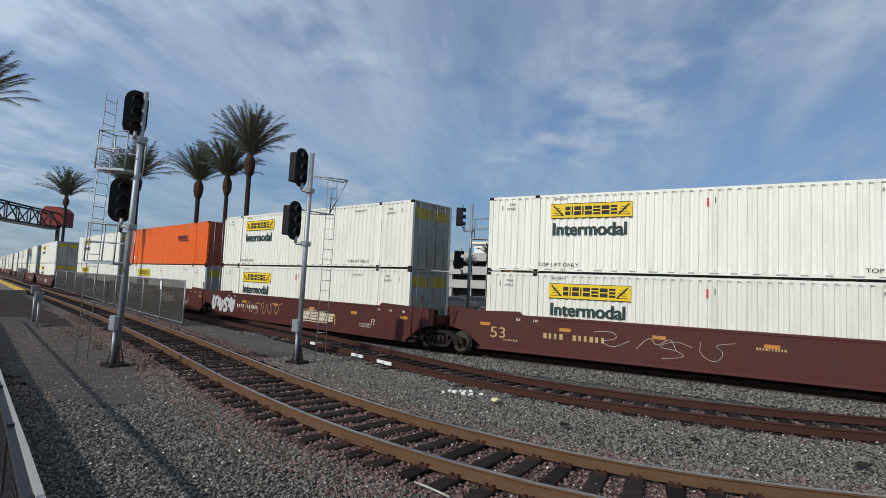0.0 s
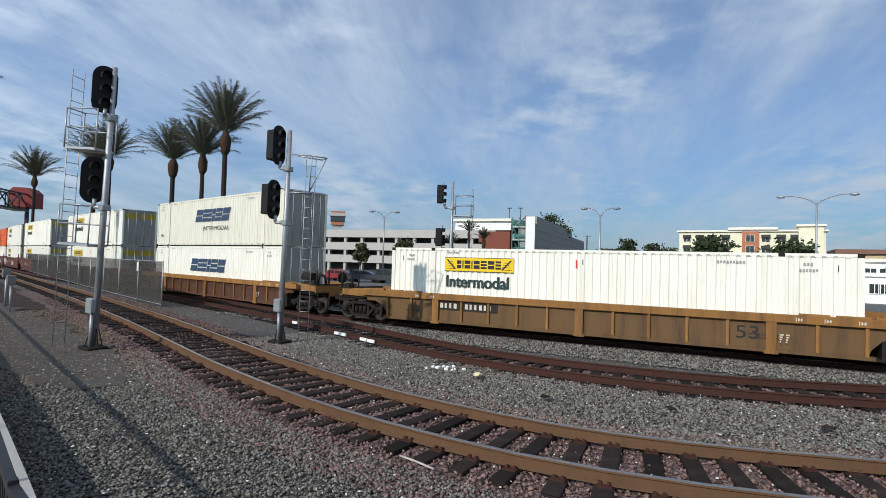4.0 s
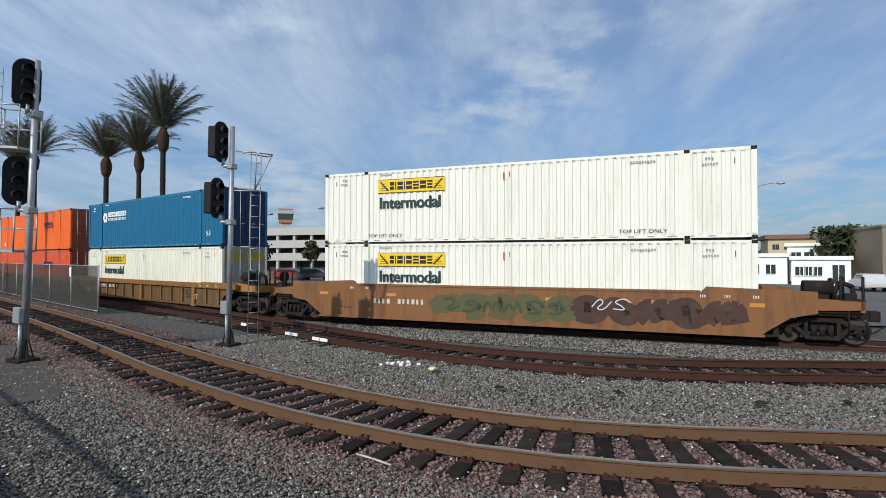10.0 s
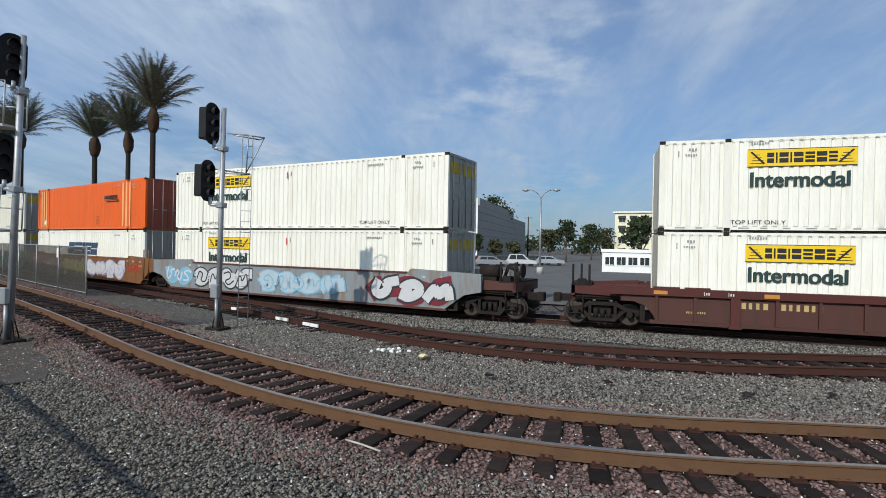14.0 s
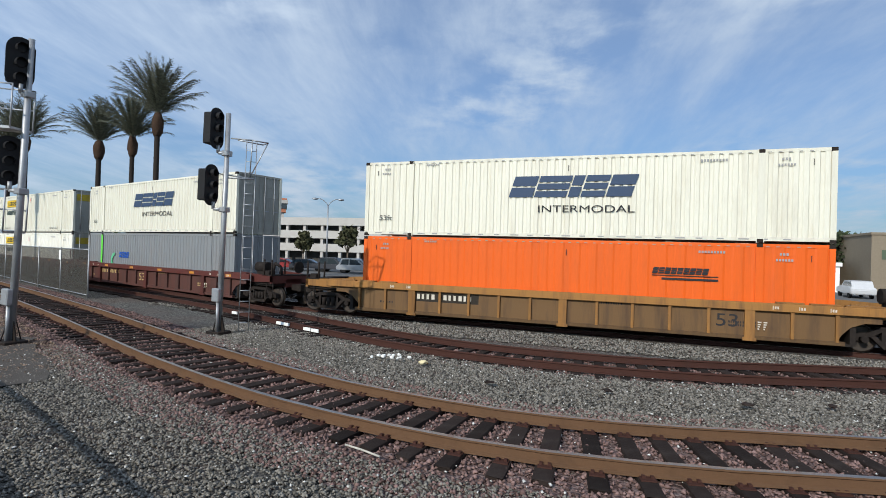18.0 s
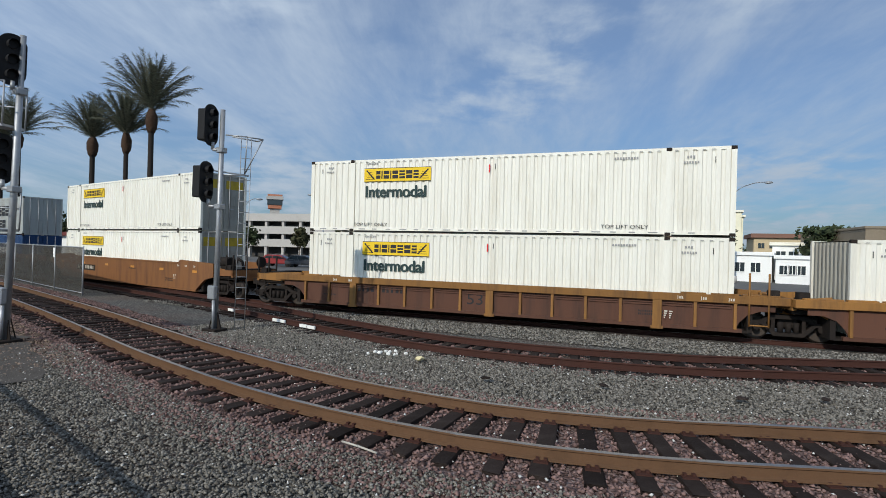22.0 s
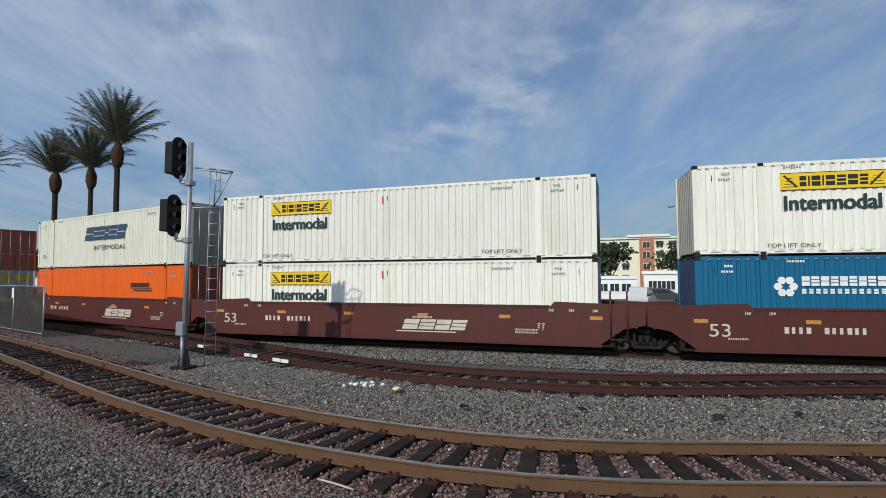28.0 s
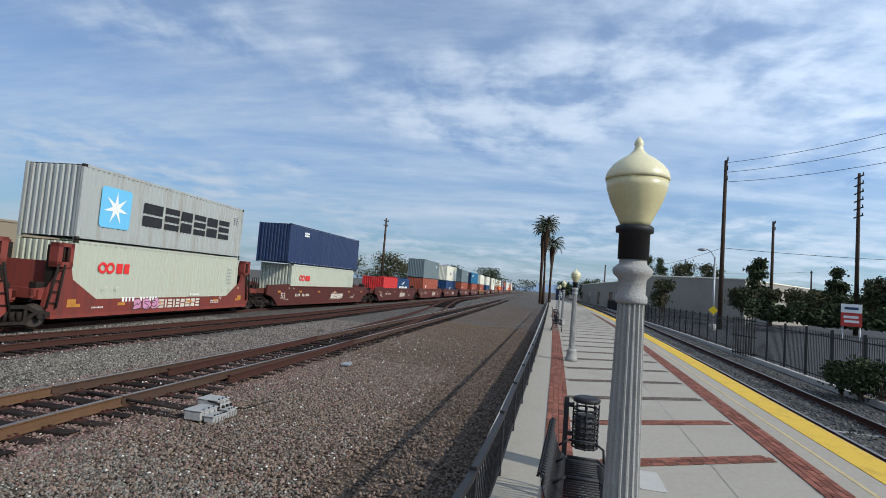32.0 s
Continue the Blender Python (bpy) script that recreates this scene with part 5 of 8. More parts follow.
SP_MIXED = spray_words([(G_CYAN, -8.6, -6.4, 0.4, 1.42, 2, 0.42), (G_WHITE, -8.5, -6.5, 0.6, 1.3, 3, 0.1), (G_BLACK, -6.2, -2.2, 0.3, 1.5, 4, 0.62), (G_WHITE, -6.2, -2.2, 0.38, 1.44, 4, 0.44), (G_BLACK, -6.1, -2.3, 0.55, 1.3, 4, 0.07),
                        (G_CYAN, -1.7, 3.3, 0.36, 1.46, 4, 0.62), (G_PALE, -1.7, 3.3, 0.42, 1.42, 4, 0.46), (G_CYAN, -1.5, 3.1, 0.5, 1.3, 5, 0.06),
                        (G_MAROON, 4.7, 8.5, 0.3, 1.5, 3, 0.75), (G_BLACK, 4.8, 8.5, 0.32, 1.5, 3, 0.55), (G_WHITE, 4.8, 8.5, 0.4, 1.42, 3, 0.38)])
SP_PALE = spray_words([(G_BLACK, -8.6, -5.9, 0.4, 1.5, 4, 0.3), (G_WHITE, -8.6, -5.9, 0.44, 1.46, 4, 0.22), (INK_YELLOW, -5.2, -1.0, 0.6, 1.3, 6, 0.03), (INK_YELLOW, 0.6, 3.6, 0.5, 1.2, 4, 0.05)])
SP_LINE = spray_words([(G_OLD, -3.9, -0.9, 0.75, 1.3, 2, 0.02), (G_OLD, -1.8, 0.8, 0.55, 1.2, 2, 0.016)])

# ---------- kinds of containers, built once ----------
DESIGN = {}


def design(key, *args, **kw):
    DESIGN[key] = container(*args, **kw)
    DESIGN[key].matrix_basis = pose(0, 0, -500)


LH = "white ribbed 53-foot container with a yellow panel and green lettering"
# white boxes' ends and door bands are dulled, with their shade painted in
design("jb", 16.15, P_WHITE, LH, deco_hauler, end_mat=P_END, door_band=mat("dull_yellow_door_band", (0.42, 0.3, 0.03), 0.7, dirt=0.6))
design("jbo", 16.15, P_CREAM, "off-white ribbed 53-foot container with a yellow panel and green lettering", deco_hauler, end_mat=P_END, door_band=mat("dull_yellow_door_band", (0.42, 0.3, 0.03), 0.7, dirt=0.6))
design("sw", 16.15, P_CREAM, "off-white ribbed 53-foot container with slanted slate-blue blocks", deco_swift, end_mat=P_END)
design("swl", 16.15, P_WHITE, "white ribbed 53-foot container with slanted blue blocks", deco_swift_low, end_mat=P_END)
design("or", 16.15, P_ORANGE, "bright orange 53-foot container with small black marks", deco_orange, end_mat=P_RUST, pitch=0.56, depth=0.018)
design("ors", 16.15, P_ORANGE, "orange 53-foot container with pale upright stripes", deco_orange_striped, end_mat=P_RUST, pitch=0.56, depth=0.018)
design("orr", 16.15, P_ORANGERED, "faded orange-red 53-foot container with black marks", deco_orange, end_mat=P_RUST, pitch=0.56, depth=0.018)
design("bl", 16.15, P_BLUE, "blue ribbed 53-foot container with a white flower emblem", deco_blue, end_mat=P_NAVY)
design("gy", 16.15, P_DKGREY, "dark grey 53-foot container with a bright green strip", deco_grey)
design("mk2", 12.19, P_GREY, "grey 40-foot container with star emblem and two dark rows", deco_star(True), posts=False)
design("mk", 12.19, P_GREY, "grey 40-foot container with a sky-blue star emblem", deco_star(False), posts=False)
design("ocl", 12.19, P_PALE, "pale grey-green 40-foot container with a red ring mark", deco_ring, posts=False)
design("mat", 12.19, P_WHITE, "white 40-foot container with large blue blocks", deco_big_blue, posts=False)
design("tex", 12.19, P_BROWN, "brown-red 40-foot container with an upright white mark", deco_upright(INK_WHITE, -5.3), posts=False)
design("tri", 12.19, P_RUST, "brick-red 40-foot container with an upright white mark", deco_upright(INK_WHITE, -5.3), posts=False)
design("tro", 12.19, paint("brick_orange_paint", (0.34, 0.07, 0.025), 0.35, (0.25, 0.1, 0.06)), "brick-orange 40-foot container with an upright white mark", deco_upright(INK_WHITE, -5.3), posts=False)
design("nv", 13.72, P_NAVY, "navy blue 45-foot container with a white emblem", deco_wide(INK_WHITE, [0.5, 0.8, 0.8], 0.32, -4.6, 2.2), posts=False)
design("tx2", 6.06, P_BROWN, "brown-red 20-foot container with an upright white mark", deco_upright(INK_WHITE, -1.9), posts=False, h=2.6)
design("cm2", 6.06, P_CBLUE, "deep blue 20-foot container with white blocks and a swoosh", deco_swoosh, posts=False, h=2.6)
design("rd2", 6.06, P_RED, "bright red 20-foot container with white blocks", deco_wide(INK_WHITE, [0.8, 0.3, 0.8], 0.5, -0.9, 0.8), posts=False, h=2.6)
design("sl", 12.19, P_SLATE, "slate grey 40-foot container with white blocks", deco_wide(INK_WHITE, [0.6, 0.7], 0.4, 3.5, 1.9), posts=False)
design("rs", 12.19, P_RUST, "brick-red 40-foot container with white blocks", deco_wide(INK_WHITE, [0.6, 0.7, 0.6], 0.4, -4.5, 1.5), posts=False)
design("cb", 12.19, P_CBLUE, "deep blue 40-foot container with white blocks", deco_wide(INK_WHITE, [0.8, 0.9, 0.8], 0.5, -2, 1.2), posts=False)
design("wh", 12.19, P_CREAM, "off-white 40-foot container with slate blocks", deco_wide(INK_STEEL, [0.8, 0.9, 0.8], 0.5, -2, 1.2), posts=False)

CAR = {}


def car_kind(key, *args, **kw):
    for name, ends in (("", (True, True)), ("L", (True, False)), ("M", (None, False)), ("R", (None, True))):
        CAR[key + name] = (args, dict(kw, ends=ends))


BUILT = {}


def get_car(key):
    if key not in BUILT:
        args, kw = CAR[key]
        BUILT[key] = well_car(*args, **kw)
        BUILT[key].matrix_basis = pose(0, 0, -500)
    return BUILT[key]


car_kind("sb", "smooth", C_BROWN, C_BROWN, "brown smooth-sided well car with amber reflectors", marks=INK_CREAM)
car_kind("sg", "smooth", C_BROWN, C_BROWN, "brown smooth-sided well car with white graffiti", marks=INK_CREAM, spray=SP_PALE)
car_kind("sf", "smooth", C_BROWN, C_BROWN, "brown smooth-sided well car with faded marks and a chalky scribble", marks=INK_YELLOW, spray=SP_LINE)
car_kind("rb", "ribbed", C_BROWN, C_BROWN2, "dull brown ribbed well car", marks=INK_YELLOW)
car_kind("ry", "ribbed", C_YELLOW, C_YPANEL, "weathered yellow-brown ribbed well car with a yellow top chord", marks=INK)
car_kind("rd", "ribbed", C_YELLOW, C_RUSTP, "rusty brown ribbed well car with yellow ribs and top chord", marks=INK)
car_kind("sy", "smooth", C_OCHRE, C_OCHRE, "weathered orange-brown smooth-sided well car", marks=INK)
car_kind("g1", "smooth", C_OCHRE, C_GREEN, "well car sprayed all over with green graffiti", big=False, spray=SP_GREEN)
car_kind("g2", "smooth", C_OCHRE, C_OCHRE, "ochre well car sprayed with yellow and lilac graffiti", spray=SP_YELLOW, marks=INK)
car_kind("g3", "smooth", C_BROWN2, C_BLGREY, "well car sprayed with blue, white and black graffiti", big=False, spray=SP_MIXED)
SP_CAMO = spray_words([(mat("graffiti_olive", (0.09, 0.085, 0.035), 0.7, dirt=0.5), -3.0, 2.6, 0.35, 1.42, 5, 0.62), (mat("graffiti_maroon", (0.06, 0.03, 0.024), 0.7, dirt=0.5), 2.4, 7.6, 0.35, 1.42, 5, 0.6),
                       (mat("graffiti_dull_green", (0.05, 0.06, 0.035), 0.7, dirt=0.5), -2.6, 2.2, 0.6, 1.2, 6, 0.1), (G_WHITE, 3.0, 4.3, 0.9, 1.3, 2, 0.04)])
SP_PINK = spray_words([(G_BLACK, -2.9, -1.1, 0.42, 0.97, 3, 0.3), (G_PINK, -2.9, -1.1, 0.46, 0.95, 3, 0.24), (G_BLACK, -2.8, -1.2, 0.52, 0.9, 3, 0.03)])
car_kind("tp", "red", C_RED, C_RED, "red oxide well car with corner guides and a pink graffiti tag", half=6.55, big=False, spray=SP_PINK)
car_kind("cm", "smooth", C_OCHRE, C_OCHRE, "rusty orange-brown well car with dull camouflage-like graffiti", marks=INK, big=False, spray=SP_CAMO)
car_kind("tw", "red", C_RED, C_RED, "red oxide well car with raised corner guides", half=6.55, big=False)

# first edge along the train, kind of car, lower box, upper box; 53-foot boxes unless the design says otherwise
CONSIST = [
    (-345, "rb", "jb", "jb"), (-322, "rb", "jb", "jb"), (-299, "sb", "jb", "sw"), (-276, "sb", "jb", "jb"), (-253, "ry", "sw", "sw"), (-230, "sbL", "jb", "jb"),
    (-210.7, "sbR", "jbo", "jb"), (-187.5, "rb", "jb", "jb"), (-164.3, "rbL", "jb", "jb"), (-145, "rbR", "jb", "jb"), (-121.8, "sb", "jb", "jb"),
    (-98.6, "sbL", "jb", "jb"), (-68.0, "sbM", "jb", "jb"), (-48.7, "sgM", "jb", "or"), (-29.4, "sgM", "jb", "jb"), (-10.2, "sfR", "jb", "jb"),
    (13.29, "rb", "jb", "jb"), (36.7, "rd", "swl", "sw"), (59.9, "ry", "jb", None), (83.3, "ry", "jb", "jbo"), (106.5, "ryL", "jb", None), (126.3, "ryM", "orr", "or"),
    (145.7, "ryR", "jbo", "bl"), (168.3, "cm", "jb", "jb"), (192.3, "g1L", "jb", "jbo"), (211.6, "g2M", "swl", "ors"), (230.9, "g3R", "jb", "jb"),
    (254.1, "rbL", "jb", "jb"), (273.3, "rbM", "jb", "jbo"), (292.35, "rbR", "gy", "sw"), (315.5, "ry", "or", "sw"), (340.6, "rb", "tx2+cm2", "mk2"),
    (361.6, "sy", "jb", "jb"), (384.8, "rdL", "jb", "jb"), (403.9, "rdM", "jb", None), (423.05, "rdR", "or", "sw"), (446.2, "ry", "jb", "orr"),
    (469.85, "sbL", "or", "sw"), (488.35, "sbM", "jb", "jb"), (507.3, "sbR", "bl", "jb"), (530.2, "twL", "ocl", "mk"), (545.6, "twM", "tex", "mat"), (561.0, "twM", "ocl", "tri"),
    (576.4, "twM", "tro", "mk"), (592.3, "tpR", "ocl", "mk"), (611.9, "sb", "ocl", "nv"), (634, "sb", "rd2+cm2", None), (655, "sb", "rs", "sl"), (676, "sb", "cb", "wh"),
    (697, "sb", "rs", "sl"), (718, "sb", "rs", "bl"), (739, "ry", "rs", "wh"), (760, "sb", "cb", "wh"), (781, "sb", "jb", "sw"), (802, "ry", "rs", "wh"), (823, "sb", "or", "wh"),
    (844, "sb", "rs", "sl"), (865, "sb", "cb", "rs"), (886, "sb", "jb", "jb"), (907, "ry", "or", "wh"), (928, "sb", "rs", "rs"), (949, "sb", "jb", "wh"),
]
V0, ACC = 18.39, -0.022
LENGTH = {"mk2": 12.19, "mk": 12.19, "ocl": 12.19, "mat": 12.19, "tex": 12.19, "tri": 12.19, "tro": 12.19, "nv": 13.72, "sl": 12.19, "rs": 12.19, "cb": 12.19, "wh": 12.19,
          "tx2": 6.06, "cm2": 6.06, "rd2": 6.06}
MOVING = []


def travelled(t):
    u = min(max((t - 28.3) / 1.9, 0), 1)
    return V0 * t + 0.5 * ACC * t * t + 0.2 * min(1, t / 3) + 2.4 * u * u * (3 - 2 * u)


def train_pose(s0, t):
    return LINE_3.frame_at(s0 - travelled(t))


def put(source, s0):
    ob = copy_thing(source, pose(0, 0, 0))
    MOVING.append((ob, s0))
    return ob


WELL = 0.30   # floor of the well above the rail head
for first, car, low, high in CONSIST:
    lows = low.split("+")
    base = LENGTH.get(lows[0], 16.15) if len(lows) == 1 else 12.19
    s_mid = first + base / 2 + 7.9
    put(get_car(car), s_mid)
    if len(lows) == 1:
        MOVING.append((copy_thing(DESIGN[low], pose(0, 0, 0)), s_mid, (0, WELL)))
    else:
        for k, d in enumerate(lows):
            MOVING.append((copy_thing(DESIGN[d], pose(0, 0, 0)), s_mid, ((-3.05, 3.05)[k], WELL)))
    if high:
        MOVING.append((copy_thing(DESIGN[high], pose(0, 0, 0)), s_mid, (0, WELL + 0.035 + (CH if len(lows) == 1 else 2.6))))

# far ones keep no castings or small gear
for entry in MOVING:
    if not -75 < entry[1] < 645:
        for o in entry[0].children_recursive:
            if o.name.split(".")[0] in ("corner_casting", "lifting_casting", "locking_bar", "bearing_cap", "spring", "brake_hose", "stencil_mark", "tick_mark", "rail_slot", "roof_rail_notch", "rib", "wide_rib", "ladder", "post", "step", "walkway", "brake_lever", "brake_wheel", "grab_rail", "load_mark", "lifting_post"):
                bpy.data.objects.remove(o)

# the patterns that the copies were made from
for source in [*DESIGN.values(), *BUILT.values()]:
    for o in [*source.children_recursive, source]:
        bpy.data.objects.remove(o)


def motions():
    """The freight train rolls by on the far track, from the right end of the yard to the left."""
    for entry in MOVING:
        ob, s0 = entry[0], entry[1]
        dx, dz = entry[2] if len(entry) > 2 else (0, 0)
        rows, t = [], 0.0
        while t < 32.001:
            near = abs(s0 - travelled(t)) < 60
            rows.append((t, train_pose(s0, t) @ pose(dx, 0, dz)))
            nxt = t + (0.8 if near else 4.0)
            if not near and s0 - travelled(t) > 60:
                nxt = min(nxt, t + max(0.8, (s0 - travelled(t) - 55) / 18.4))
            t = 32.0 if t < 32.0 < nxt else nxt
        walk(ob, rows)

# ---------- places by bearing and distance ----------
def polar(az, d, z=0.0):
    a = radians(az)
    return Vector((-math.sin(a) * d, math.cos(a) * d, z))


CONCRETE = mat("pale_concrete", (0.42, 0.4, 0.37), 0.85, dirt=0.3, dirt_rgb=(0.25, 0.23, 0.2), scale=0.5, bump=0.15)
ASPHALT = mat("asphalt", (0.058, 0.058, 0.06), 0.9, dirt=0.5, dirt_rgb=(0.09, 0.087, 0.083), scale=0.25, bump=0.3, bump_scale=60)
CREAM = mat("cream_stucco", (0.74, 0.7, 0.52), 0.85, dirt=0.15, scale=0.6, bump=0.2)
CREAM_TRIM = mat("pale_cornice", (0.75, 0.72, 0.6), 0.8, dirt=0.15)
TERRA = mat("terracotta_stucco", (0.42, 0.17, 0.1), 0.85, dirt=0.2, scale=0.6)
WHITEWALL = mat("white_stucco", (0.78, 0.78, 0.75), 0.8, dirt=0.15, scale=0.6)
# tan wall colour lowered to carry the shade on that building
TANWALL = mat("shaded_tan_stucco", (0.22, 0.18, 0.13), 0.85, dirt=0.2, scale=0.4)
GREYWALL = mat("grey_panel_wall", (0.27, 0.265, 0.25), 0.8, dirt=0.25, scale=0.3)
BRICKWALL = mat("red_brick_panel", (0.2, 0.065, 0.045), 0.85, dirt=0.25, scale=1.5)
DARKGLASS = mat("dark_glass", (0.03, 0.04, 0.045), 0.12, dirt=0.1, bump=0)
GREENGLASS = mat("green_glass", (0.05, 0.16, 0.13), 0.15, dirt=0.1, bump=0)
# dark colour that stands in for the shade inside the decks and stairs
SHADEIN = mat("painted_inner_shade", (0.06, 0.058, 0.055), 0.9, dirt=0.2)
ROOFTILE = mat("brown_roof", (0.2, 0.11, 0.08), 0.85, dirt=0.3)
BARK = mat("bark", (0.13, 0.1, 0.075), 0.95, dirt=0.5, scale=4, bump=0.8, bump_scale=14)
PALM_BARK = mat("palm_bark", (0.032, 0.026, 0.022), 0.95, dirt=0.6, dirt_rgb=(0.022, 0.018, 0.016), scale=5, bump=1.0, bump_scale=9)
PALM_HEAD = mat("palm_boot", (0.05, 0.03, 0.02), 0.95, dirt=0.5, scale=6, bump=1.0, bump_scale=12)
LEAF = mat("green_leaf", (0.036, 0.048, 0.022), 0.85, dirt=0.2, grain=0.2, random_value=0.5, island=True, bump=0)
LEAF_DRY = mat("olive_leaf", (0.056, 0.057, 0.028), 0.85, dirt=0.2, grain=0.2, random_value=0.5, island=True, bump=0)
LEAF_PALM = mat("palm_leaf", (0.098, 0.102, 0.07), 0.65, dirt=0.2, grain=0.15, random_value=0.45, island=True, bump=0)
REDPAINT = mat("oxide_red_steel", (0.2, 0.03, 0.025), 0.6, dirt=0.3)
DARKSTEEL = mat("dark_bridge_steel", (0.035, 0.035, 0.045), 0.6, dirt=0.3)
YELLOWLINE = mat("safety_yellow", (0.62, 0.4, 0.06), 0.8, dirt=0.3, scale=3, bump=0.5, bump_scale=30)
LENS_GREY = mat("signal_lens", (0.008, 0.007, 0.007), 0.55, dirt=0)
SIGNAL_BLACK = mat("signal_black", (0.009, 0.009, 0.01), 0.7, dirt=0.2, dirt_rgb=(0.025, 0.025, 0.025))

# the paved lots behind the tracks
lot = bmnew()
pts = [LINE_3.beside(x, 5.5, -0.195) for x in (-75, -40, -25, -10, 0, 15, 40, 80)]
lot.faces.new([lot.verts.new(p) for p in pts + [Vector((210, 260, -0.195)), Vector((-170, 200, -0.195))]])
tagged(part("parking_lot", lot, mat("bleached_asphalt", (0.125, 0.122, 0.117), 0.9, dirt=0.6, dirt_rgb=(0.075, 0.073, 0.07), scale=0.3, grain=0.25, bump=0.3, bump_scale=60)), "grey asphalt parking lot and street behind the tracks", "road", kind="structure")


# ---------- signal masts ----------
def signal_head(parent, m):
    """Oval black target plate with hooded lenses before it and a case behind; it faces +x."""
    bm = bmnew()
    rim = [(0.3 * math.copysign(abs(math.cos(a)) ** 0.9, math.cos(a)), 0.32 * math.sin(a) + (0.3 if math.sin(a) > 0 else -0.3)) for a in [k * math.tau / 24 for k in range(24)]]
    prism(bm, rim, "x", -0.015, 0.015)
    plate = part("target_plate", bm, SIGNAL_BLACK, parent, m=m)
    bm = bmnew()
    box(bm, -0.34, -0.02, -0.2, 0.2, -0.47, 0.47, 0.03)
    part("lamp_case", bm, SIGNAL_BLACK, plate)
    for z in (-0.36, 0.0, 0.36):
        bm = bmnew()
        n = 12
        for k in range(n):
            a0, a1 = math.pi * (k / n * 1.35 - 0.17), math.pi * ((k + 1) / n * 1.35 - 0.17)
            q = [(0.015, 0.13 * math.cos(a0), z + 0.13 * math.sin(a0)), (0.015, 0.13 * math.cos(a1), z + 0.13 * math.sin(a1)),
                 (0.16, 0.12 * math.cos(a1), z + 0.12 * math.sin(a1)), (0.16, 0.12 * math.cos(a0), z + 0.12 * math.sin(a0))]
            bm.faces.new([bm.verts.new(p) for p in q])
        part("hood", bm, SIGNAL_BLACK, plate)
        bm = bmnew()
        tube(bm, (0.016, 0, z), (0.03, 0, z), 0.11, 0.1, 14)
        part("lens", bm, LENS_GREY, plate)
    return plate


def signal_mast(base, height, heads, ladder, decks, lean=0.0, label="", face=None):
    ob = thing("signal_mast", label, "railway signal", "railway signal masts", m=pose(*base, 0, lean, 0))
    bm = bmnew()
    tube(bm, (0, 0, 0.06), (0, 0, height), 0.085, 0.07, 16)
    part("pole", bm, STEEL, ob)
    bm = bmnew()
    box(bm, -0.26, 0.26, -0.26, 0.26, -0.05, 0.06, 0.015)
    for a in range(4):
        c, s = math.cos(a * math.pi / 2), math.sin(a * math.pi / 2)
        prism(bm, [(0.07, 0.05), (0.24, 0.05), (0.08, 0.55)], "y", -0.012, 0.012) if a == 0 else tube(bm, (0.22 * c, 0.22 * s, 0.05), (0.08 * c, 0.08 * s, 0.6), 0.015, seg=6)
    part("base_plate", bm, GRIME, ob)
    bm = bmnew()
    box(bm, -0.14, 0.14, -0.22, -0.08, 0.95, 1.35, 0.02)
    part("junction_box", bm, STEEL, ob)
    bm = bmnew()
    tube(bm, (0.06, -0.12, 0.05), (0.03, -0.12, 0.97), 0.045, seg=10)
    part("conduit", bm, STEEL, ob)
    for hx, hy, hz, turn in heads:
        bm = bmnew()
        bent(bm, [(0, 0, hz - 0.72), (hx * 0.8, hy * 0.8, hz - 0.72), (hx * 0.8, hy * 0.8, hz - 0.5)], 0.05, 10)
        box(bm, -0.12, 0.12, -0.12, 0.12, hz - 0.8, hz - 0.64, 0.02)
        arm = part("bracket", bm, STEEL, ob)
        signal_head(arm, pose(hx, hy, hz, 0, 0, turn))
    lx, ly, top = ladder
    d = Vector((lx, ly, 0)).normalized()
    side = Vector((*face, 0)) if face else Vector((-d.y, d.x, 0))
    lad = part("ladder_rail", (lambda b: (tube(b, (lx + side.x * 0.2, ly + side.y * 0.2, 0.0), (lx + side.x * 0.2, ly + side.y * 0.2, top), 0.012, seg=6), b)[1])(bmnew()), STEEL, ob)
    part("ladder_rail", (lambda b: (tube(b, (lx - side.x * 0.2, ly - side.y * 0.2, 0.0), (lx - side.x * 0.2, ly - side.y * 0.2, top), 0.012, seg=6), b)[1])(bmnew()), STEEL, ob)
    z = 0.3
    while z < top:
        bm = bmnew()
        tube(bm, (lx + side.x * 0.2, ly + side.y * 0.2, z), (lx - side.x * 0.2, ly - side.y * 0.2, z), 0.01, seg=6)
        part("rung", bm, STEEL, lad)
        z += 0.33
    for dz in decks:
        bm = bmnew()
        v = [d * 0.1 + side * 0.35, Vector((lx, ly, 0)) + side * 0.3, Vector((lx, ly, 0)) - side * 0.3, d * 0.1 - side * 0.35]
        prism(bm, [(p.x, p.y) for p in v], "z", dz - 0.03, dz + 0.03)
        part("deck", bm, STEEL, ob)
        bm = bmnew()
        for p in v:
            tube(bm, (p.x, p.y, dz), (p.x, p.y, dz + 1.05), 0.02, seg=6)
        for h in (0.55, 1.05):
            bent(bm, [(p.x, p.y, dz + h) for p in v], 0.018, 6)
        part("deck_rail", bm, STEEL, ob)
    return ob


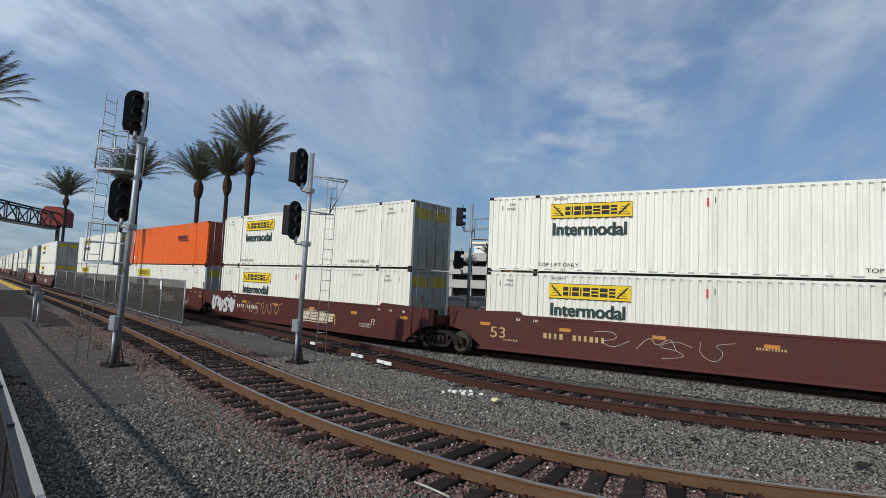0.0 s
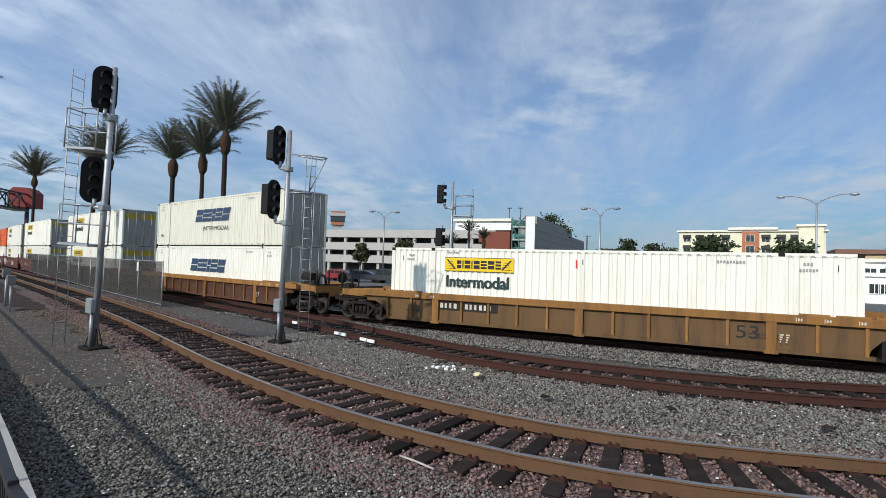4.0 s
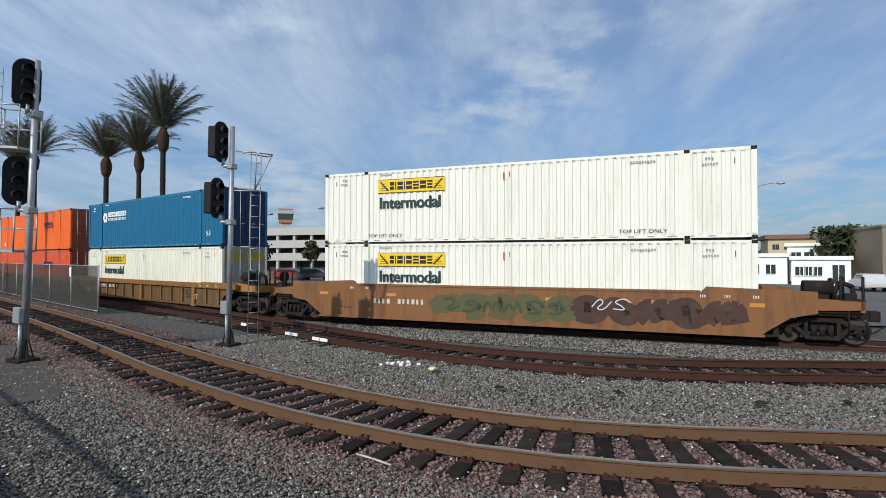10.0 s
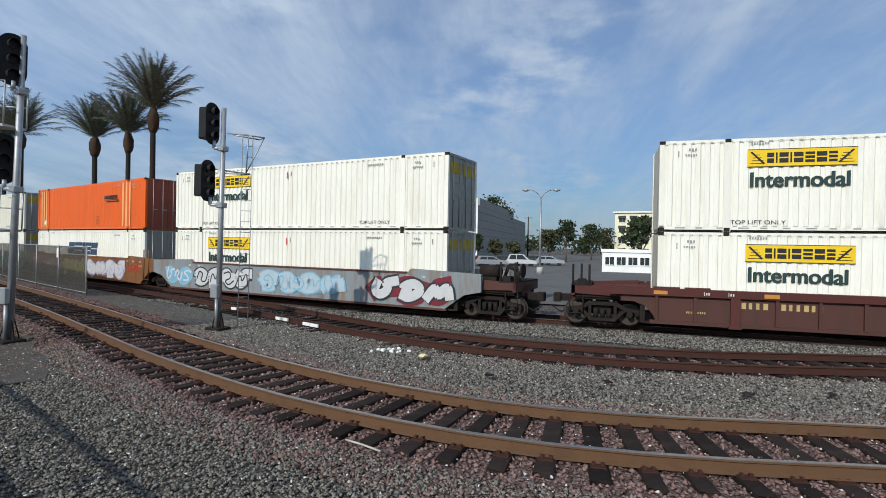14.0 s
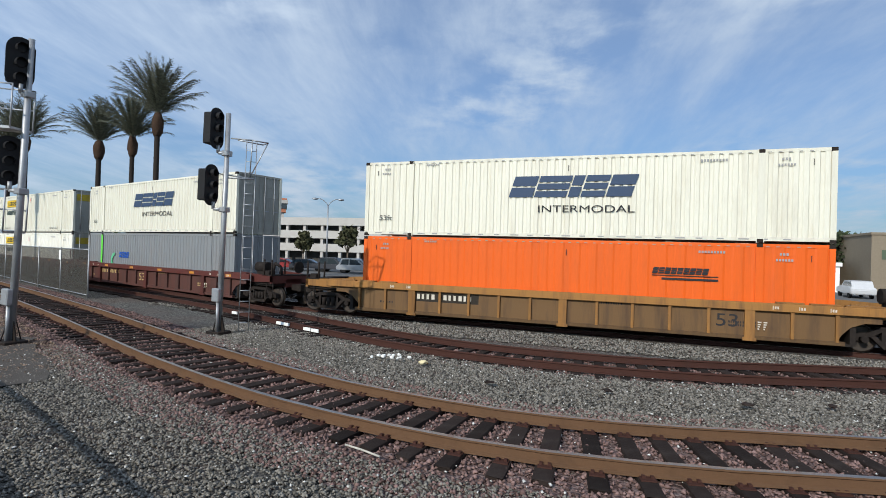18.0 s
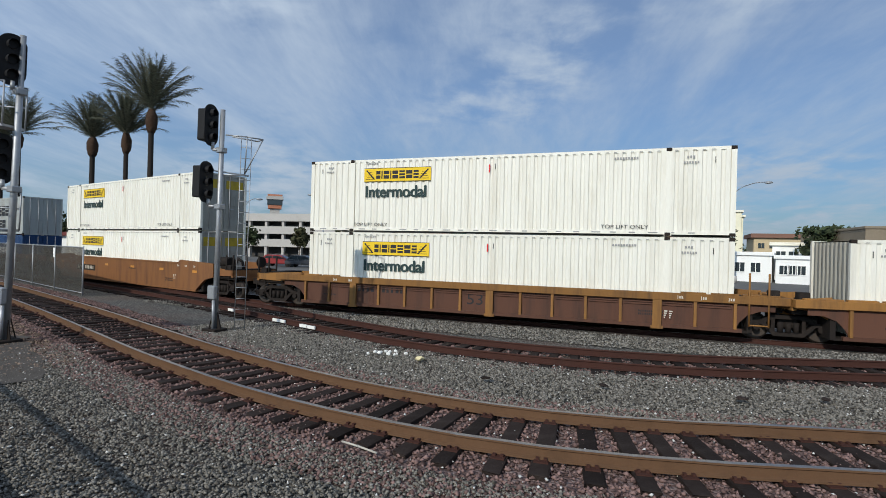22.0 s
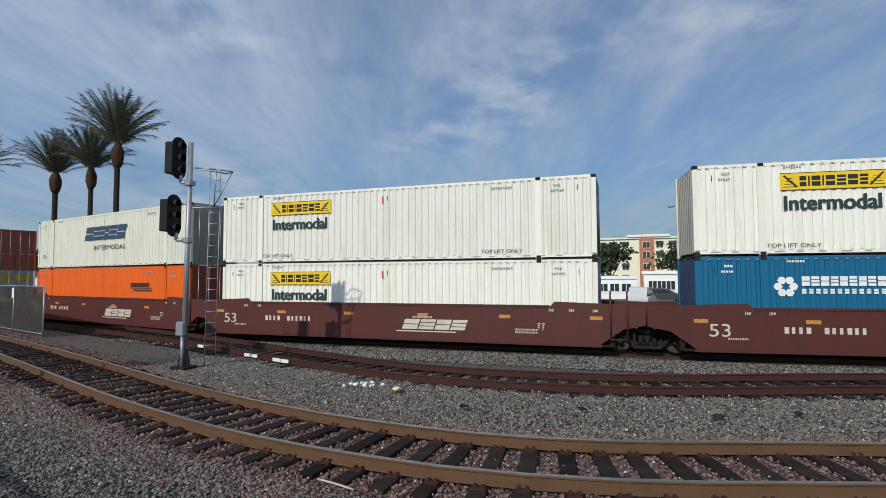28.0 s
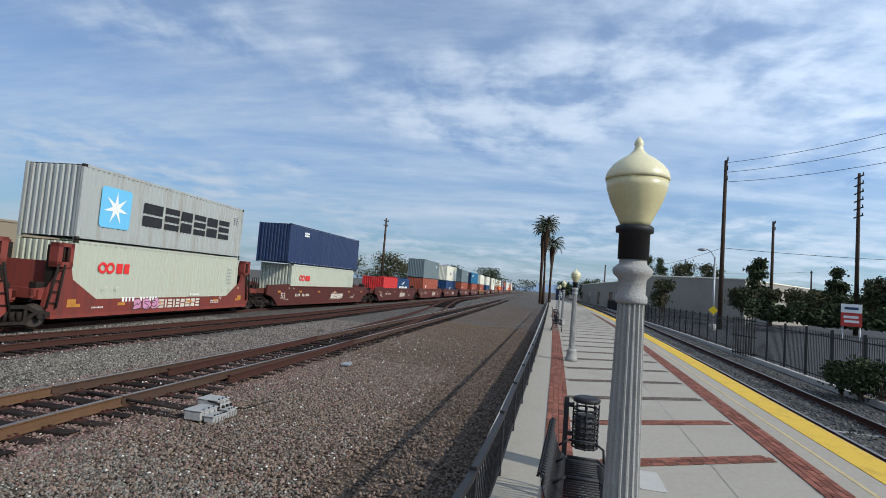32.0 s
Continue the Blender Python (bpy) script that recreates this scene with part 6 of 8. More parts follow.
signal_mast((-12.65, 11.75, -0.06), 6.65, [(-0.22, -0.22, 6.15, 8), (-0.3, -0.26, 4.45, 8)], (0.5, 0.48, 5.9), [], 1.0, "grey steel signal mast with two black oval heads and a ladder", (0.5, 0.53))
bm = bmnew()
top_ring = [(0.1, 0.05, 5.9), (0.75, 0.25, 5.85), (0.95, 0.7, 5.85), (0.55, 0.9, 5.85), (0.1, 0.3, 5.9)]
bent(bm, top_ring, 0.022, 6)
bent(bm, [(0.75, 0.25, 5.85), (0.55, 0.4, 4.75), (0.95, 0.7, 5.85)], 0.018, 6)
bent(bm, [(0.0, 0, 4.7), (0.62, 0.5, 4.72)], 0.025, 6)
bent(bm, [(-0.5, -0.2, 4.85), (0.62, 0.5, 4.72)], 0.022, 6)
part("cage", bm, STEEL, bpy.data.objects["signal_mast"])
signal_mast((-15.18, 7.57, 0.0), 7.55, [(-0.02, -0.2, 6.9, -12), (-0.25, -0.2, 4.5, -12)], (-0.95, -0.42, 7.4), [5.3, 2.75], 3.4, "grey steel signal mast with two railed decks and a ladder")
signal_mast((-13.3, 23.6, -0.22), 7.0, [(-0.55, 0.0, 6.35, 30), (-0.55, 0.0, 4.1, 30)], (1.0, 0.3, 6.6), [5.2], 0.5, "grey signal mast with two black heads behind the train")


# ---------- chain-link fence between the tracks ----------
def wire_mesh_material():
    m = bpy.data.materials.new("chain_link")
    m.use_nodes = True
    n, l = m.node_tree.nodes, m.node_tree.links
    b = n["Principled BSDF"]
    b.inputs["Base Color"].default_value, b.inputs["Roughness"].default_value = (0.03, 0.027, 0.02, 1), 0.9
    tc = n.new("ShaderNodeTexCoord")
    ns = n.new("ShaderNodeTexNoise")
    ns.inputs["Scale"].default_value = 90
    l.new(tc.outputs["Object"], ns.inputs["Vector"])
    rp = n.new("ShaderNodeValToRGB")
    rp.color_ramp.elements[0].position, rp.color_ramp.elements[1].position = 0.44, 0.56
    rp.color_ramp.elements[0].color, rp.color_ramp.elements[1].color = (0.7, 0.7, 0.7, 1), (0.97, 0.97, 0.97, 1)
    l.new(ns.outputs["Fac"], rp.inputs["Fac"])
    l.new(rp.outputs["Color"], b.inputs["Alpha"])
    return m


CHAIN = wire_mesh_material()
fence_pts = [(-25.8, 16.0), (-29.8, 17.05), (-33.8, 18.15), (-37.8, 19.3), (-42, 20.5), (-46.5, 21.8), (-51.5, 23.3), (-57, 24.9), (-63, 26.6), (-70, 28.6), (-79, 31.1), (-90, 34.2), (-104, 38.1), (-122, 43.1), (-145, 49.5)]
fence = thing("chain_link_fence", "grey-green chain-link fence between the tracks", "fence")
for i, (x, y) in enumerate(fence_pts):
    bm = bmnew()
    tube(bm, (x, y, -0.15), (x, y, 2.25), 0.035, seg=8)
    part("post", bm, STEEL, fence)
    if i:
        x0, y0 = fence_pts[i - 1]
        bm = bmnew()
        bm.faces.new([bm.verts.new(p) for p in ((x0, y0, 0.0), (x, y, 0.0), (x, y, 2.2), (x0, y0, 2.2))])
        part("wire_mesh", bm, CHAIN, fence)
        for z, r in ((2.2, 0.025), (0.02, 0.02)):
            bm = bmnew()
            tube(bm, (x0, y0, z), (x, y, z), r, seg=6)
            part("fence_rail", bm, STEEL, fence)
bm = bmnew()
box(bm, -0.15, 0.15, -0.01, 0.01, -0.25, 0.25)
part("small_sign", bm, INK_WHITE, fence, "small white notice plate", m=pose(-29.8, 17.0, 1.85, 0, 0, -15))


# ---------- palms and trees ----------
def frond(bm, rnd, origin, az, lift, length, droop, wide=0.42):
    """One feather leaf: an arching midrib with narrow hanging leaflets on both sides."""
    d = Vector((math.cos(az), math.sin(az), 0))
    side = Vector((-d.y, d.x, 0))
    pts, p, n = [origin.copy()], origin.copy(), 10
    for k in range(n):
        a = lift - droop * ((k + 0.5) / n) ** 1.25
        p = p + (d * math.cos(a) + Vector((0, 0, math.sin(a)))) * (length / n)
        pts.append(p.copy())
    for k, (a, b) in enumerate(zip(pts, pts[1:])):
        w = 0.04 * (1 - 0.08 * k)
        bm.faces.new([bm.verts.new(q) for q in (a - side * w, a + side * w, b + side * w * 0.85, b - side * w * 0.85)])
    for k in range(44):
        u = 0.14 + 0.86 * k / 44
        i = min(int(u * n), n - 1)
        p = pts[i].lerp(pts[i + 1], u * n - i)
        t = (pts[i + 1] - pts[i]).normalized()
        up = side.cross(t)
        ll = wide * (0.55 + 0.75 * math.sin(math.pi * min(0.9, 0.15 + 0.75 * u))) * rnd.uniform(0.8, 1.15)
        for sg in (-1, 1):
            tip = p + side * sg * ll * 0.5 + t * ll * 0.75 + up * ll * rnd.uniform(-0.1, 0.35) + Vector((0, 0, -0.2 * ll))
            bm.faces.new([bm.verts.new(q) for q in (p - t * 0.035, p + t * 0.035, tip)])


def date_palm(x, y, z_head, trunk_r=0.3, fronds=80, size=2.9, seed=1, label="tall date palm with a dark trunk and grey-green fronds", lean=0.0):
    rnd = random.Random(seed)
    ob = thing("palm_tree", label, "palm tree", "row of palms beside the tracks", m=pose(x, y, -0.25, 0, lean, rnd.uniform(0, 360)))
    bm = bmnew()
    prof = []
    k = 0
    z = 0.0
    while z < z_head - 1.1:
        r = trunk_r * (1.15 if z < 0.4 else 1.0) * (1 - 0.12 * z / z_head)
        prof += [(r, z), (r * 1.06, z + 0.1)]
        z += 0.22
    lathe(bm, prof + [(trunk_r * 0.8, z)], 12)
    part("trunk", bm, PALM_BARK, ob)
    bm = bmnew()
    lathe(bm, [(trunk_r * 0.9, z_head - 1.75), (trunk_r * 1.5, z_head - 1.5), (trunk_r * 1.95, z_head - 1.1), (trunk_r * 1.85, z_head - 0.5), (trunk_r * 1.1, z_head + 0.1)], 14)
    for v in bm.verts:
        v.co += Vector((rnd.uniform(-1, 1), rnd.uniform(-1, 1), rnd.uniform(-1, 1))) * 0.09
    part("leaf_boss", bm, PALM_HEAD, ob, "trimmed brown leaf boss")
    bm = bmnew()
    for k in range(fronds):
        u = k / fronds
        lift = radians(94 - 48 * u + rnd.uniform(-8, 8))
        frond(bm, rnd, Vector((0, 0, z_head - 0.15)), k * 2.399, lift, size * rnd.uniform(0.85, 1.15), radians(12 + 32 * u + rnd.uniform(-8, 24)), 0.135 * size)
    part("crown", bm, LEAF_PALM, ob)
    return ob


for i, (az, d, z, sz) in enumerate(((53.1, 47, 13.6, 3.3), (55.1, 56, 13.1, 3.3), (57.7, 64, 13.6, 3.4), (62.9, 82, 16.0, 4.0), (64.0, 90, 16.0, 3.8), (68.3, 120, 16.6, 4.4), (75.3, 48, 14.2, 3.4))):
    p = polar(az, d)
    date_palm(p.x, p.y, z - 0.6, 0.21 if d < 60 else 0.25, 74, sz * 1.26, 10 + i)
for i, (az, d, z) in enumerate(((27.4, 90, 8.3), (25.8, 92, 7.2), (29.3, 96, 6.5))):
    p = polar(az, d)
    date_palm(p.x, p.y, z, 0.16, 40, 2.0, 30 + i, "short feather palm with drooping brown-green fronds beside the parking structure")


def fan_palm(x, y, h, seed):
    rnd = random.Random(seed)
    ob = thing("fan_palm", "slender fan palm with a shaggy brown trunk", "palm tree", "fan palms at the end of the platform", m=pose(x, y, 0, 0, 0, rnd.uniform(0, 360)))
    bm = bmnew()
    lathe(bm, [(0.26, 0), (0.22, h * 0.3), (0.22, h * 0.62), (0.5, h * 0.78), (0.55, h * 0.9), (0.3, h * 0.97), (0.15, h)], 10)
    for v in bm.verts:
        v.co += Vector((rnd.uniform(-1, 1), rnd.uniform(-1, 1), 0)) * 0.12
    part("trunk", bm, PALM_HEAD, ob)
    bm = bmnew()
    for k in range(34):
        u = k / 34
        frond(bm, rnd, Vector((0, 0, h)), k * 2.4, radians(75 - 95 * u), 2.6 * rnd.uniform(0.85, 1.1), radians(60), 0.75)
    part("crown", bm, LEAF_PALM, ob)


for i, (az, d, h) in enumerate(((-77.9, 110, 15.3), (-78.9, 112, 12.5), (-78.2, 104, 15.6))):
    p = polar(az, d)
    fan_palm(p.x, p.y, h, 40 + i)


def leafy_tree(x, y, height, radius, seed, label, leaf=None, base=-0.2, stem=0.35, tall=1.0, count=900, size=0.32):
    """Tapered trunk, forking limbs and a crown of loose leaf clumps with gaps."""
    rnd = random.Random(seed)
    ob = thing("tree", label, "tree", "trees round the rail yard", m=pose(x, y, base))
    bm = bmnew()
    t = max(0.1, height * 0.022)
    tube(bm, (0, 0, 0), (0, 0, height * stem), t, t * 0.7, 9)
    cl = []
    for k in range(7):
        a = k * 2.4 + rnd.random()
        end = Vector((math.cos(a) * radius * rnd.uniform(0.35, 0.7), math.sin(a) * radius * rnd.uniform(0.35, 0.7), height * rnd.uniform(0.5, 0.85)))
        tube(bm, (0, 0, height * stem * 0.9), end, t * 0.5, t * 0.16, 6)
        cl.append(end)
    tube(bm, (0, 0, height * stem * 0.9), (0, 0, height * 0.85), t * 0.6, t * 0.15, 6)
    part("trunk", bm, BARK, ob)
    for k in range(12):
        a, rr = rnd.uniform(0, math.tau), radius * math.sqrt(rnd.random()) * 0.8
        zz = height * (stem + (1 - stem) * rnd.uniform(0.25, 0.92))
        f = 1 - 0.55 * tall * max(0, (zz / height - 0.6) / 0.4)
        cl.append(Vector((math.cos(a) * rr * f, math.sin(a) * rr * f, zz)))
    verts, faces = [], []
    for k in range(count):
        c = rnd.choice(cl)
        q = Vector((rnd.gauss(0, 1), rnd.gauss(0, 1), rnd.gauss(0, 0.75)))
        p = c + q * radius * 0.24
        if p.z < height * stem * 0.8 or p.z > height:
            continue
        u = Vector((rnd.gauss(0, 1), rnd.gauss(0, 1), rnd.gauss(0, 1))).normalized()
        v = u.orthogonal().normalized()
        s = size * rnd.uniform(0.5, 1.3)
        b = len(verts)
        verts += [p - u * s, p + v * s * 0.55, p + u * s, p - v * s * 0.55]
        faces.append((b, b + 1, b + 2, b + 3))
    me = bpy.data.meshes.new("crown")
    me.from_pydata(verts, [], faces)
    me.materials.append(leaf or LEAF)
    part("crown", me, None, ob)
    return ob


G = "leafy dark green street tree"
for i, (az, d, h, r, kind) in enumerate(((3.4, 76, 7.2, 2.9, 0), (-3.3, 76, 7.0, 2.9, 0), (18.3, 140, 16.4, 4.8, 0), (20.6, 90, 4.9, 1.3, 0), (10.9, 110, 8.8, 2.2, 0), (8.3, 130, 8.6, 2.6, 0), (6.9, 140, 8.2, 2.4, 1),
                                         (12.6, 140, 7.5, 3.5, 1), (-12.1, 72, 6.3, 2.6, 0), (-13.6, 80, 6.8, 2.8, 0), (-10.5, 90, 4.6, 2.4, 0), (39.1, 90, 5.6, 1.2, 1), (34.5, 80, 7.0, 1.5, 1), (18.4, 92, 4.0, 1.2, 1), (16.4, 100, 3.8, 1.3, 1),
                                         (46.3, 100, 11.6, 1.7, 0), (44.2, 100, 6.0, 2.0, 0), (49.6, 105, 6.0, 3, 0), (52.0, 110, 6.4, 3.2, 0), (59.5, 140, 9, 5, 0), (62, 160, 9, 5, 1))):
    p = polar(az, d)
    leafy_tree(p.x, p.y, h, r, 100 + i, G if kind == 0 else "olive-green tree with an open crown", LEAF if kind == 0 else LEAF_DRY, count=1100 if r > 3.4 else 800, size=0.3 + 0.02 * r)
for i, (az, d, h, r, kind, tall) in enumerate(((-98.2, 76, 7.6, 1.35, 0, 1.8), (-97.0, 74, 3.8, 1.3, 1, 0.3), (-99.1, 72, 3.6, 1.2, 1, 0.3), (-104.2, 70, 6.3, 1.0, 0, 1.6), (-101.6, 95, 4.6, 2.0, 1, 0.5), (-106.7, 74, 5.6, 1.1, 1, 0.8),
                                               (-107.8, 74, 5.0, 1.3, 0, 0.6), (-91.9, 135, 12.8, 3.0, 1, 0.8), (-94.1, 140, 12.4, 3.0, 1, 0.8), (-88.6, 125, 13.6, 1.6, 0, 2.0), (-89.7, 125, 12.6, 1.5, 0, 2.0), (-103.0, 92, 4.4, 2.0, 1, 0.2), (-90.1, 82, 5.6, 1.5, 1, 0.4),
                                               (-61.6, 150, 10.5, 5.5, 1, 0.4), (-64, 170, 9.5, 5.5, 0, 0.4), (-57.0, 140, 8.5, 5, 1, 0.4), (-68, 200, 10, 6, 0, 0.4), (-72, 230, 11, 6, 0, 0.4), (-80.5, 170, 6, 3, 0, 0.4), (-83, 180, 8, 4, 0, 0.4))):
    p = polar(az, d)
    leafy_tree(p.x, p.y, h, r, 140 + i, G if kind == 0 else "olive-green tree with an open crown", LEAF if kind == 0 else LEAF_DRY, tall=tall, count=2600, size=0.14 + 0.035 * r, base=1.3 if az < -96 else 0.0, stem=0.12)


def clump_row(name, spots, seed, label, leaf=1.0):
    """A far belt of foliage as one object."""
    rnd = random.Random(seed)
    verts, faces = [], []
    for p, h, r in spots:
        for k in range(260):
            q = p + Vector((rnd.gauss(0, r * 0.5), rnd.gauss(0, r * 0.5), h * (0.15 + 0.85 * rnd.random() ** 0.8)))
            u = Vector((rnd.gauss(0, 1), rnd.gauss(0, 1), rnd.gauss(0, 1))).normalized()
            v = u.orthogonal().normalized()
            s = leaf * rnd.uniform(0.4, 1.1) * min(1, 0.25 + r / 5)
            b = len(verts)
            verts += [q - u * s, q + v * s * 0.6, q + u * s, q - v * s * 0.6]
            faces.append((b, b + 1, b + 2, b + 3))
    me = bpy.data.meshes.new(name)
    me.from_pydata(verts, [], faces)
    me.materials.append(LEAF)
    tagged(new(name, me), label, "trees", kind="stuff")


rb = random.Random(5)
clump_row("far_trees", [(polar(az + rb.uniform(-0.8, 0.8), rb.uniform(210, 260), -0.2), rb.uniform(5, 9), 5) for az in range(-34, 64, 2)], 8, "far belt of dark green trees behind the lots")
clump_row("far_trees", [(polar(az + rb.uniform(-0.8, 0.8), rb.uniform(150, 190), 1.5), rb.uniform(4.5, 7.5), 4) for az in range(-130, -96, 1)], 9, "far belt of trees behind the street")
clump_row("hedge", [(polar(-97.6 - 0.55 * k + rb.uniform(-0.2, 0.2), rb.uniform(64, 70), 1.0), rb.choice((0.8, 1.3, 1.9, 2.5)), 0.9) for k in range(30)], 19, "low broken hedge and scrub behind the street lot", 0.6)
clump_row("far_trees", [(polar(az + rb.uniform(-0.5, 0.5), rb.uniform(400, 460), 0), rb.uniform(7, 11), 8) for az in range(-76, -58, 1)], 10, "far belt of trees along the railway")


# ---------- buildings ----------
def on_face(a, b, h0=0.0):
    """A frame on the wall from plan point a to b, seen from the camera's side: x along the wall, z up, -y outwards."""
    d = (b - a).normalized()
    return Matrix.Translation((a.x, a.y, h0)) @ Matrix.Rotation(math.atan2(d.y, d.x), 4, "Z"), (b - a).length


def window(parent, x, z, w, h, frame_mat, glass=None, awning=None):
    bm = bmnew()
    for p in ((x - 0.07, x, z - 0.07, z + h + 0.07), (x + w, x + w + 0.07, z - 0.07, z + h + 0.07), (x, x + w, z - 0.07, z), (x, x + w, z + h, z + h + 0.07), (x + w / 2 - 0.03, x + w / 2 + 0.03, z, z + h)):
        box(bm, p[0], p[1], -0.09, 0.02, p[2], p[3])
    fr = part("window_frame", bm, frame_mat, parent)
    bm = bmnew()
    box(bm, x, x + w, -0.03, 0.01, z, z + h)
    part("pane", bm, glass or DARKGLASS, fr)
    if awning:
        bm = bmnew()
        prism(bm, [(-0.02, z + h + 0.15), (-0.7, z + h - 0.45), (-0.7, z + h - 0.55), (-0.02, z + h - 0.5)], "x", x - 0.15, x + w + 0.15)
        part("awning", bm, awning, fr)
    return fr


def house(name, label, a, b, depth, height, wall_mat, roof_mat, rows, overhang=0.3, base=-0.2, frame_mat=None, awning=None, roof_h=0.4):
    """A block on the wall line a to b. rows: window rows of (z, w, h, [x fractions])."""
    m, length = on_face(a, b, base)
    ob = thing(name, label, "building", m=m)
    bm = bmnew()
    box(bm, 0, length, 0, depth, 0, height)
    part("wall", bm, wall_mat, ob)
    bm = bmnew()
    box(bm, -overhang, length + overhang, -overhang, depth + overhang, height, height + roof_h, 0.03)
    part("roof", bm, roof_mat, ob)
    for z, w, h, fr in rows:
        for f in fr:
            window(ob, f * length - w / 2, z, w, h, frame_mat or wall_mat, awning=awning)
    return ob


# hotel in cream stucco with a terracotta bay
hl, hr = polar(6.0, 141), polar(-5.9, 140)
hotel = house("hotel", "four-storey cream stucco hotel with a terracotta middle bay", hl, hr, 16, 11.9, CREAM, CREAM_TRIM,
              [(z, 1.5, 1.5, [0.06, 0.155, 0.25, 0.345, 0.62, 0.72, 0.81]) for z in (1.3, 4.2, 7.1, 9.6)], 0.5, frame_mat=CREAM_TRIM, awning=mat("dark_awning", (0.05, 0.05, 0.05), 0.8))
L = (hr - hl).length
bm = bmnew()
box(bm, L * 0.46, L * 0.575, -0.6, 1, 0, 12.0)
bay = part("bay", bm, TERRA, hotel, "terracotta stucco bay")
for z in (1.3, 4.2, 7.1, 9.6):
    window(hotel, L * 0.515 - 0.8, z, 1.6, 1.5, CREAM_TRIM).matrix_basis = pose(0, -0.62, 0)
bm = bmnew()
box(bm, L * 0.36, L * 0.7, -0.9, 10, 12.3, 12.9, 0.05)
part("cornice", bm, CREAM_TRIM, hotel)
bm = bmnew()
box(bm, L * 0.83, L * 0.985, -1.2, 8, 0, 12.9)
part("stair_tower", bm, CREAM, hotel)
bm = bmnew()
box(bm, L * 0.815, L * 1.0, -1.6, 8.4, 12.9, 13.4, 0.05)
part("tower_cornice", bm, CREAM_TRIM, hotel)
# low white buildings along the street
house("white_building", "low white stucco building with a flat roof and dark windows", polar(7.2, 66), polar(0.9, 66), 9, 2.35, WHITEWALL, WHITEWALL, [(0.9, 1.0, 0.9, [0.12, 0.3, 0.48, 0.66, 0.84])], 0.15)
house("white_building", "low white stucco building with a row of dark windows", polar(0.2, 68), polar(-8.3, 67), 9, 2.9, WHITEWALL, WHITEWALL, [(1.1, 0.9, 1.0, [0.1, 0.2, 0.3, 0.45, 0.6, 0.7, 0.85])], 0.2)
house("white_building", "white two-storey house with a low wing and dark windows", polar(-8.6, 66), polar(-12.9, 66), 8, 2.6, WHITEWALL, WHITEWALL, [(1.0, 0.8, 0.9, [0.15, 0.3, 0.45]), (0.2, 1.0, 1.9, [0.8])], 0.2)
house("white_building", "white upper storey set back behind the low wing", polar(-8.3, 76), polar(-11.6, 76), 8, 4.2, WHITEWALL, CREAM_TRIM, [(2.6, 1.0, 0.9, [0.2, 0.5, 0.8])], 0.3)
house("apartment_building", "tan apartment building with a brown hipped roof far off", polar(-6.8, 175), polar(-12.8, 178), 18, 8.2, mat("beige_stucco", (0.5, 0.4, 0.25), 0.85, dirt=0.2), ROOFTILE, [(z, 1.6, 1.5, [0.1, 0.25, 0.4, 0.55, 0.7, 0.85]) for z in (2.0, 5.2)], 0.8, roof_h=1.2)
house("tan_building", "windowless tan stucco building with a flat roof", polar(-15.0, 64), polar(-31, 74), 20, 5.7, TANWALL, TANWALL, [], 0.1, roof_h=0.25)
bm = bmnew()
box(bm, 0.8, 2.6, -0.06, -0.02, 3.4, 4.3)
part("wall_sign", bm, mat("dull_green_sign", (0.08, 0.11, 0.07), 0.6), bpy.data.objects["tan_building"], "dull green wall sign")

# a control tower far behind the parking structure
p = polar(41.65, 180)
tower = thing("control_tower", "far pale tower with a flared cab and red-brown bands", "tower", m=pose(p.x, p.y, -0.2, 0, 0, 41.65))
bm = bmnew()
box(bm, -1.5, 1.5, -1.5, 1.5, 0, 14.3)
part("shaft", bm, CONCRETE, tower)
for name, z0, z1, w, m in (("lower_band", 14.3, 15.5, 2.1, TERRA), ("window_band", 15.5, 17.2, 2.35, DARKGLASS), ("upper_band", 17.2, 18.3, 2.6, CONCRETE), ("roof", 18.3, 18.9, 2.3, TERRA)):
    bm = bmnew()
    box(bm, -w, w, -w, w, z0, z1, 0.05)
    part(name, bm, m, tower)

# parking structure: open decks with pale parapets, a brick corner and an open stair tower
pa, pb = polar(50, 132), polar(22.9, 100)
m, PL = on_face(pa, pb, -0.2)
garage = thing("parking_structure", "pale concrete parking structure with open dark decks and a brick corner", "building", m=m)
# one dark solid gives the decks their inner shade
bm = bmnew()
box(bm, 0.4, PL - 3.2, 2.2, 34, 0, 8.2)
part("inner_wall", bm, SHADEIN, garage, "dark block with the open decks' inner shade painted in")
for z in (3.9, 6.6, 9.3):
    bm = bmnew()
    box(bm, 0, PL - 3.2, 0.1, 35, z - 1.5, z - 1.2)
    part("deck_slab", bm, CONCRETE, garage)
    bm = bmnew()
    box(bm, 0, PL - 3.0, -0.15, 0.1, z - 1.62, z)
    part("parapet", bm, CONCRETE, garage)
n = 14
for i in range(n):
    bm = bmnew()
    x = 0.3 + i * (PL - 4) / n
    box(bm, x - 0.3, x + 0.3, 0.12, 0.8, 0, 9.0)
    part("column", bm, CONCRETE, garage)
bm = bmnew()
box(bm, PL - 11.5, PL - 0.1, 0.3, 12, 9.3, 11.0)
part("upper_storey", bm, WHITEWALL, garage)
bm = bmnew()
box(bm, PL - 11.9, PL, -0.2, 12.4, 11.0, 11.5)
part("roof", bm, CREAM_TRIM, garage)
bm = bmnew()
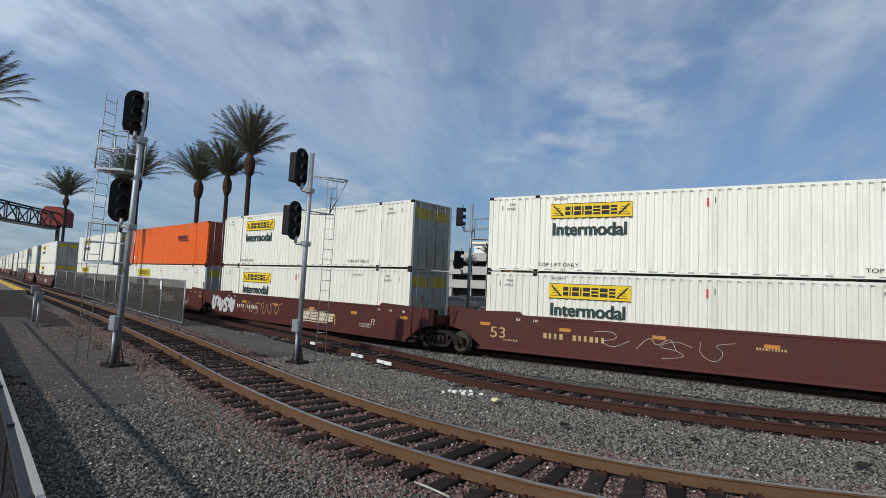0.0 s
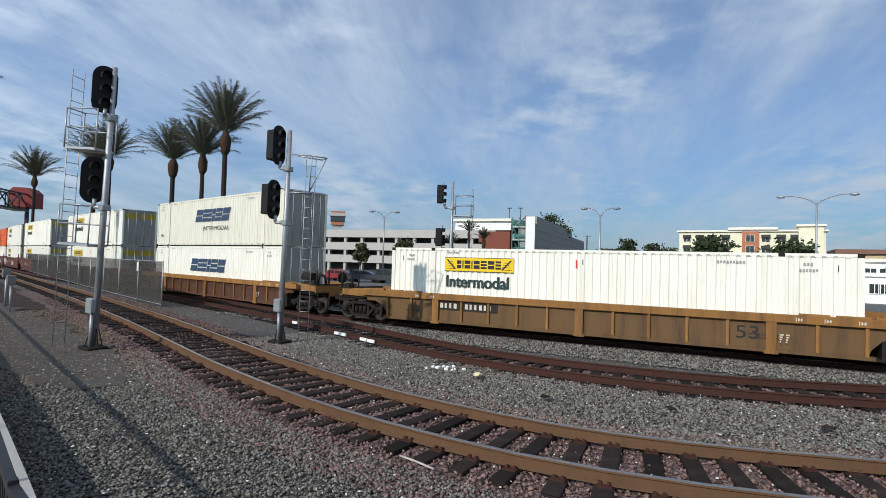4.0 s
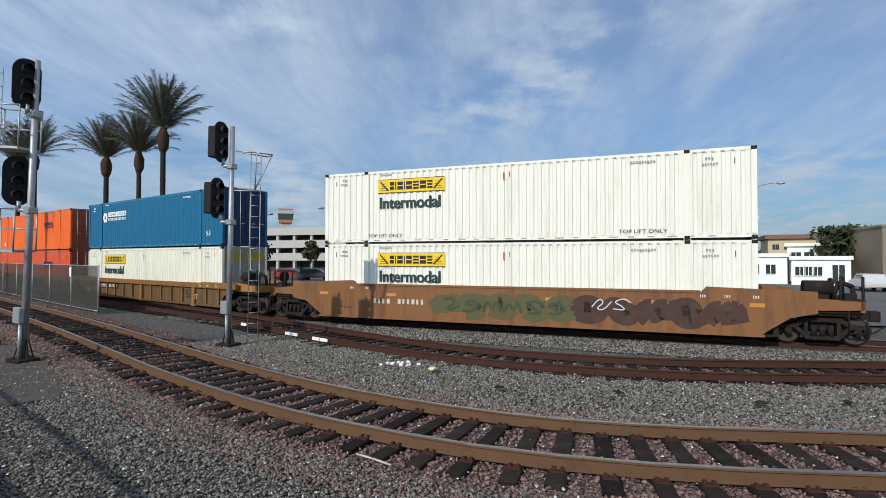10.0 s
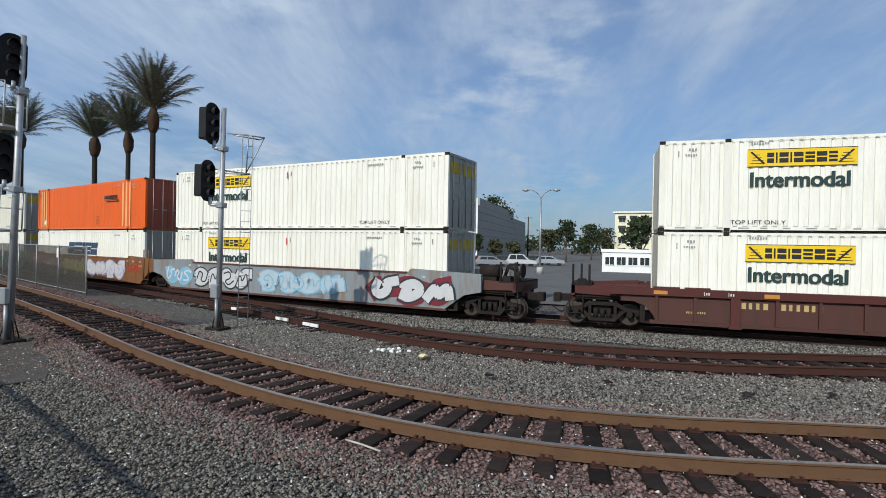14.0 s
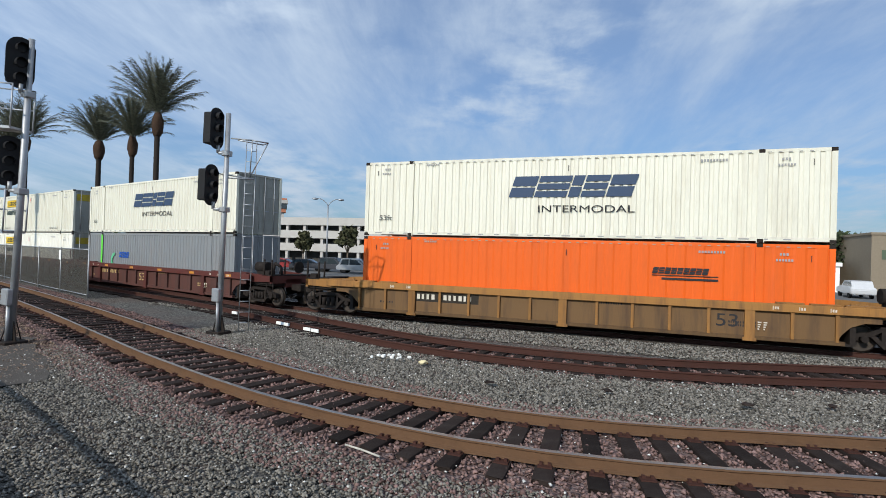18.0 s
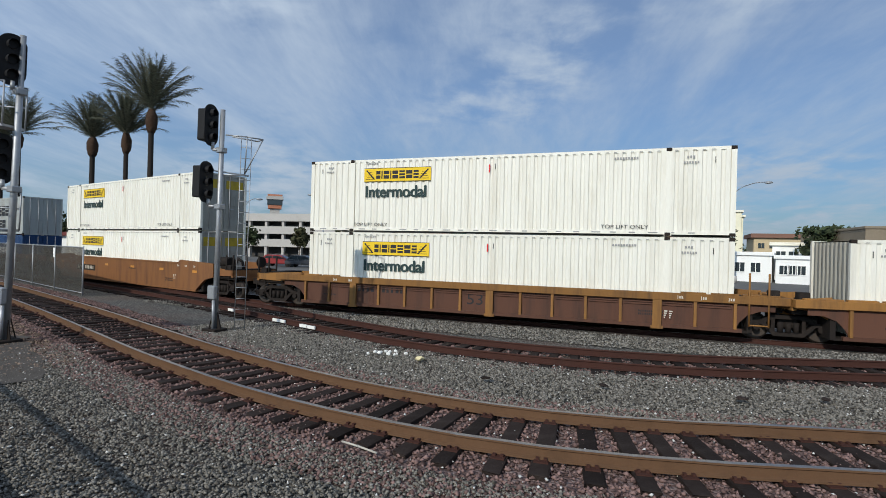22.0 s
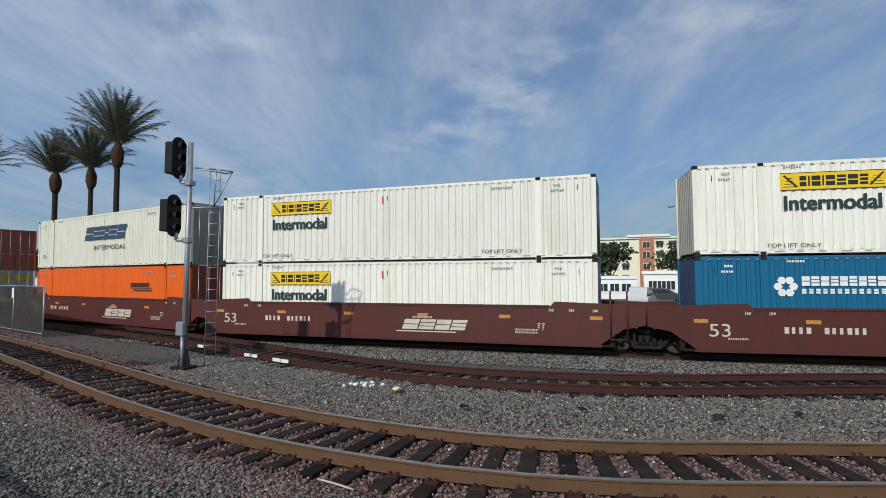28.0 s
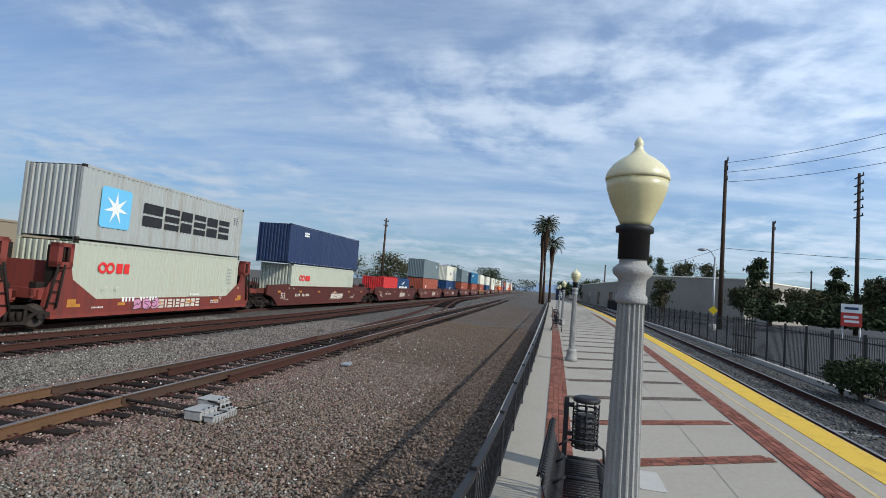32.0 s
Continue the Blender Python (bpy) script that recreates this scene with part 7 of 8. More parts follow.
prism(bm, [(PL - 6.2, 6.9), (PL - 5.6, 6.9), (PL - 5.2, 5.2), (PL - 4.4, 4.3), (PL - 3.3, 4.0), (PL - 3.3, 0), (PL, 0), (PL, 9.0), (PL - 6.2, 9.0)], "y", -0.6, 0.6)
part("brick_panel", bm, BRICKWALL, garage, "red brick corner panel with an arch")
bm = bmnew()
prism(bm, [(PL - 5.2, 0.0), (PL - 3.0, 0.0), (PL - 3.4, 2.4), (PL - 4.6, 2.4)], "y", -1.6, -0.7)
part("entrance_ramp", bm, CONCRETE, garage)
# open stair tower with green railings, ending in a thin pale wall
ta, tb = polar(22.8, 98.5), polar(21.3, 98)
m, TL = on_face(ta, tb, -0.2)
stairs = thing("stair_tower", "open stair tower with green railings and a thin pale end wall", "building", m=m)
TEAL = mat("teal_frame", (0.05, 0.2, 0.17), 0.5)
# back of the stairs, with its shade painted on
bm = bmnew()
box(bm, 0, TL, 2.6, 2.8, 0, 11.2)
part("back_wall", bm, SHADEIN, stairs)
for k in range(5):
    z = 2.4 * k + 0.1
    bm = bmnew()
    box(bm, 0, TL, 0, 2.6, z, z + 0.25)
    part("landing", bm, CONCRETE, stairs)
    bm = bmnew()
    for q in range(5):
        tube(bm, (0, -0.02, z + 0.4 + 0.17 * q), (TL, -0.02, z + 0.4 + 0.17 * q), 0.04, seg=5)
    part("railing", bm, TEAL, stairs)
    bm = bmnew()
    prism(bm, [(0.2, z + 0.25), (TL - 0.3, z + 2.3), (TL - 0.1, z + 2.3), (0.5, z + 0.25)], "y", 0.6, 1.6)
    part("flight", bm, CONCRETE, stairs)
for x in (0.06, TL / 2, TL - 0.06):
    bm = bmnew()
    box(bm, x - 0.07, x + 0.07, -0.06, 0.06, 0, 11.6)
    part("post", bm, TEAL, stairs)
bm = bmnew()
box(bm, TL + 0.05, TL + 1.7, -0.4, -0.1, 0, 11.7)
part("end_wall", bm, WHITEWALL, stairs, "thin pale wall at the end of the stairs")
bm = bmnew()
for x in (-1.2, 1.0):
    tube(bm, (x, 3, 11.2), (x, 3, 13.6), 0.07, seg=6)
    box(bm, x - 0.45, x + 0.45, 2.9, 3.1, 13.55, 13.7)
part("roof_lamp", bm, DARKSTEEL, stairs)
sa, sb_ = polar(20.35, 98), polar(15.2, 168)
wallb = house("grey_building", "grey panelled wall of a long building running away", sa, sb_, 3, 10.4, GREYWALL, GREYWALL, [], 0.05, roof_h=0.1)
bm = bmnew()
box(bm, 4, (sb_ - sa).length - 22, 0.5, 2.8, 10.5, 12.2)
part("roof_storey", bm, GREYWALL, wallb)
# dark strips paint the shadow lines of the panel joints
for k in range(6):
    bm = bmnew()
    box(bm, 0, (sb_ - sa).length, -0.04, 0, 1.8 + k * 1.5, 1.86 + k * 1.5)
    part("panel_joint", bm, mat("joint_shadow_line", (0.12, 0.12, 0.12), 0.8), wallb)
leafy = house("station_roof_building", "low building with a dark red roof behind the fence", polar(62.5, 128), polar(57, 118), 10, 3.4, WHITEWALL, mat("dark_red_roof", (0.14, 0.035, 0.03), 0.7), [], 0.8, roof_h=0.7)


# ---------- lot lamps, cars, poles ----------
def lot_lamp(p, h, turn, double=True, label="tall grey parking lot lamp with curved arms", reach=1.0):
    ob = thing("street_lamp", label, "street lamp", "street lamps", m=pose(p.x, p.y, p.z, 0, 0, turn))
    bm = bmnew()
    tube(bm, (0, 0, 0), (0, 0, h - 0.7), 0.13, 0.08, 12)
    part("pole", bm, STEEL, ob)
    bm = bmnew()
    tube(bm, (0, 0, 0), (0, 0, 0.7), 0.35, 0.32, 16)
    part("footing", bm, CONCRETE, ob)
    for sg in ((-1, 1) if double else (1,)):
        bm = bmnew()
        bent(bm, curved([Vector(q) for q in ((0, 0, h - 0.95), (sg * 0.15 * reach, 0, h - 0.45), (sg * 0.6 * reach, 0, h + 0.03), (sg * 0.95 * reach, 0, h + 0.04))]), 0.045, 8)
        part("arm", bm, STEEL, ob)
        bm = bmnew()
        lathe(bm, [(0.02, -0.16), (0.2, -0.1), (0.24, 0.0), (0.16, 0.1), (0.03, 0.14)], 14)
        for v in bm.verts:
            v.co = Vector((v.co.x * 1.7, v.co.y, v.co.z))
        part("luminaire", bm, STEEL, ob, m=pose(sg * (0.95 * reach + 0.2), 0, h + 0.0))


for az, d, h in ((-5.2, 63, 10.2), (13.6, 57, 8.7), (36.7, 69, 9.0), (44.5, 70, 8.2), (27.5, 90, 9.0)):
    lot_lamp(polar(az, d, -0.2), h + 0.2, az, reach=2.9 if az < 0 else 1.5)
lot_lamp(polar(-94.6, 56, 0), 7.7, -94.6 + 180, False, "grey cobra-head street lamp with one arm")

CAR_PAINTS = [mat("silver_car_paint", (0.4, 0.41, 0.42), 0.3, metal=0.5, dirt=0.1, bump=0), mat("white_car_paint", (0.5, 0.5, 0.5), 0.3, dirt=0.1, bump=0), mat("dark_car_paint", (0.04, 0.042, 0.05), 0.3, dirt=0.1, bump=0), mat("red_car_paint", (0.25, 0.03, 0.03), 0.3, dirt=0.1, bump=0)]
TYRE = mat("tyre_rubber", (0.02, 0.02, 0.02), 0.85)


def car(p, turn, k, suv=False):
    names = ("silver", "white", "dark grey", "red")
    ob = thing("car", f"parked {names[k]} car on the asphalt lot", "car", "cars in the lot", m=pose(p.x, p.y, -0.2, 0, 0, turn))
    h = 1.75 if suv else 1.45
    bm = bmnew()
    prism(bm, [(-2.25, 0.35), (-2.3, 0.75), (-2.1, 0.95), (1.2, 0.98), (2.1, 0.82), (2.25, 0.6), (2.25, 0.35)], "y", -0.88, 0.88)
    bmesh.ops.bevel(bm, geom=bm.edges[:], offset=0.06, segments=2, affect="EDGES")
    part("body", bm, CAR_PAINTS[k], ob)
    bm = bmnew()
    prism(bm, [(-2.05, 0.95), (-1.65, h - 0.02), (-1.4, h + 0.02), (0.1, h + 0.02), (0.35, h - 0.04), (1.15, 0.96)], "y", -0.74, 0.74)
    part("roof", bm, CAR_PAINTS[k], ob)
    bm = bmnew()
    prism(bm, [(-1.8, 1.0), (-1.52, h - 0.12), (-0.75, h - 0.1), (-0.75, 1.0)], "y", -0.755, 0.755)
    prism(bm, [(-0.65, 1.0), (-0.65, h - 0.1), (0.15, h - 0.12), (0.85, 1.0)], "y", -0.755, 0.755)
    prism(bm, [(0.42, h - 0.1), (1.12, 1.0), (1.17, 1.0), (0.46, h - 0.08)], "y", -0.64, 0.64)
    part("window_glass", bm, DARKGLASS, ob)
    for x in (-1.4, 1.4):
        for y in (-0.86, 0.66):
            bm = bmnew()
            tube(bm, (x, y, 0.33), (x, y + 0.2, 0.33), 0.33, seg=16)
            part("wheel", bm, TYRE, ob)


for az, d, turn, k, suv in ((0.4, 50, 80, 1, True), (30.2, 60, 20, 2, False), (33.5, 64, 15, 0, True), (35.8, 66, 10, 2, True), (38.5, 68, 20, 2, False), (41.0, 70, 15, 3, False), (28.0, 66, 20, 2, False), (18.8, 74, 30, 0, False), (17.0, 80, 30, 2, False),
                            (12.5, 84, 10, 0, False), (15.6, 78, 20, 1, True), (20.4, 76, 30, 3, False), (-14.0, 58, 90, 1, False), (-1.6, 58, 0, 2, False), (13.6, 88, 10, 2, False)):
    car(polar(az, d), turn, k, suv)


def utility_pole(p, h, arms, label="tall brown wooden utility pole with cross arms", turn=0.0):
    ob = thing("utility_pole", label, "utility pole", "utility poles", m=pose(p.x, p.y, p.z, 0, 0, turn))
    bm = bmnew()
    tube(bm, (0, 0, 0), (0, 0, h), 0.24, 0.15, 12)
    part("pole", bm, mat("pole_wood", (0.05, 0.033, 0.024), 0.9, dirt=0.4), ob)
    for z, w in arms:
        bm = bmnew()
        box(bm, -0.1 if w > 1.2 else 0, w if w <= 1.2 else w / 2, -0.06, 0.06, h - z - 0.06, h - z + 0.06)
        if w > 1.2:
            box(bm, -w / 2, 0, -0.06, 0.06, h - z - 0.06, h - z + 0.06)
        tube(bm, (w if w <= 1.2 else w / 2 - 0.1, 0, h - z), (w if w <= 1.2 else w / 2 - 0.1, 0, h - z + 0.3), 0.06, seg=6)
        part("cross_arm", bm, BLACK, ob)


WOODEN = polar(-95.2, 60, 0)
utility_pole(WOODEN, 17.3, [(0.15, 0.9), (1.1, 0.9), (2.1, 0.9)], turn=185)
utility_pole(polar(-99.3, 86, 0), 14.7, [(0.3, 0.9), (1.2, 0.9)], turn=185)
utility_pole(polar(-105.5, 74, 0), 18.4, [(0.4 + 0.9 * k, 2.2) for k in range(6)], "tall utility pole with many cross arms", 185)
utility_pole(polar(-102.3, 150, 0), 12, [(0.4, 2.4)])
utility_pole(polar(-84.4, 150, 0), 11, [(0.4, 3.0)])
utility_pole(polar(-60.7, 92, 0), 13.2, [(0.5, 1.6), (1.3, 1.6)])
utility_pole(polar(1.6, 150, -0.2), 9, [(0.4, 2.0)])
utility_pole(polar(14.9, 160, -0.2), 12, [(0.4, 2.4)])


def wire(a, b, sag, r=0.022):
    bm = bmnew()
    pts = [a.lerp(b, k / 16) - Vector((0, 0, sag * 4 * (k / 16) * (1 - k / 16))) for k in range(17)]
    bent(bm, pts, r, 5)
    tagged(part("overhead_wire", bm, BLACK), "thin dark overhead power wire", "wire", "overhead wires")


for z, el in ((17.2, 16.2), (16.2, 14.9), (15.2, 13.2)):
    wire(WOODEN + Vector((0.6, 0, z)), polar(-124, 46, 2.57 + 46 * math.tan(radians(el)) + 2.2), 1.0)
wire(WOODEN + Vector((0, 0, 8.3)), polar(-130, 70, 8.6), 0.9)
wire(WOODEN + Vector((0, 0, 8.3)), polar(-87, 140, 10.5), 0.8)
wire(polar(-84.4, 150, 10.8), polar(-102.3, 150, 11.8), 1.2)

# ---------- footbridge over the far end of the tracks ----------
b0, b1 = polar(68.6, 150), polar(76.0, 118)
m, BL = on_face(b1, b0, 0)
bridge = thing("footbridge", "dark steel truss footbridge with an oxide red stair tower", "footbridge", m=m)
for y in (0, 2.6):
    for z in (11.6, 15.0):
        bm = bmnew()
        box(bm, 0, BL, y - 0.15, y + 0.15, z - 0.16, z + 0.16)
        part("chord", bm, DARKSTEEL, bridge)
    n = 9
    for i in range(n):
        x0, x1 = i * BL / n, (i + 1) * BL / n
        bm = bmnew()
        tube(bm, (x0, y, 11.6), (x1, y, 15.0), 0.14, seg=6) if i % 2 else tube(bm, (x0, y, 15.0), (x1, y, 11.6), 0.14, seg=6)
        part("diagonal", bm, DARKSTEEL, bridge)
        bm = bmnew()
        tube(bm, (x1, y, 11.6), (x1, y, 15.0), 0.12, seg=6)
        part("upright", bm, DARKSTEEL, bridge)
bm = bmnew()
box(bm, 0, BL, 0, 2.6, 11.3, 11.6)
part("deck", bm, CONCRETE, bridge)
bm = bmnew()
box(bm, BL + 0.3, BL + 0.9, 0.3, 0.9, 0, 12.2)
part("stair_tower", bm, DARKSTEEL, bridge)
bm = bmnew()
prism(bm, [(-1.0, 12.2), (3.8, 12.2), (3.8, 15.6), (2.8, 16.6), (0, 16.6), (-1.0, 15.6)], "x", BL - 0.8, BL + 4.0)
part("tower_roof", bm, REDPAINT, bridge, "oxide red tower roof")

# distant hills, the haze before them painted into their blue
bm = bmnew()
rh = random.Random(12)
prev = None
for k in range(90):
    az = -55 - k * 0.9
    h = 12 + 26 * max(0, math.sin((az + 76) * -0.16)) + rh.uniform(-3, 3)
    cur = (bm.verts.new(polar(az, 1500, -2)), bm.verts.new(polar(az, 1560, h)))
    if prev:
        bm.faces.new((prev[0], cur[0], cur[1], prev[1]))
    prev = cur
tagged(part("backdrop_hills", bm, mat("haze_tinted_hill", (0.2, 0.27, 0.36), 1.0, dirt=0.3, dirt_rgb=(0.15, 0.2, 0.27), scale=0.01, bump=0)), "low hills on the horizon with haze painted in as blue", "hills", kind="structure")

# ---------- the platform and what stands on it ----------
PZ = 0.35
SLAB = mat("platform_concrete", (0.33, 0.3, 0.25), 0.8, dirt=0.4, dirt_rgb=(0.245, 0.215, 0.172), scale=0.8, bump=0.12, bump_scale=60)
PAVER = mat("brick_paver", (0.2, 0.075, 0.052), 0.85, dirt=0.3, dirt_rgb=(0.12, 0.075, 0.06), scale=5, random_value=0.35, bump=0.3)
PAVER_J = mat("brick_paver_joined", (0.2, 0.075, 0.052), 0.85, dirt=0.3, dirt_rgb=(0.12, 0.075, 0.06), scale=5, random_value=0.35, island=True, bump=0.3)
DARKPAVE = mat("dark_paver", (0.13, 0.1, 0.085), 0.85, dirt=0.3, random_value=0.25, island=True, bump=0.3)
LAMPSHELL = mat("aged_cream_lamp_shell", (0.52, 0.47, 0.27), 0.32, dirt=0.35, dirt_rgb=(0.3, 0.26, 0.13), scale=4, bump=0.03)
LAMPTOP = mat("aged_cream_lamp_cap", (0.62, 0.57, 0.36), 0.35, dirt=0.3, dirt_rgb=(0.4, 0.35, 0.2), scale=4, bump=0.03)
WORNPOST = mat("worn_grey_post_paint", (0.288, 0.281, 0.266), 0.75, dirt=0.75, dirt_rgb=(0.22, 0.215, 0.2), scale=9, grain=0.35, bump=0.25, bump_scale=60)

XS = [-60, -45, -30, -20, -11, -7, -4, -2, 0, 2, 4, 7, 10, 14, 18, 24, 30, 38, 46, 56, 66, 80, 100, 125, 150]


def strip(name, f0, f1, z0, z1, material, x0=-60.0, x1=150.0, label="", parent=None, xs=None):
    """A slab between two lines on the plan."""
    bm = bmnew()
    cols = []
    for x in [q for q in (xs or XS) if x0 <= q <= x1]:
        a, b = f0(x), f1(x)
        cols.append([bm.verts.new((a.x, a.y, z0)), bm.verts.new((a.x, a.y, z1)), bm.verts.new((b.x, b.y, z1)), bm.verts.new((b.x, b.y, z0))])
    for p, q in zip(cols, cols[1:]):
        for i in range(3):
            bm.faces.new((p[i], p[i + 1], q[i + 1], q[i]))
    bm.faces.new(cols[0][::-1])
    bm.faces.new(cols[-1])
    return part(name, bm, material, parent)


platform = thing("platform", "pale concrete station platform with red brick bands", "platform", kind="structure")
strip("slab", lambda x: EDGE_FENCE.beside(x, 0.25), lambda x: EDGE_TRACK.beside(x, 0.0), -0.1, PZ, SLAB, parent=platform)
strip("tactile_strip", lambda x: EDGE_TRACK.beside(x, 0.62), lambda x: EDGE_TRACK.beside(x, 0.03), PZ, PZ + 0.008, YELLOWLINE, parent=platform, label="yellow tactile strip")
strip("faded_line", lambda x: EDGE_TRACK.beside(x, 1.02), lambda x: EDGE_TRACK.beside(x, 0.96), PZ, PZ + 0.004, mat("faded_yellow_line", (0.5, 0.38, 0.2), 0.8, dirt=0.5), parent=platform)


def lane(u, x):
    """A point across the platform: u is 0 at the fence and 1 at the track's edge."""
    return EDGE_FENCE.beside(x, 0).lerp(EDGE_TRACK.beside(x, 0), u)


PB = []
for k in range(3):
    bm = bmnew()
    box(bm, -0.098, 0.098, -0.047, 0.047, 0, 0.012 + 0.002 * k, 0.004)
    PB.append(mesh_of(bm, "brick", PAVER))
rp = random.Random(21)
far_bricks = bmnew()
dark_bricks = bmnew()
count = [0]


def lay_brick(p, turn, dark=False):
    if 5.0 < p.x < 13 and not dark and count[0] < 300:
        count[0] += 1
        part("brick", rp.choice(PB), None, platform, m=pose(p.x, p.y, PZ + 0.001, 0, 0, turn))
    else:
        c, s = math.cos(radians(turn)), math.sin(radians(turn))
        q = [(p.x + c * a - s * b, p.y + s * a + c * b, PZ + 0.01) for a, b in ((-0.098, -0.047), (0.098, -0.047), (0.098, 0.047), (-0.098, 0.047))]
        tgt = dark_bricks if dark else far_bricks
        tgt.faces.new([tgt.verts.new(v) for v in q])


# band along the fence, band along the track's edge, cross bands
x = -14.0
while x < 70:
    step = 0.205 if x < 30 else 0.41
    h = math.degrees(math.atan(float(np.interp(x, EDGE_FENCE.xs, EDGE_FENCE.sl))))
    for r in range(4):
        p = EDGE_FENCE.beside(x + (0.1 if r % 2 else 0), -0.56 - r * 0.1)
        lay_brick(p, h)
    h2 = math.degrees(math.atan(float(np.interp(x, EDGE_TRACK.xs, EDGE_TRACK.sl))))
    for r in range(4):
        lay_brick(EDGE_TRACK.beside(x + (0.1 if r % 2 else 0), 1.35 + r * 0.1), h2)
    x += step
k = 0
x = -10.72
while x < 70:
    a, b = EDGE_FENCE.beside(x, -0.98), EDGE_TRACK.beside(x + 2.5, 1.78)
    d = b - a
    n = int(d.length / 0.205)
    tn = math.degrees(math.atan2(d.y, d.x))
    side = Vector((-d.y, d.x, 0)).normalized()
    for i in range(n):
        for r in range(3):
            lay_brick(a + d * ((i + (0.5 if r % 2 else 0.25)) / n) + side * (0.1 * r - 0.1), tn, dark=x > 10.5)
    x += 2.22
tagged(part("distant_bricks", far_bricks, PAVER_J, platform), kind="stuff")
tagged(part("distant_bricks", dark_bricks, DARKPAVE, platform), kind="stuff")
# saw cuts between the slab's panels
joints = bmnew()
for u in (0.5,):
    for x in range(4, 60, 2):
        a, b = lane(u, x), lane(u, x + 2)
        sd = Vector((0, 0.008, 0))
        joints.faces.new([joints.verts.new(v + Vector((0, 0, PZ + 0.003))) for v in (a - sd, b - sd, b + sd, a + sd)])
tagged(part("saw_cut", joints, mat("joint_filler", (0.26, 0.24, 0.21), 0.9), platform), kind="stuff")
bm = bmnew()
p = Vector((7.12, 0.02, 0))
box(bm, -0.34, 0.34, -0.15, 0.15, 0, 0.012, 0.004)
cover = part("hatch_cover", bm, CONCRETE, platform, "square access cover", m=pose(p.x, p.y, PZ, 0, 0, 10))

# black metal rail along the platform's back edge
rail_fence = thing("platform_fence", "black metal picket railing along the platform's back edge", "fence")
strip("top_rail", lambda x: EDGE_FENCE.beside(x, 0.03), lambda x: EDGE_FENCE.beside(x, -0.03), PZ + 0.68, PZ + 0.73, BLACK, -30, 150, parent=rail_fence, xs=[q * 2 - 30 for q in range(91)])
strip("bottom_rail", lambda x: EDGE_FENCE.beside(x, 0.02), lambda x: EDGE_FENCE.beside(x, -0.02), PZ + 0.08, PZ + 0.12, BLACK, -30, 150, parent=rail_fence, xs=[q * 2 - 30 for q in range(91)])
strip("kerb", lambda x: EDGE_FENCE.beside(x, 0.32), lambda x: EDGE_FENCE.beside(x, 0.25), -0.1, PZ + 0.02, CONCRETE, -30, 150, parent=rail_fence, xs=[q * 2 - 30 for q in range(91)])
bm = bmnew()
box(bm, -0.006, 0.006, -0.006, 0.006, 0.1, 0.69)
PK = mesh_of(bm, "picket", BLACK)
bm = bmnew()
box(bm, -0.03, 0.03, -0.03, 0.03, -0.05, 0.76, 0.005)
PP = mesh_of(bm, "post", BLACK)
far_pickets = bmnew()
s, n = EDGE_FENCE.s_of(-16), 0
while s < EDGE_FENCE.s_of(80):
    p, h = EDGE_FENCE.at(s)
    if n % 18 == 0:
        part("post", PP, None, rail_fence, m=pose(p.x, p.y, PZ, 0, 0, math.degrees(h)))
    elif 3 < p.x < 26:
        part("picket", PK, None, rail_fence, m=pose(p.x, p.y, PZ, 0, 0, math.degrees(h)))
    else:
        box(far_pickets, p.x - 0.006, p.x + 0.006, p.y - 0.006, p.y + 0.006, PZ + 0.1, PZ + 0.69)
    s += 0.115
    n += 1
tagged(part("distant_pickets", far_pickets, BLACK, rail_fence), kind="stuff")


# ---------- platform lamps ----------
def acorn_lamp(x, y, label):
    ob = thing("platform_lamp", label, "lamp post", "lamps along the platform", m=pose(x, y, PZ))
    bm = bmnew()
    lathe(bm, [(0.2, 0), (0.2, 0.1), (0.17, 0.14), (0.15, 0.3), (0.17, 0.34), (0.12, 0.4)], 24)
    part("base", bm, WORNPOST, ob)
    bm = bmnew()
    n = 16
    rings = []
    for z, r in ((0.4, 0.1), (1.0, 0.092), (1.6, 0.08), (2.19, 0.067)):
        ring = []
        for k in range(n * 4):
            a = k * math.tau / (n * 4)
            d = r - (0.012 if k % 4 in (1, 2) else 0.0)
            ring.append(bm.verts.new((d * math.cos(a), d * math.sin(a), z)))
        rings.append(ring)
    for p, q in zip(rings, rings[1:]):
        for k in range(len(p)):
            bm.faces.new((p[k], p[(k + 1) % len(p)], q[(k + 1) % len(p)], q[k]))
    part("fluted_shaft", bm, WORNPOST, ob)
    bm = bmnew()
    lathe(bm, [(0.072, 2.185), (0.08, 2.195), (0.08, 2.22), (0.069, 2.235), (0.071, 2.31), (0.096, 2.335), (0.102, 2.36), (0.09, 2.375), (0.07, 2.39), (0.068, 2.42)], 24)
    part("capital", bm, WORNPOST, ob)
    bm = bmnew()
    lathe(bm, [(0.078, 2.415), (0.078, 2.551), (0.094, 2.556), (0.096, 2.583), (0.085, 2.592)], 28)
    part("collar", bm, BLACK, ob, "black metal collar")
    bm = bmnew()
    lathe(bm, [(0.072, 2.591), (0.08, 2.611), (0.088, 2.629), (0.128, 2.711), (0.152, 2.784), (0.158, 2.834)], 36)
    globe = part("globe", bm, LAMPSHELL, ob, "aged translucent cream globe")
    bm = bmnew()
    lathe(bm, [(0.161, 2.831), (0.163, 2.847), (0.155, 2.875), (0.13, 2.911), (0.092, 2.943), (0.05, 2.97), (0.028, 2.993), (0.02, 3.016), (0.025, 3.029), (0.02, 3.047), (0.006, 3.066)], 36)
    part("finial_cap", bm, LAMPTOP, ob)
    return ob


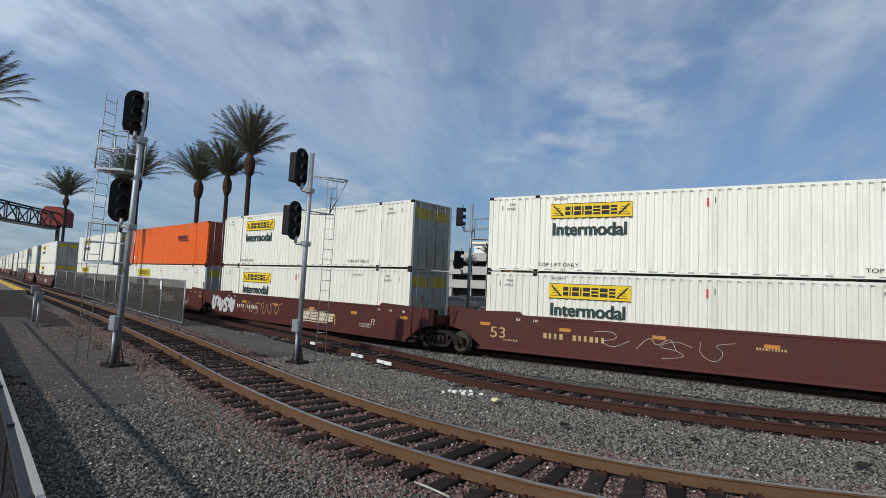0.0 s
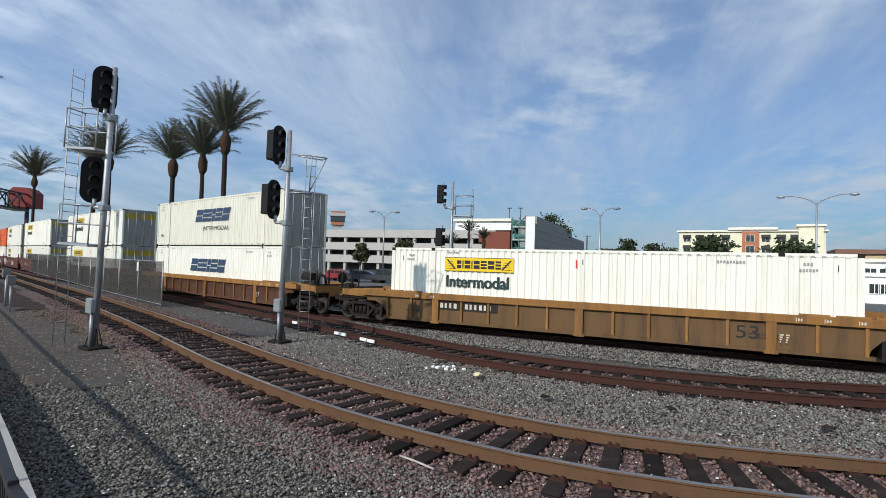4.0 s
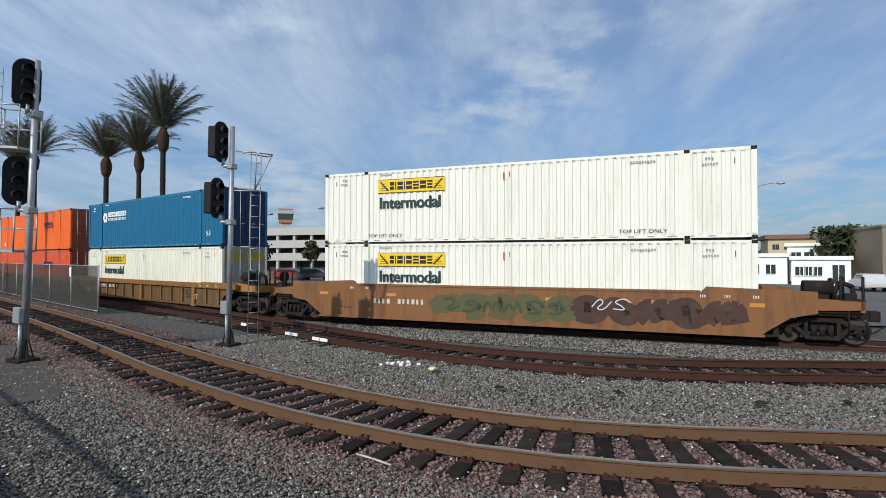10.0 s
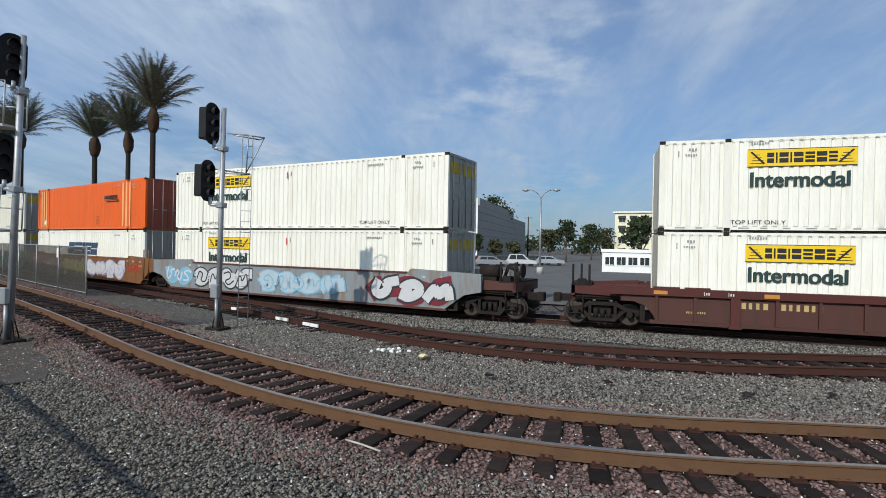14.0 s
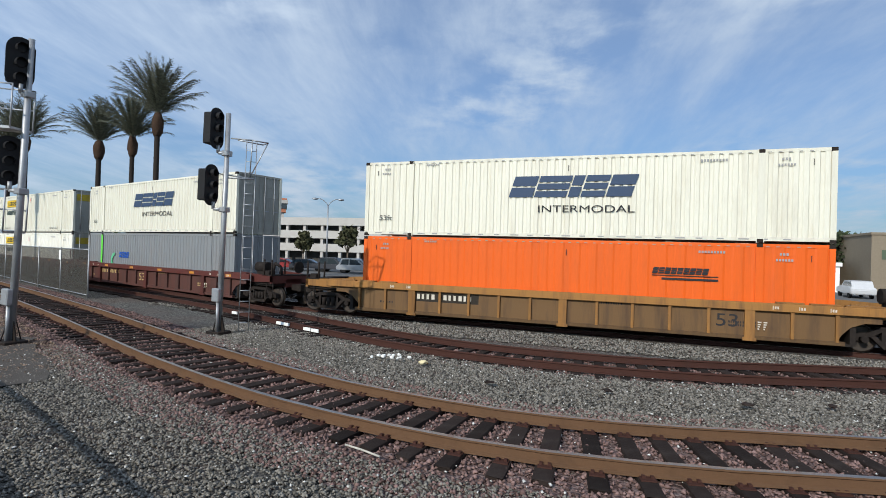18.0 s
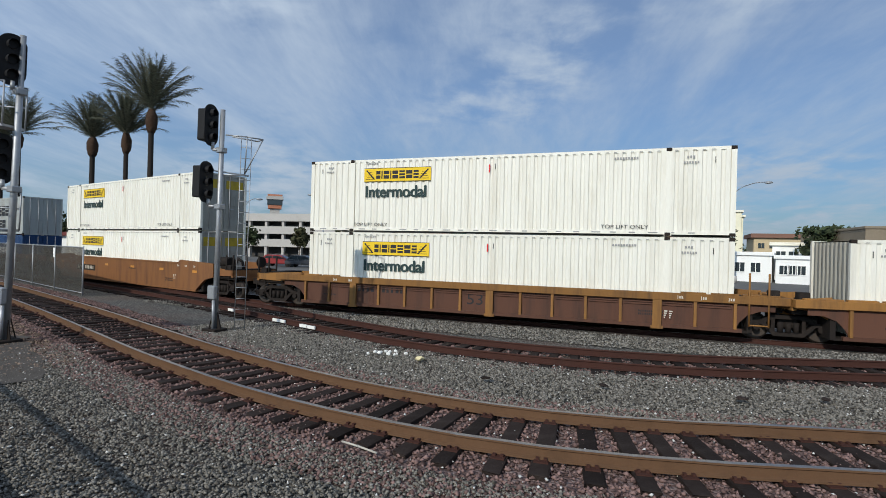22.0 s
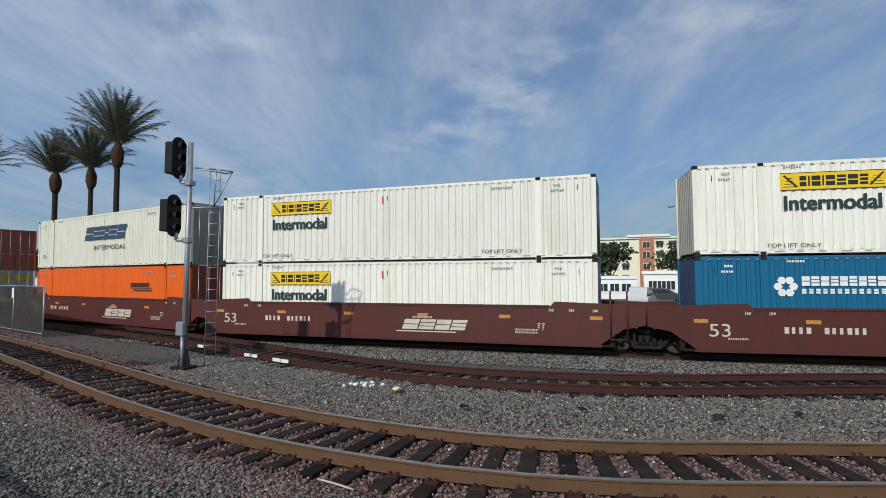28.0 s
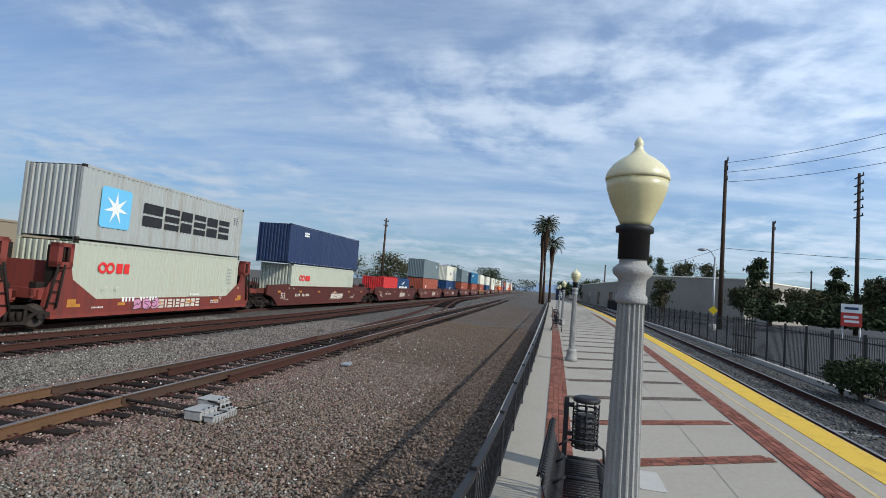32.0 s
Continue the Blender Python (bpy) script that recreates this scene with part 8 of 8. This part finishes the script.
acorn_lamp(2.9, 0.12, "weathered grey fluted lamp post with an aged cream acorn globe")
for x in (17.6, 36.0, 55.0, 73.0):
    p = EDGE_FENCE.beside(x, -1.15)
    acorn_lamp(p.x, p.y, "grey platform lamp post with a cream acorn globe")


# ---------- benches and litter bins ----------
def bench(x, y, turn):
    ob = thing("bench", "black metal strap bench with curved back and arm rests", "bench", "benches on the platform", m=pose(x, y, PZ, 0, 0, turn))
    for k in range(28):
        bm = bmnew()
        xx = -0.88 + k * 1.76 / 27
        pts = [(xx, 0.31, 0.78), (xx, 0.29, 0.83), (xx, 0.25, 0.82), (xx, 0.27, 0.72), (xx, 0.2, 0.5), (xx, 0.12, 0.43), (xx, -0.2, 0.44), (xx, -0.3, 0.4)]
        bent(bm, pts, 0.011, 5)
        part("strap", bm, BLACK, ob)
    for xx in (-0.9, -0.3, 0.3, 0.9):
        bm = bmnew()
        bent(bm, [(xx, 0.2, 0.55), (xx, 0.1, 0.62), (xx, -0.18, 0.62), (xx, -0.27, 0.56), (xx, -0.28, 0.42)], 0.014, 6)
        part("arm_rest", bm, BLACK, ob)
    for xx in (-0.8, 0.8):
        bm = bmnew()
        bent(bm, [(xx, 0.3, 0.0), (xx, 0.2, 0.43), (xx, -0.25, 0.43), (xx, -0.3, 0.0)], 0.024, 6)
        part("leg_frame", bm, BLACK, ob)
    for yy, zz in ((0.275, 0.8), (-0.3, 0.41), (0.2, 0.46)):
        bm = bmnew()
        tube(bm, (-0.92, yy, zz), (0.92, yy, zz), 0.018, seg=6)
        part("cross_bar", bm, BLACK, ob)


def litter_bin(x, y, turn):
    ob = thing("litter_bin", "black strap litter bin hung on a square post", "litter bin", "litter bins on the platform", m=pose(x, y, PZ, 0, 0, turn))
    bm = bmnew()
    box(bm, -0.27, -0.21, -0.03, 0.03, 0, 0.92, 0.006)
    part("post", bm, BLACK, ob)
    for k in range(8):
        z = 0.34 + k * 0.065
        bm = bmnew()
        bent(bm, [(0.155 * math.cos(a * math.tau / 14), 0.155 * math.sin(a * math.tau / 14), z) for a in range(15)], 0.013, 5)
        part("hoop", bm, BLACK, ob)
    for k in range(8):
        a = k * math.tau / 8
        bm = bmnew()
        tube(bm, (0.145 * math.cos(a), 0.145 * math.sin(a), 0.32), (0.155 * math.cos(a), 0.155 * math.sin(a), 0.86), 0.01, seg=5)
        part("upright", bm, BLACK, ob)
    bm = bmnew()
    lathe(bm, [(0.125, 0.34), (0.13, 0.72)], 18)
    part("liner", bm, mat("grey_liner", (0.05, 0.05, 0.052), 0.6), ob)
    bm = bmnew()
    lathe(bm, [(0.16, 0.88), (0.17, 0.92), (0.12, 0.945), (0.08, 0.94)], 20)
    part("lid_ring", bm, BLACK, ob)
    bm = bmnew()
    box(bm, -0.22, -0.15, -0.02, 0.02, 0.45, 0.5)
    box(bm, -0.22, -0.15, -0.02, 0.02, 0.8, 0.85)
    part("bracket", bm, BLACK, ob)


bench(5.1, 0.62, 8)
litter_bin(6.87, 0.78, -80)
p = EDGE_FENCE.beside(31, -0.75)
bench(p.x, p.y, 10)
p = EDGE_FENCE.beside(33.5, -0.75)
litter_bin(p.x, p.y, 10)
p = EDGE_FENCE.beside(48, -0.75)
bench(p.x, p.y, 10)
ob = thing("track_sign", "dark blue platform sign with a white numeral", "sign", m=pose(*lane(0.2, 62), 0, 0, 0))
bm = bmnew()
box(bm, -0.03, 0.03, -0.55, 0.55, PZ + 1.3, PZ + 2.6, 0.01)
part("board", bm, mat("dark_sign_blue", (0.02, 0.03, 0.06), 0.5), ob)
four = letter_part("4", 0.8, 0.5, INK_WHITE, ob, -0.04, 0.3, PZ + 1.5, "numeral")
four.matrix_basis = pose(-0.035, 0.25, PZ + 1.55, 0, 0, -90)
bm = bmnew()
for y in (-0.4, 0.4):
    tube(bm, (0, y, PZ), (0, y, PZ + 1.35), 0.03, seg=8)
part("sign_post", bm, STEEL, ob)

# ---------- street side: iron fence, street, sign, warehouse ----------
STREET = Line([(-20, -13.5), (15, -6.75), (21.7, -5.6), (27, -4.78), (31.5, -4.05), (38.9, -2.8), (48.3, -1.15), (59, 0.9), (90, 6.2), (150, 18.0)])
iron = thing("iron_fence", "black iron picket fence beside the street", "fence")
s, n = STREET.s_of(14), 0
pk = bmnew()
while s < STREET.s_of(110):
    p, h = STREET.at(s)
    if n % 16 == 0:
        bm = bmnew()
        box(bm, p.x - 0.04, p.x + 0.04, p.y - 0.04, p.y + 0.04, 0, 1.98)
        part("post", bm, BLACK, iron)
    elif p.x < 46 and n % 2 == 0 and n < 460:
        bm = bmnew()
        box(bm, p.x - 0.007, p.x + 0.007, p.y - 0.007, p.y + 0.007, 0.1, 1.88)
        part("picket", bm, BLACK, iron)
    else:
        box(pk, p.x - 0.007, p.x + 0.007, p.y - 0.007, p.y + 0.007, 0.1, 1.88)
    s += 0.13
    n += 1
tagged(part("distant_pickets", pk, BLACK, iron), kind="stuff")
for z in (0.25, 1.7):
    strip("fence_rail", lambda x: STREET.beside(x, 0.02), lambda x: STREET.beside(x, -0.02), z, z + 0.045, BLACK, 14, 110, parent=iron, xs=[14 + 2 * q for q in range(49)])
strip("footing", lambda x: STREET.beside(x, 0.18), lambda x: STREET.beside(x, -0.05), -0.05, 0.14, CONCRETE, 14, 110, parent=iron, xs=[14 + 2 * q for q in range(49)])
gate = thing("iron_gate", "black iron gate panel in the street fence", "gate", m=pose(*STREET.beside(30.6, 0.3), 0, 0, 28))
for k in range(9):
    bm = bmnew()
    box(bm, -0.8 + k * 0.2 - 0.025, -0.8 + k * 0.2 + 0.025, -0.02, 0.02, 0.1, 2.02)
    part("bar", bm, BLACK, gate)
for z in (0.2, 1.05, 1.85):
    bm = bmnew()
    box(bm, -0.9, 0.9, -0.03, 0.03, z, z + 0.06)
    part("gate_rail", bm, BLACK, gate)
street = bmnew()
# level ground in fact: the rise is added to bring the street into view
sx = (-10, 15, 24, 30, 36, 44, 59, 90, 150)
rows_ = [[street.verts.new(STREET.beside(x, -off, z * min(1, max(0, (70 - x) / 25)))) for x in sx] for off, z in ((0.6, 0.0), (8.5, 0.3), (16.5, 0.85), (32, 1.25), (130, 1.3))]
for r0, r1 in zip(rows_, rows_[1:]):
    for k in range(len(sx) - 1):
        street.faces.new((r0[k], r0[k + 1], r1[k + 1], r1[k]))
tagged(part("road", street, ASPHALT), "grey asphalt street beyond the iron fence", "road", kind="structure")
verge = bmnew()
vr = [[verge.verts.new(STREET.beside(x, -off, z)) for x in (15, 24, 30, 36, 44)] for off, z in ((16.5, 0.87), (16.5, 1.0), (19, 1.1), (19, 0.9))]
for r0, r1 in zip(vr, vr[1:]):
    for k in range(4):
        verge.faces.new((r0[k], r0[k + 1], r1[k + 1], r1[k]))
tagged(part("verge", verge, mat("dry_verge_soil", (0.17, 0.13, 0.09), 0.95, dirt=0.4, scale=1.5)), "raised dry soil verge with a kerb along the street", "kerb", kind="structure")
house("warehouse", "long pale warehouse with a flat roof", polar(-87.4, 96), polar(-97.2, 88), 26, 6.4, mat("warehouse_beige", (0.27, 0.25, 0.215), 0.85, dirt=0.25, scale=0.3), CREAM_TRIM, [], 0.1, base=0.0, roof_h=0.2)
house("warehouse", "far pale warehouse with roller doors along the track", polar(-81.8, 190), polar(-87.2, 100), 22, 5.6, mat("warehouse_beige", (0.27, 0.25, 0.215), 0.85), CREAM_TRIM, [(0.3, 4.0, 3.2, [0.15, 0.35, 0.55, 0.75])], 0.1, base=0.0, roof_h=0.2)
p = polar(-105.2, 54)
sign = thing("street_sign_board", "red and white sign board on two posts", "sign", m=pose(p.x, p.y, -0.6, 0, 0, -105))
bm = bmnew()
box(bm, -0.68, 0.68, -0.1, 0.1, 2.2, 3.3, 0.01)
part("red_panel", bm, mat("sign_red", (0.5, 0.05, 0.04), 0.5), sign)
bm = bmnew()
box(bm, -0.68, 0.68, -0.1, 0.1, 3.3, 4.0, 0.01)
part("white_panel", bm, WHITEWALL, sign)
for z, a, b, mt in ((3.55, -0.45, 0.45, INK_STEEL), (2.85, -0.5, 0.45, INK_WHITE), (2.5, -0.45, 0.5, INK_WHITE)):
    bm = bmnew()
    rect(bm, a, b, z, z + 0.2)
    part("text_bar", bm, mt, sign, m=pose(0, -0.105, 0))
bm = bmnew()
for x in (-0.55, 0.55):
    tube(bm, (x, 0, 0), (x, 0, 2.25), 0.06, seg=8)
part("sign_post", bm, STEEL, sign)
p = polar(-94.6, 54)
warn = thing("warning_sign", "yellow diamond warning sign on the lamp pole", "sign", m=pose(p.x - 0.3, p.y, 0, 0, 0, -94.6))
bm = bmnew()
prism(bm, [(-0.4, 2.0), (0, 1.6), (0.4, 2.0), (0, 2.4)], "y", -0.02, 0.02)
part("plate", bm, LEMON, warn)
bm = bmnew()
tube(bm, (0, 0.04, 0), (0, 0.04, 2.4), 0.03, seg=8)
part("post", bm, STEEL, warn)
for i, (az, d, h, r) in enumerate(((-104.7, 20.9, 1.1, 0.5), (-106.0, 20.5, 1.3, 0.75), (-107.5, 20.2, 1.2, 0.8))):
    p = polar(az, d)
    leafy_tree(p.x, p.y, h, r, 300 + i, "low dark green shrub beside the iron fence", LEAF, base=0.0, stem=0.08, count=1500, size=0.06)

# ---------- the far platform on the left ----------
left = thing("platform_left", "concrete platform with a yellow edge beside the nearest track", "platform", kind="structure")
# the slab's colour is darkened for the shade lying on this platform
strip("slab", lambda x: LINE_1.beside(x, -1.65), lambda x: LINE_1.beside(x, -6.0), -0.1, 0.4, mat("shaded_stained_concrete", (0.15, 0.142, 0.13), 0.85, dirt=0.5, scale=0.8), -200, -58, parent=left, xs=[-200, -160, -120, -90, -75, -62, -58])
strip("tactile_strip", lambda x: LINE_1.beside(x, -1.68), lambda x: LINE_1.beside(x, -2.5), 0.4, 0.41, YELLOWLINE, -200, -58, parent=left, xs=[-200, -160, -120, -90, -75, -62, -58])
for x, z in ((-26.0, 1.1), (-28.5, 1.3)):
    ob = thing("equipment_cabinet", "small grey equipment box on a post", "cabinet", m=pose(*LINE_1.beside(x, -3.6), 0, 0, -15))
    bm = bmnew()
    box(bm, -0.22, 0.22, -0.15, 0.15, z, z + 0.4, 0.02)
    part("box", bm, mat("dull_grey_box_paint", (0.12, 0.12, 0.118), 0.7, dirt=0.4), ob)
    bm = bmnew()
    tube(bm, (0, 0, -0.1), (0, 0, z), 0.04, seg=8)
    part("post", bm, STEEL, ob)

# ---------- the switch machine and small things on the ballast ----------
def switch_machine(p, turn):
    ob = thing("switch_machine", "weathered pale grey cast switch machine bolted beside the near track", "switch machine", m=pose(p.x, p.y, 0.0, 0, 0, turn))
    alu = mat("cast_grey_metal", (0.36, 0.355, 0.34), 0.55, metal=0.25, dirt=0.6, dirt_rgb=(0.12, 0.11, 0.1), scale=9)
    for name, b in (("gear_case", (-0.44, 0.0, -0.3, 0.02, -0.02, 0.13)), ("motor_case", (0.06, 0.4, -0.24, 0.16, -0.02, 0.2)), ("front_case", (-0.4, -0.14, -0.52, -0.33, -0.05, 0.06)), ("cable_box", (0.02, 0.26, -0.5, -0.32, -0.05, 0.08)), ("end_case", (-0.1, 0.04, -0.48, -0.32, -0.05, 0.04))):
        bm = bmnew()
        box(bm, *b, 0.012)
        body = part(name, bm, alu, ob)
        bm = bmnew()
        box(bm, b[0] - 0.012, b[1] + 0.012, b[2] - 0.012, b[3] + 0.012, b[5] + 0.002, b[5] + 0.02, 0.006)
        part("lid", bm, alu, body)
        for k in range(3):
            x = b[0] + (b[1] - b[0]) * (0.2 + 0.3 * k)
            bm = bmnew()
            box(bm, x - 0.012, x + 0.012, b[2] - 0.03, b[2] - 0.001, b[4] + 0.02, b[5] - 0.015, 0.004)
            part("rib", bm, alu, body)
            bm = bmnew()
            tube(bm, (x, b[2] + 0.02, b[5] + 0.02), (x, b[2] + 0.02, b[5] + 0.04), 0.014, seg=6)
            part("bolt", bm, GRIME, body)
    for k, x in enumerate((0.09, 0.2, 0.31)):
        bm = bmnew()
        tube(bm, (x, -0.24, 0.11), (x, -0.33, 0.12), 0.048, seg=12)
        cap = part("end_cap", bm, alu, ob)
        bm = bmnew()
        tube(bm, (x, -0.33, 0.12), (x, -0.36, 0.122), 0.028, seg=8)
        part("cap_nut", bm, GRIME, cap)
    bm = bmnew()
    tube(bm, (0.0, -0.32, 0.03), (0.06, -0.28, 0.17), 0.018, seg=8)
    tube(bm, (0.06, -0.28, 0.17), (0.06, -0.06, 0.2), 0.018, seg=8)
    part("hand_lever", bm, GRIME, ob)
    bm = bmnew()
    tube(bm, (0.4, -0.1, 0.02), (0.7, -0.4, -0.03), 0.016, seg=8)
    tube(bm, (0.7, -0.4, -0.03), (1.5, -0.5, -0.035), 0.016, seg=8)
    part("conduit", bm, GRIME, ob)
    bm = bmnew()
    tube(bm, (-0.2, 0.02, 0.07), (-0.15, 2.3, 0.09), 0.026, seg=8)
    part("throw_rod", bm, GRIME, ob)
    for x0, x1 in ((-0.42, -0.18), (0.14, 0.38)):
        bm = bmnew()
        box(bm, x0, x1, -0.42, 2.2, -0.1, -0.025)
        part("long_tie", bm, TIE, ob)


switch_machine(Vector((7.08, 7.3, 0)), 10)


def lump(name, label, category, p, size, material, seed, flat=0.5):
    rnd = random.Random(seed)
    bm = bmnew()
    bmesh.ops.create_icosphere(bm, subdivisions=2, radius=1)
    for v in bm.verts:
        v.co *= rnd.uniform(0.75, 1.2)
        v.co = Vector((v.co.x * size, v.co.y * size * 0.7, v.co.z * size * flat))
    ob = part(name, bm, material, m=pose(p[0], p[1], p[2], 0, 0, seed * 40))
    tagged(ob, label, category)


CHALK = mat("bleached_white", (0.75, 0.74, 0.7), 0.8)
lump("paper_scrap", "crumpled cream paper scrap lying on the ballast", "litter", (-5.38, 11.0, 0.0), 0.14, mat("cream_paper", (0.7, 0.6, 0.35), 0.8), 2, 0.35)
for i in range(16):
    a = random.Random(50 + i)
    lump("white_pebble", "small bleached white stone on the ballast", "stone", (-6.35 + a.gauss(0, 0.22), 11.1 + a.gauss(0, 0.16), 0.01), 0.05, CHALK, 50 + i, 0.7)
for i, (x, y) in enumerate(((0.35, 8.9), (-1.2, 10.6), (1.2, 10.9), (-3.4, 10.0), (2.6, 11.6))):
    lump("wood_chip", "dark splinter of tie wood on the ballast", "litter", (x, y, 0.01), 0.11, TIE, 70 + i, 0.25)
bm = bmnew()
bent(bm, [(-3.9, 5.75, 0.03), (-3.6, 5.66, 0.05), (-3.3, 5.62, 0.03)], 0.014, 6)
tagged(part("twig", bm, mat("bleached_twig", (0.45, 0.42, 0.36), 0.8)), "bleached dry twig lying on the ballast", "twig")
bm = bmnew()
box(bm, -0.2, 0.2, -0.12, 0.12, 0, 0.05, 0.01)
tagged(part("flat_plate", bm, STEEL, m=pose(13.2, 8.3, 0.01, 0, 0, 20)), "grey metal plate lying on the gravel", "metal plate")
for k, (x, off) in enumerate(((-12.0, -0.86), (-10.6, -0.86), (-10.2, -0.86), (-15.5, -0.86))):
    p = LINE_2.beside(x, off, -0.02)
    bm = bmnew()
    box(bm, -0.35 if k == 0 else -0.18, 0.35 if k == 0 else 0.18, -0.02, 0.02, -0.05, 0.05)
    tagged(part("joint_bar", bm, CHALK, TRACK_2, "white painted joint bar", m=pose(p.x, p.y, p.z, 0, 0, -14)), "")

motions()
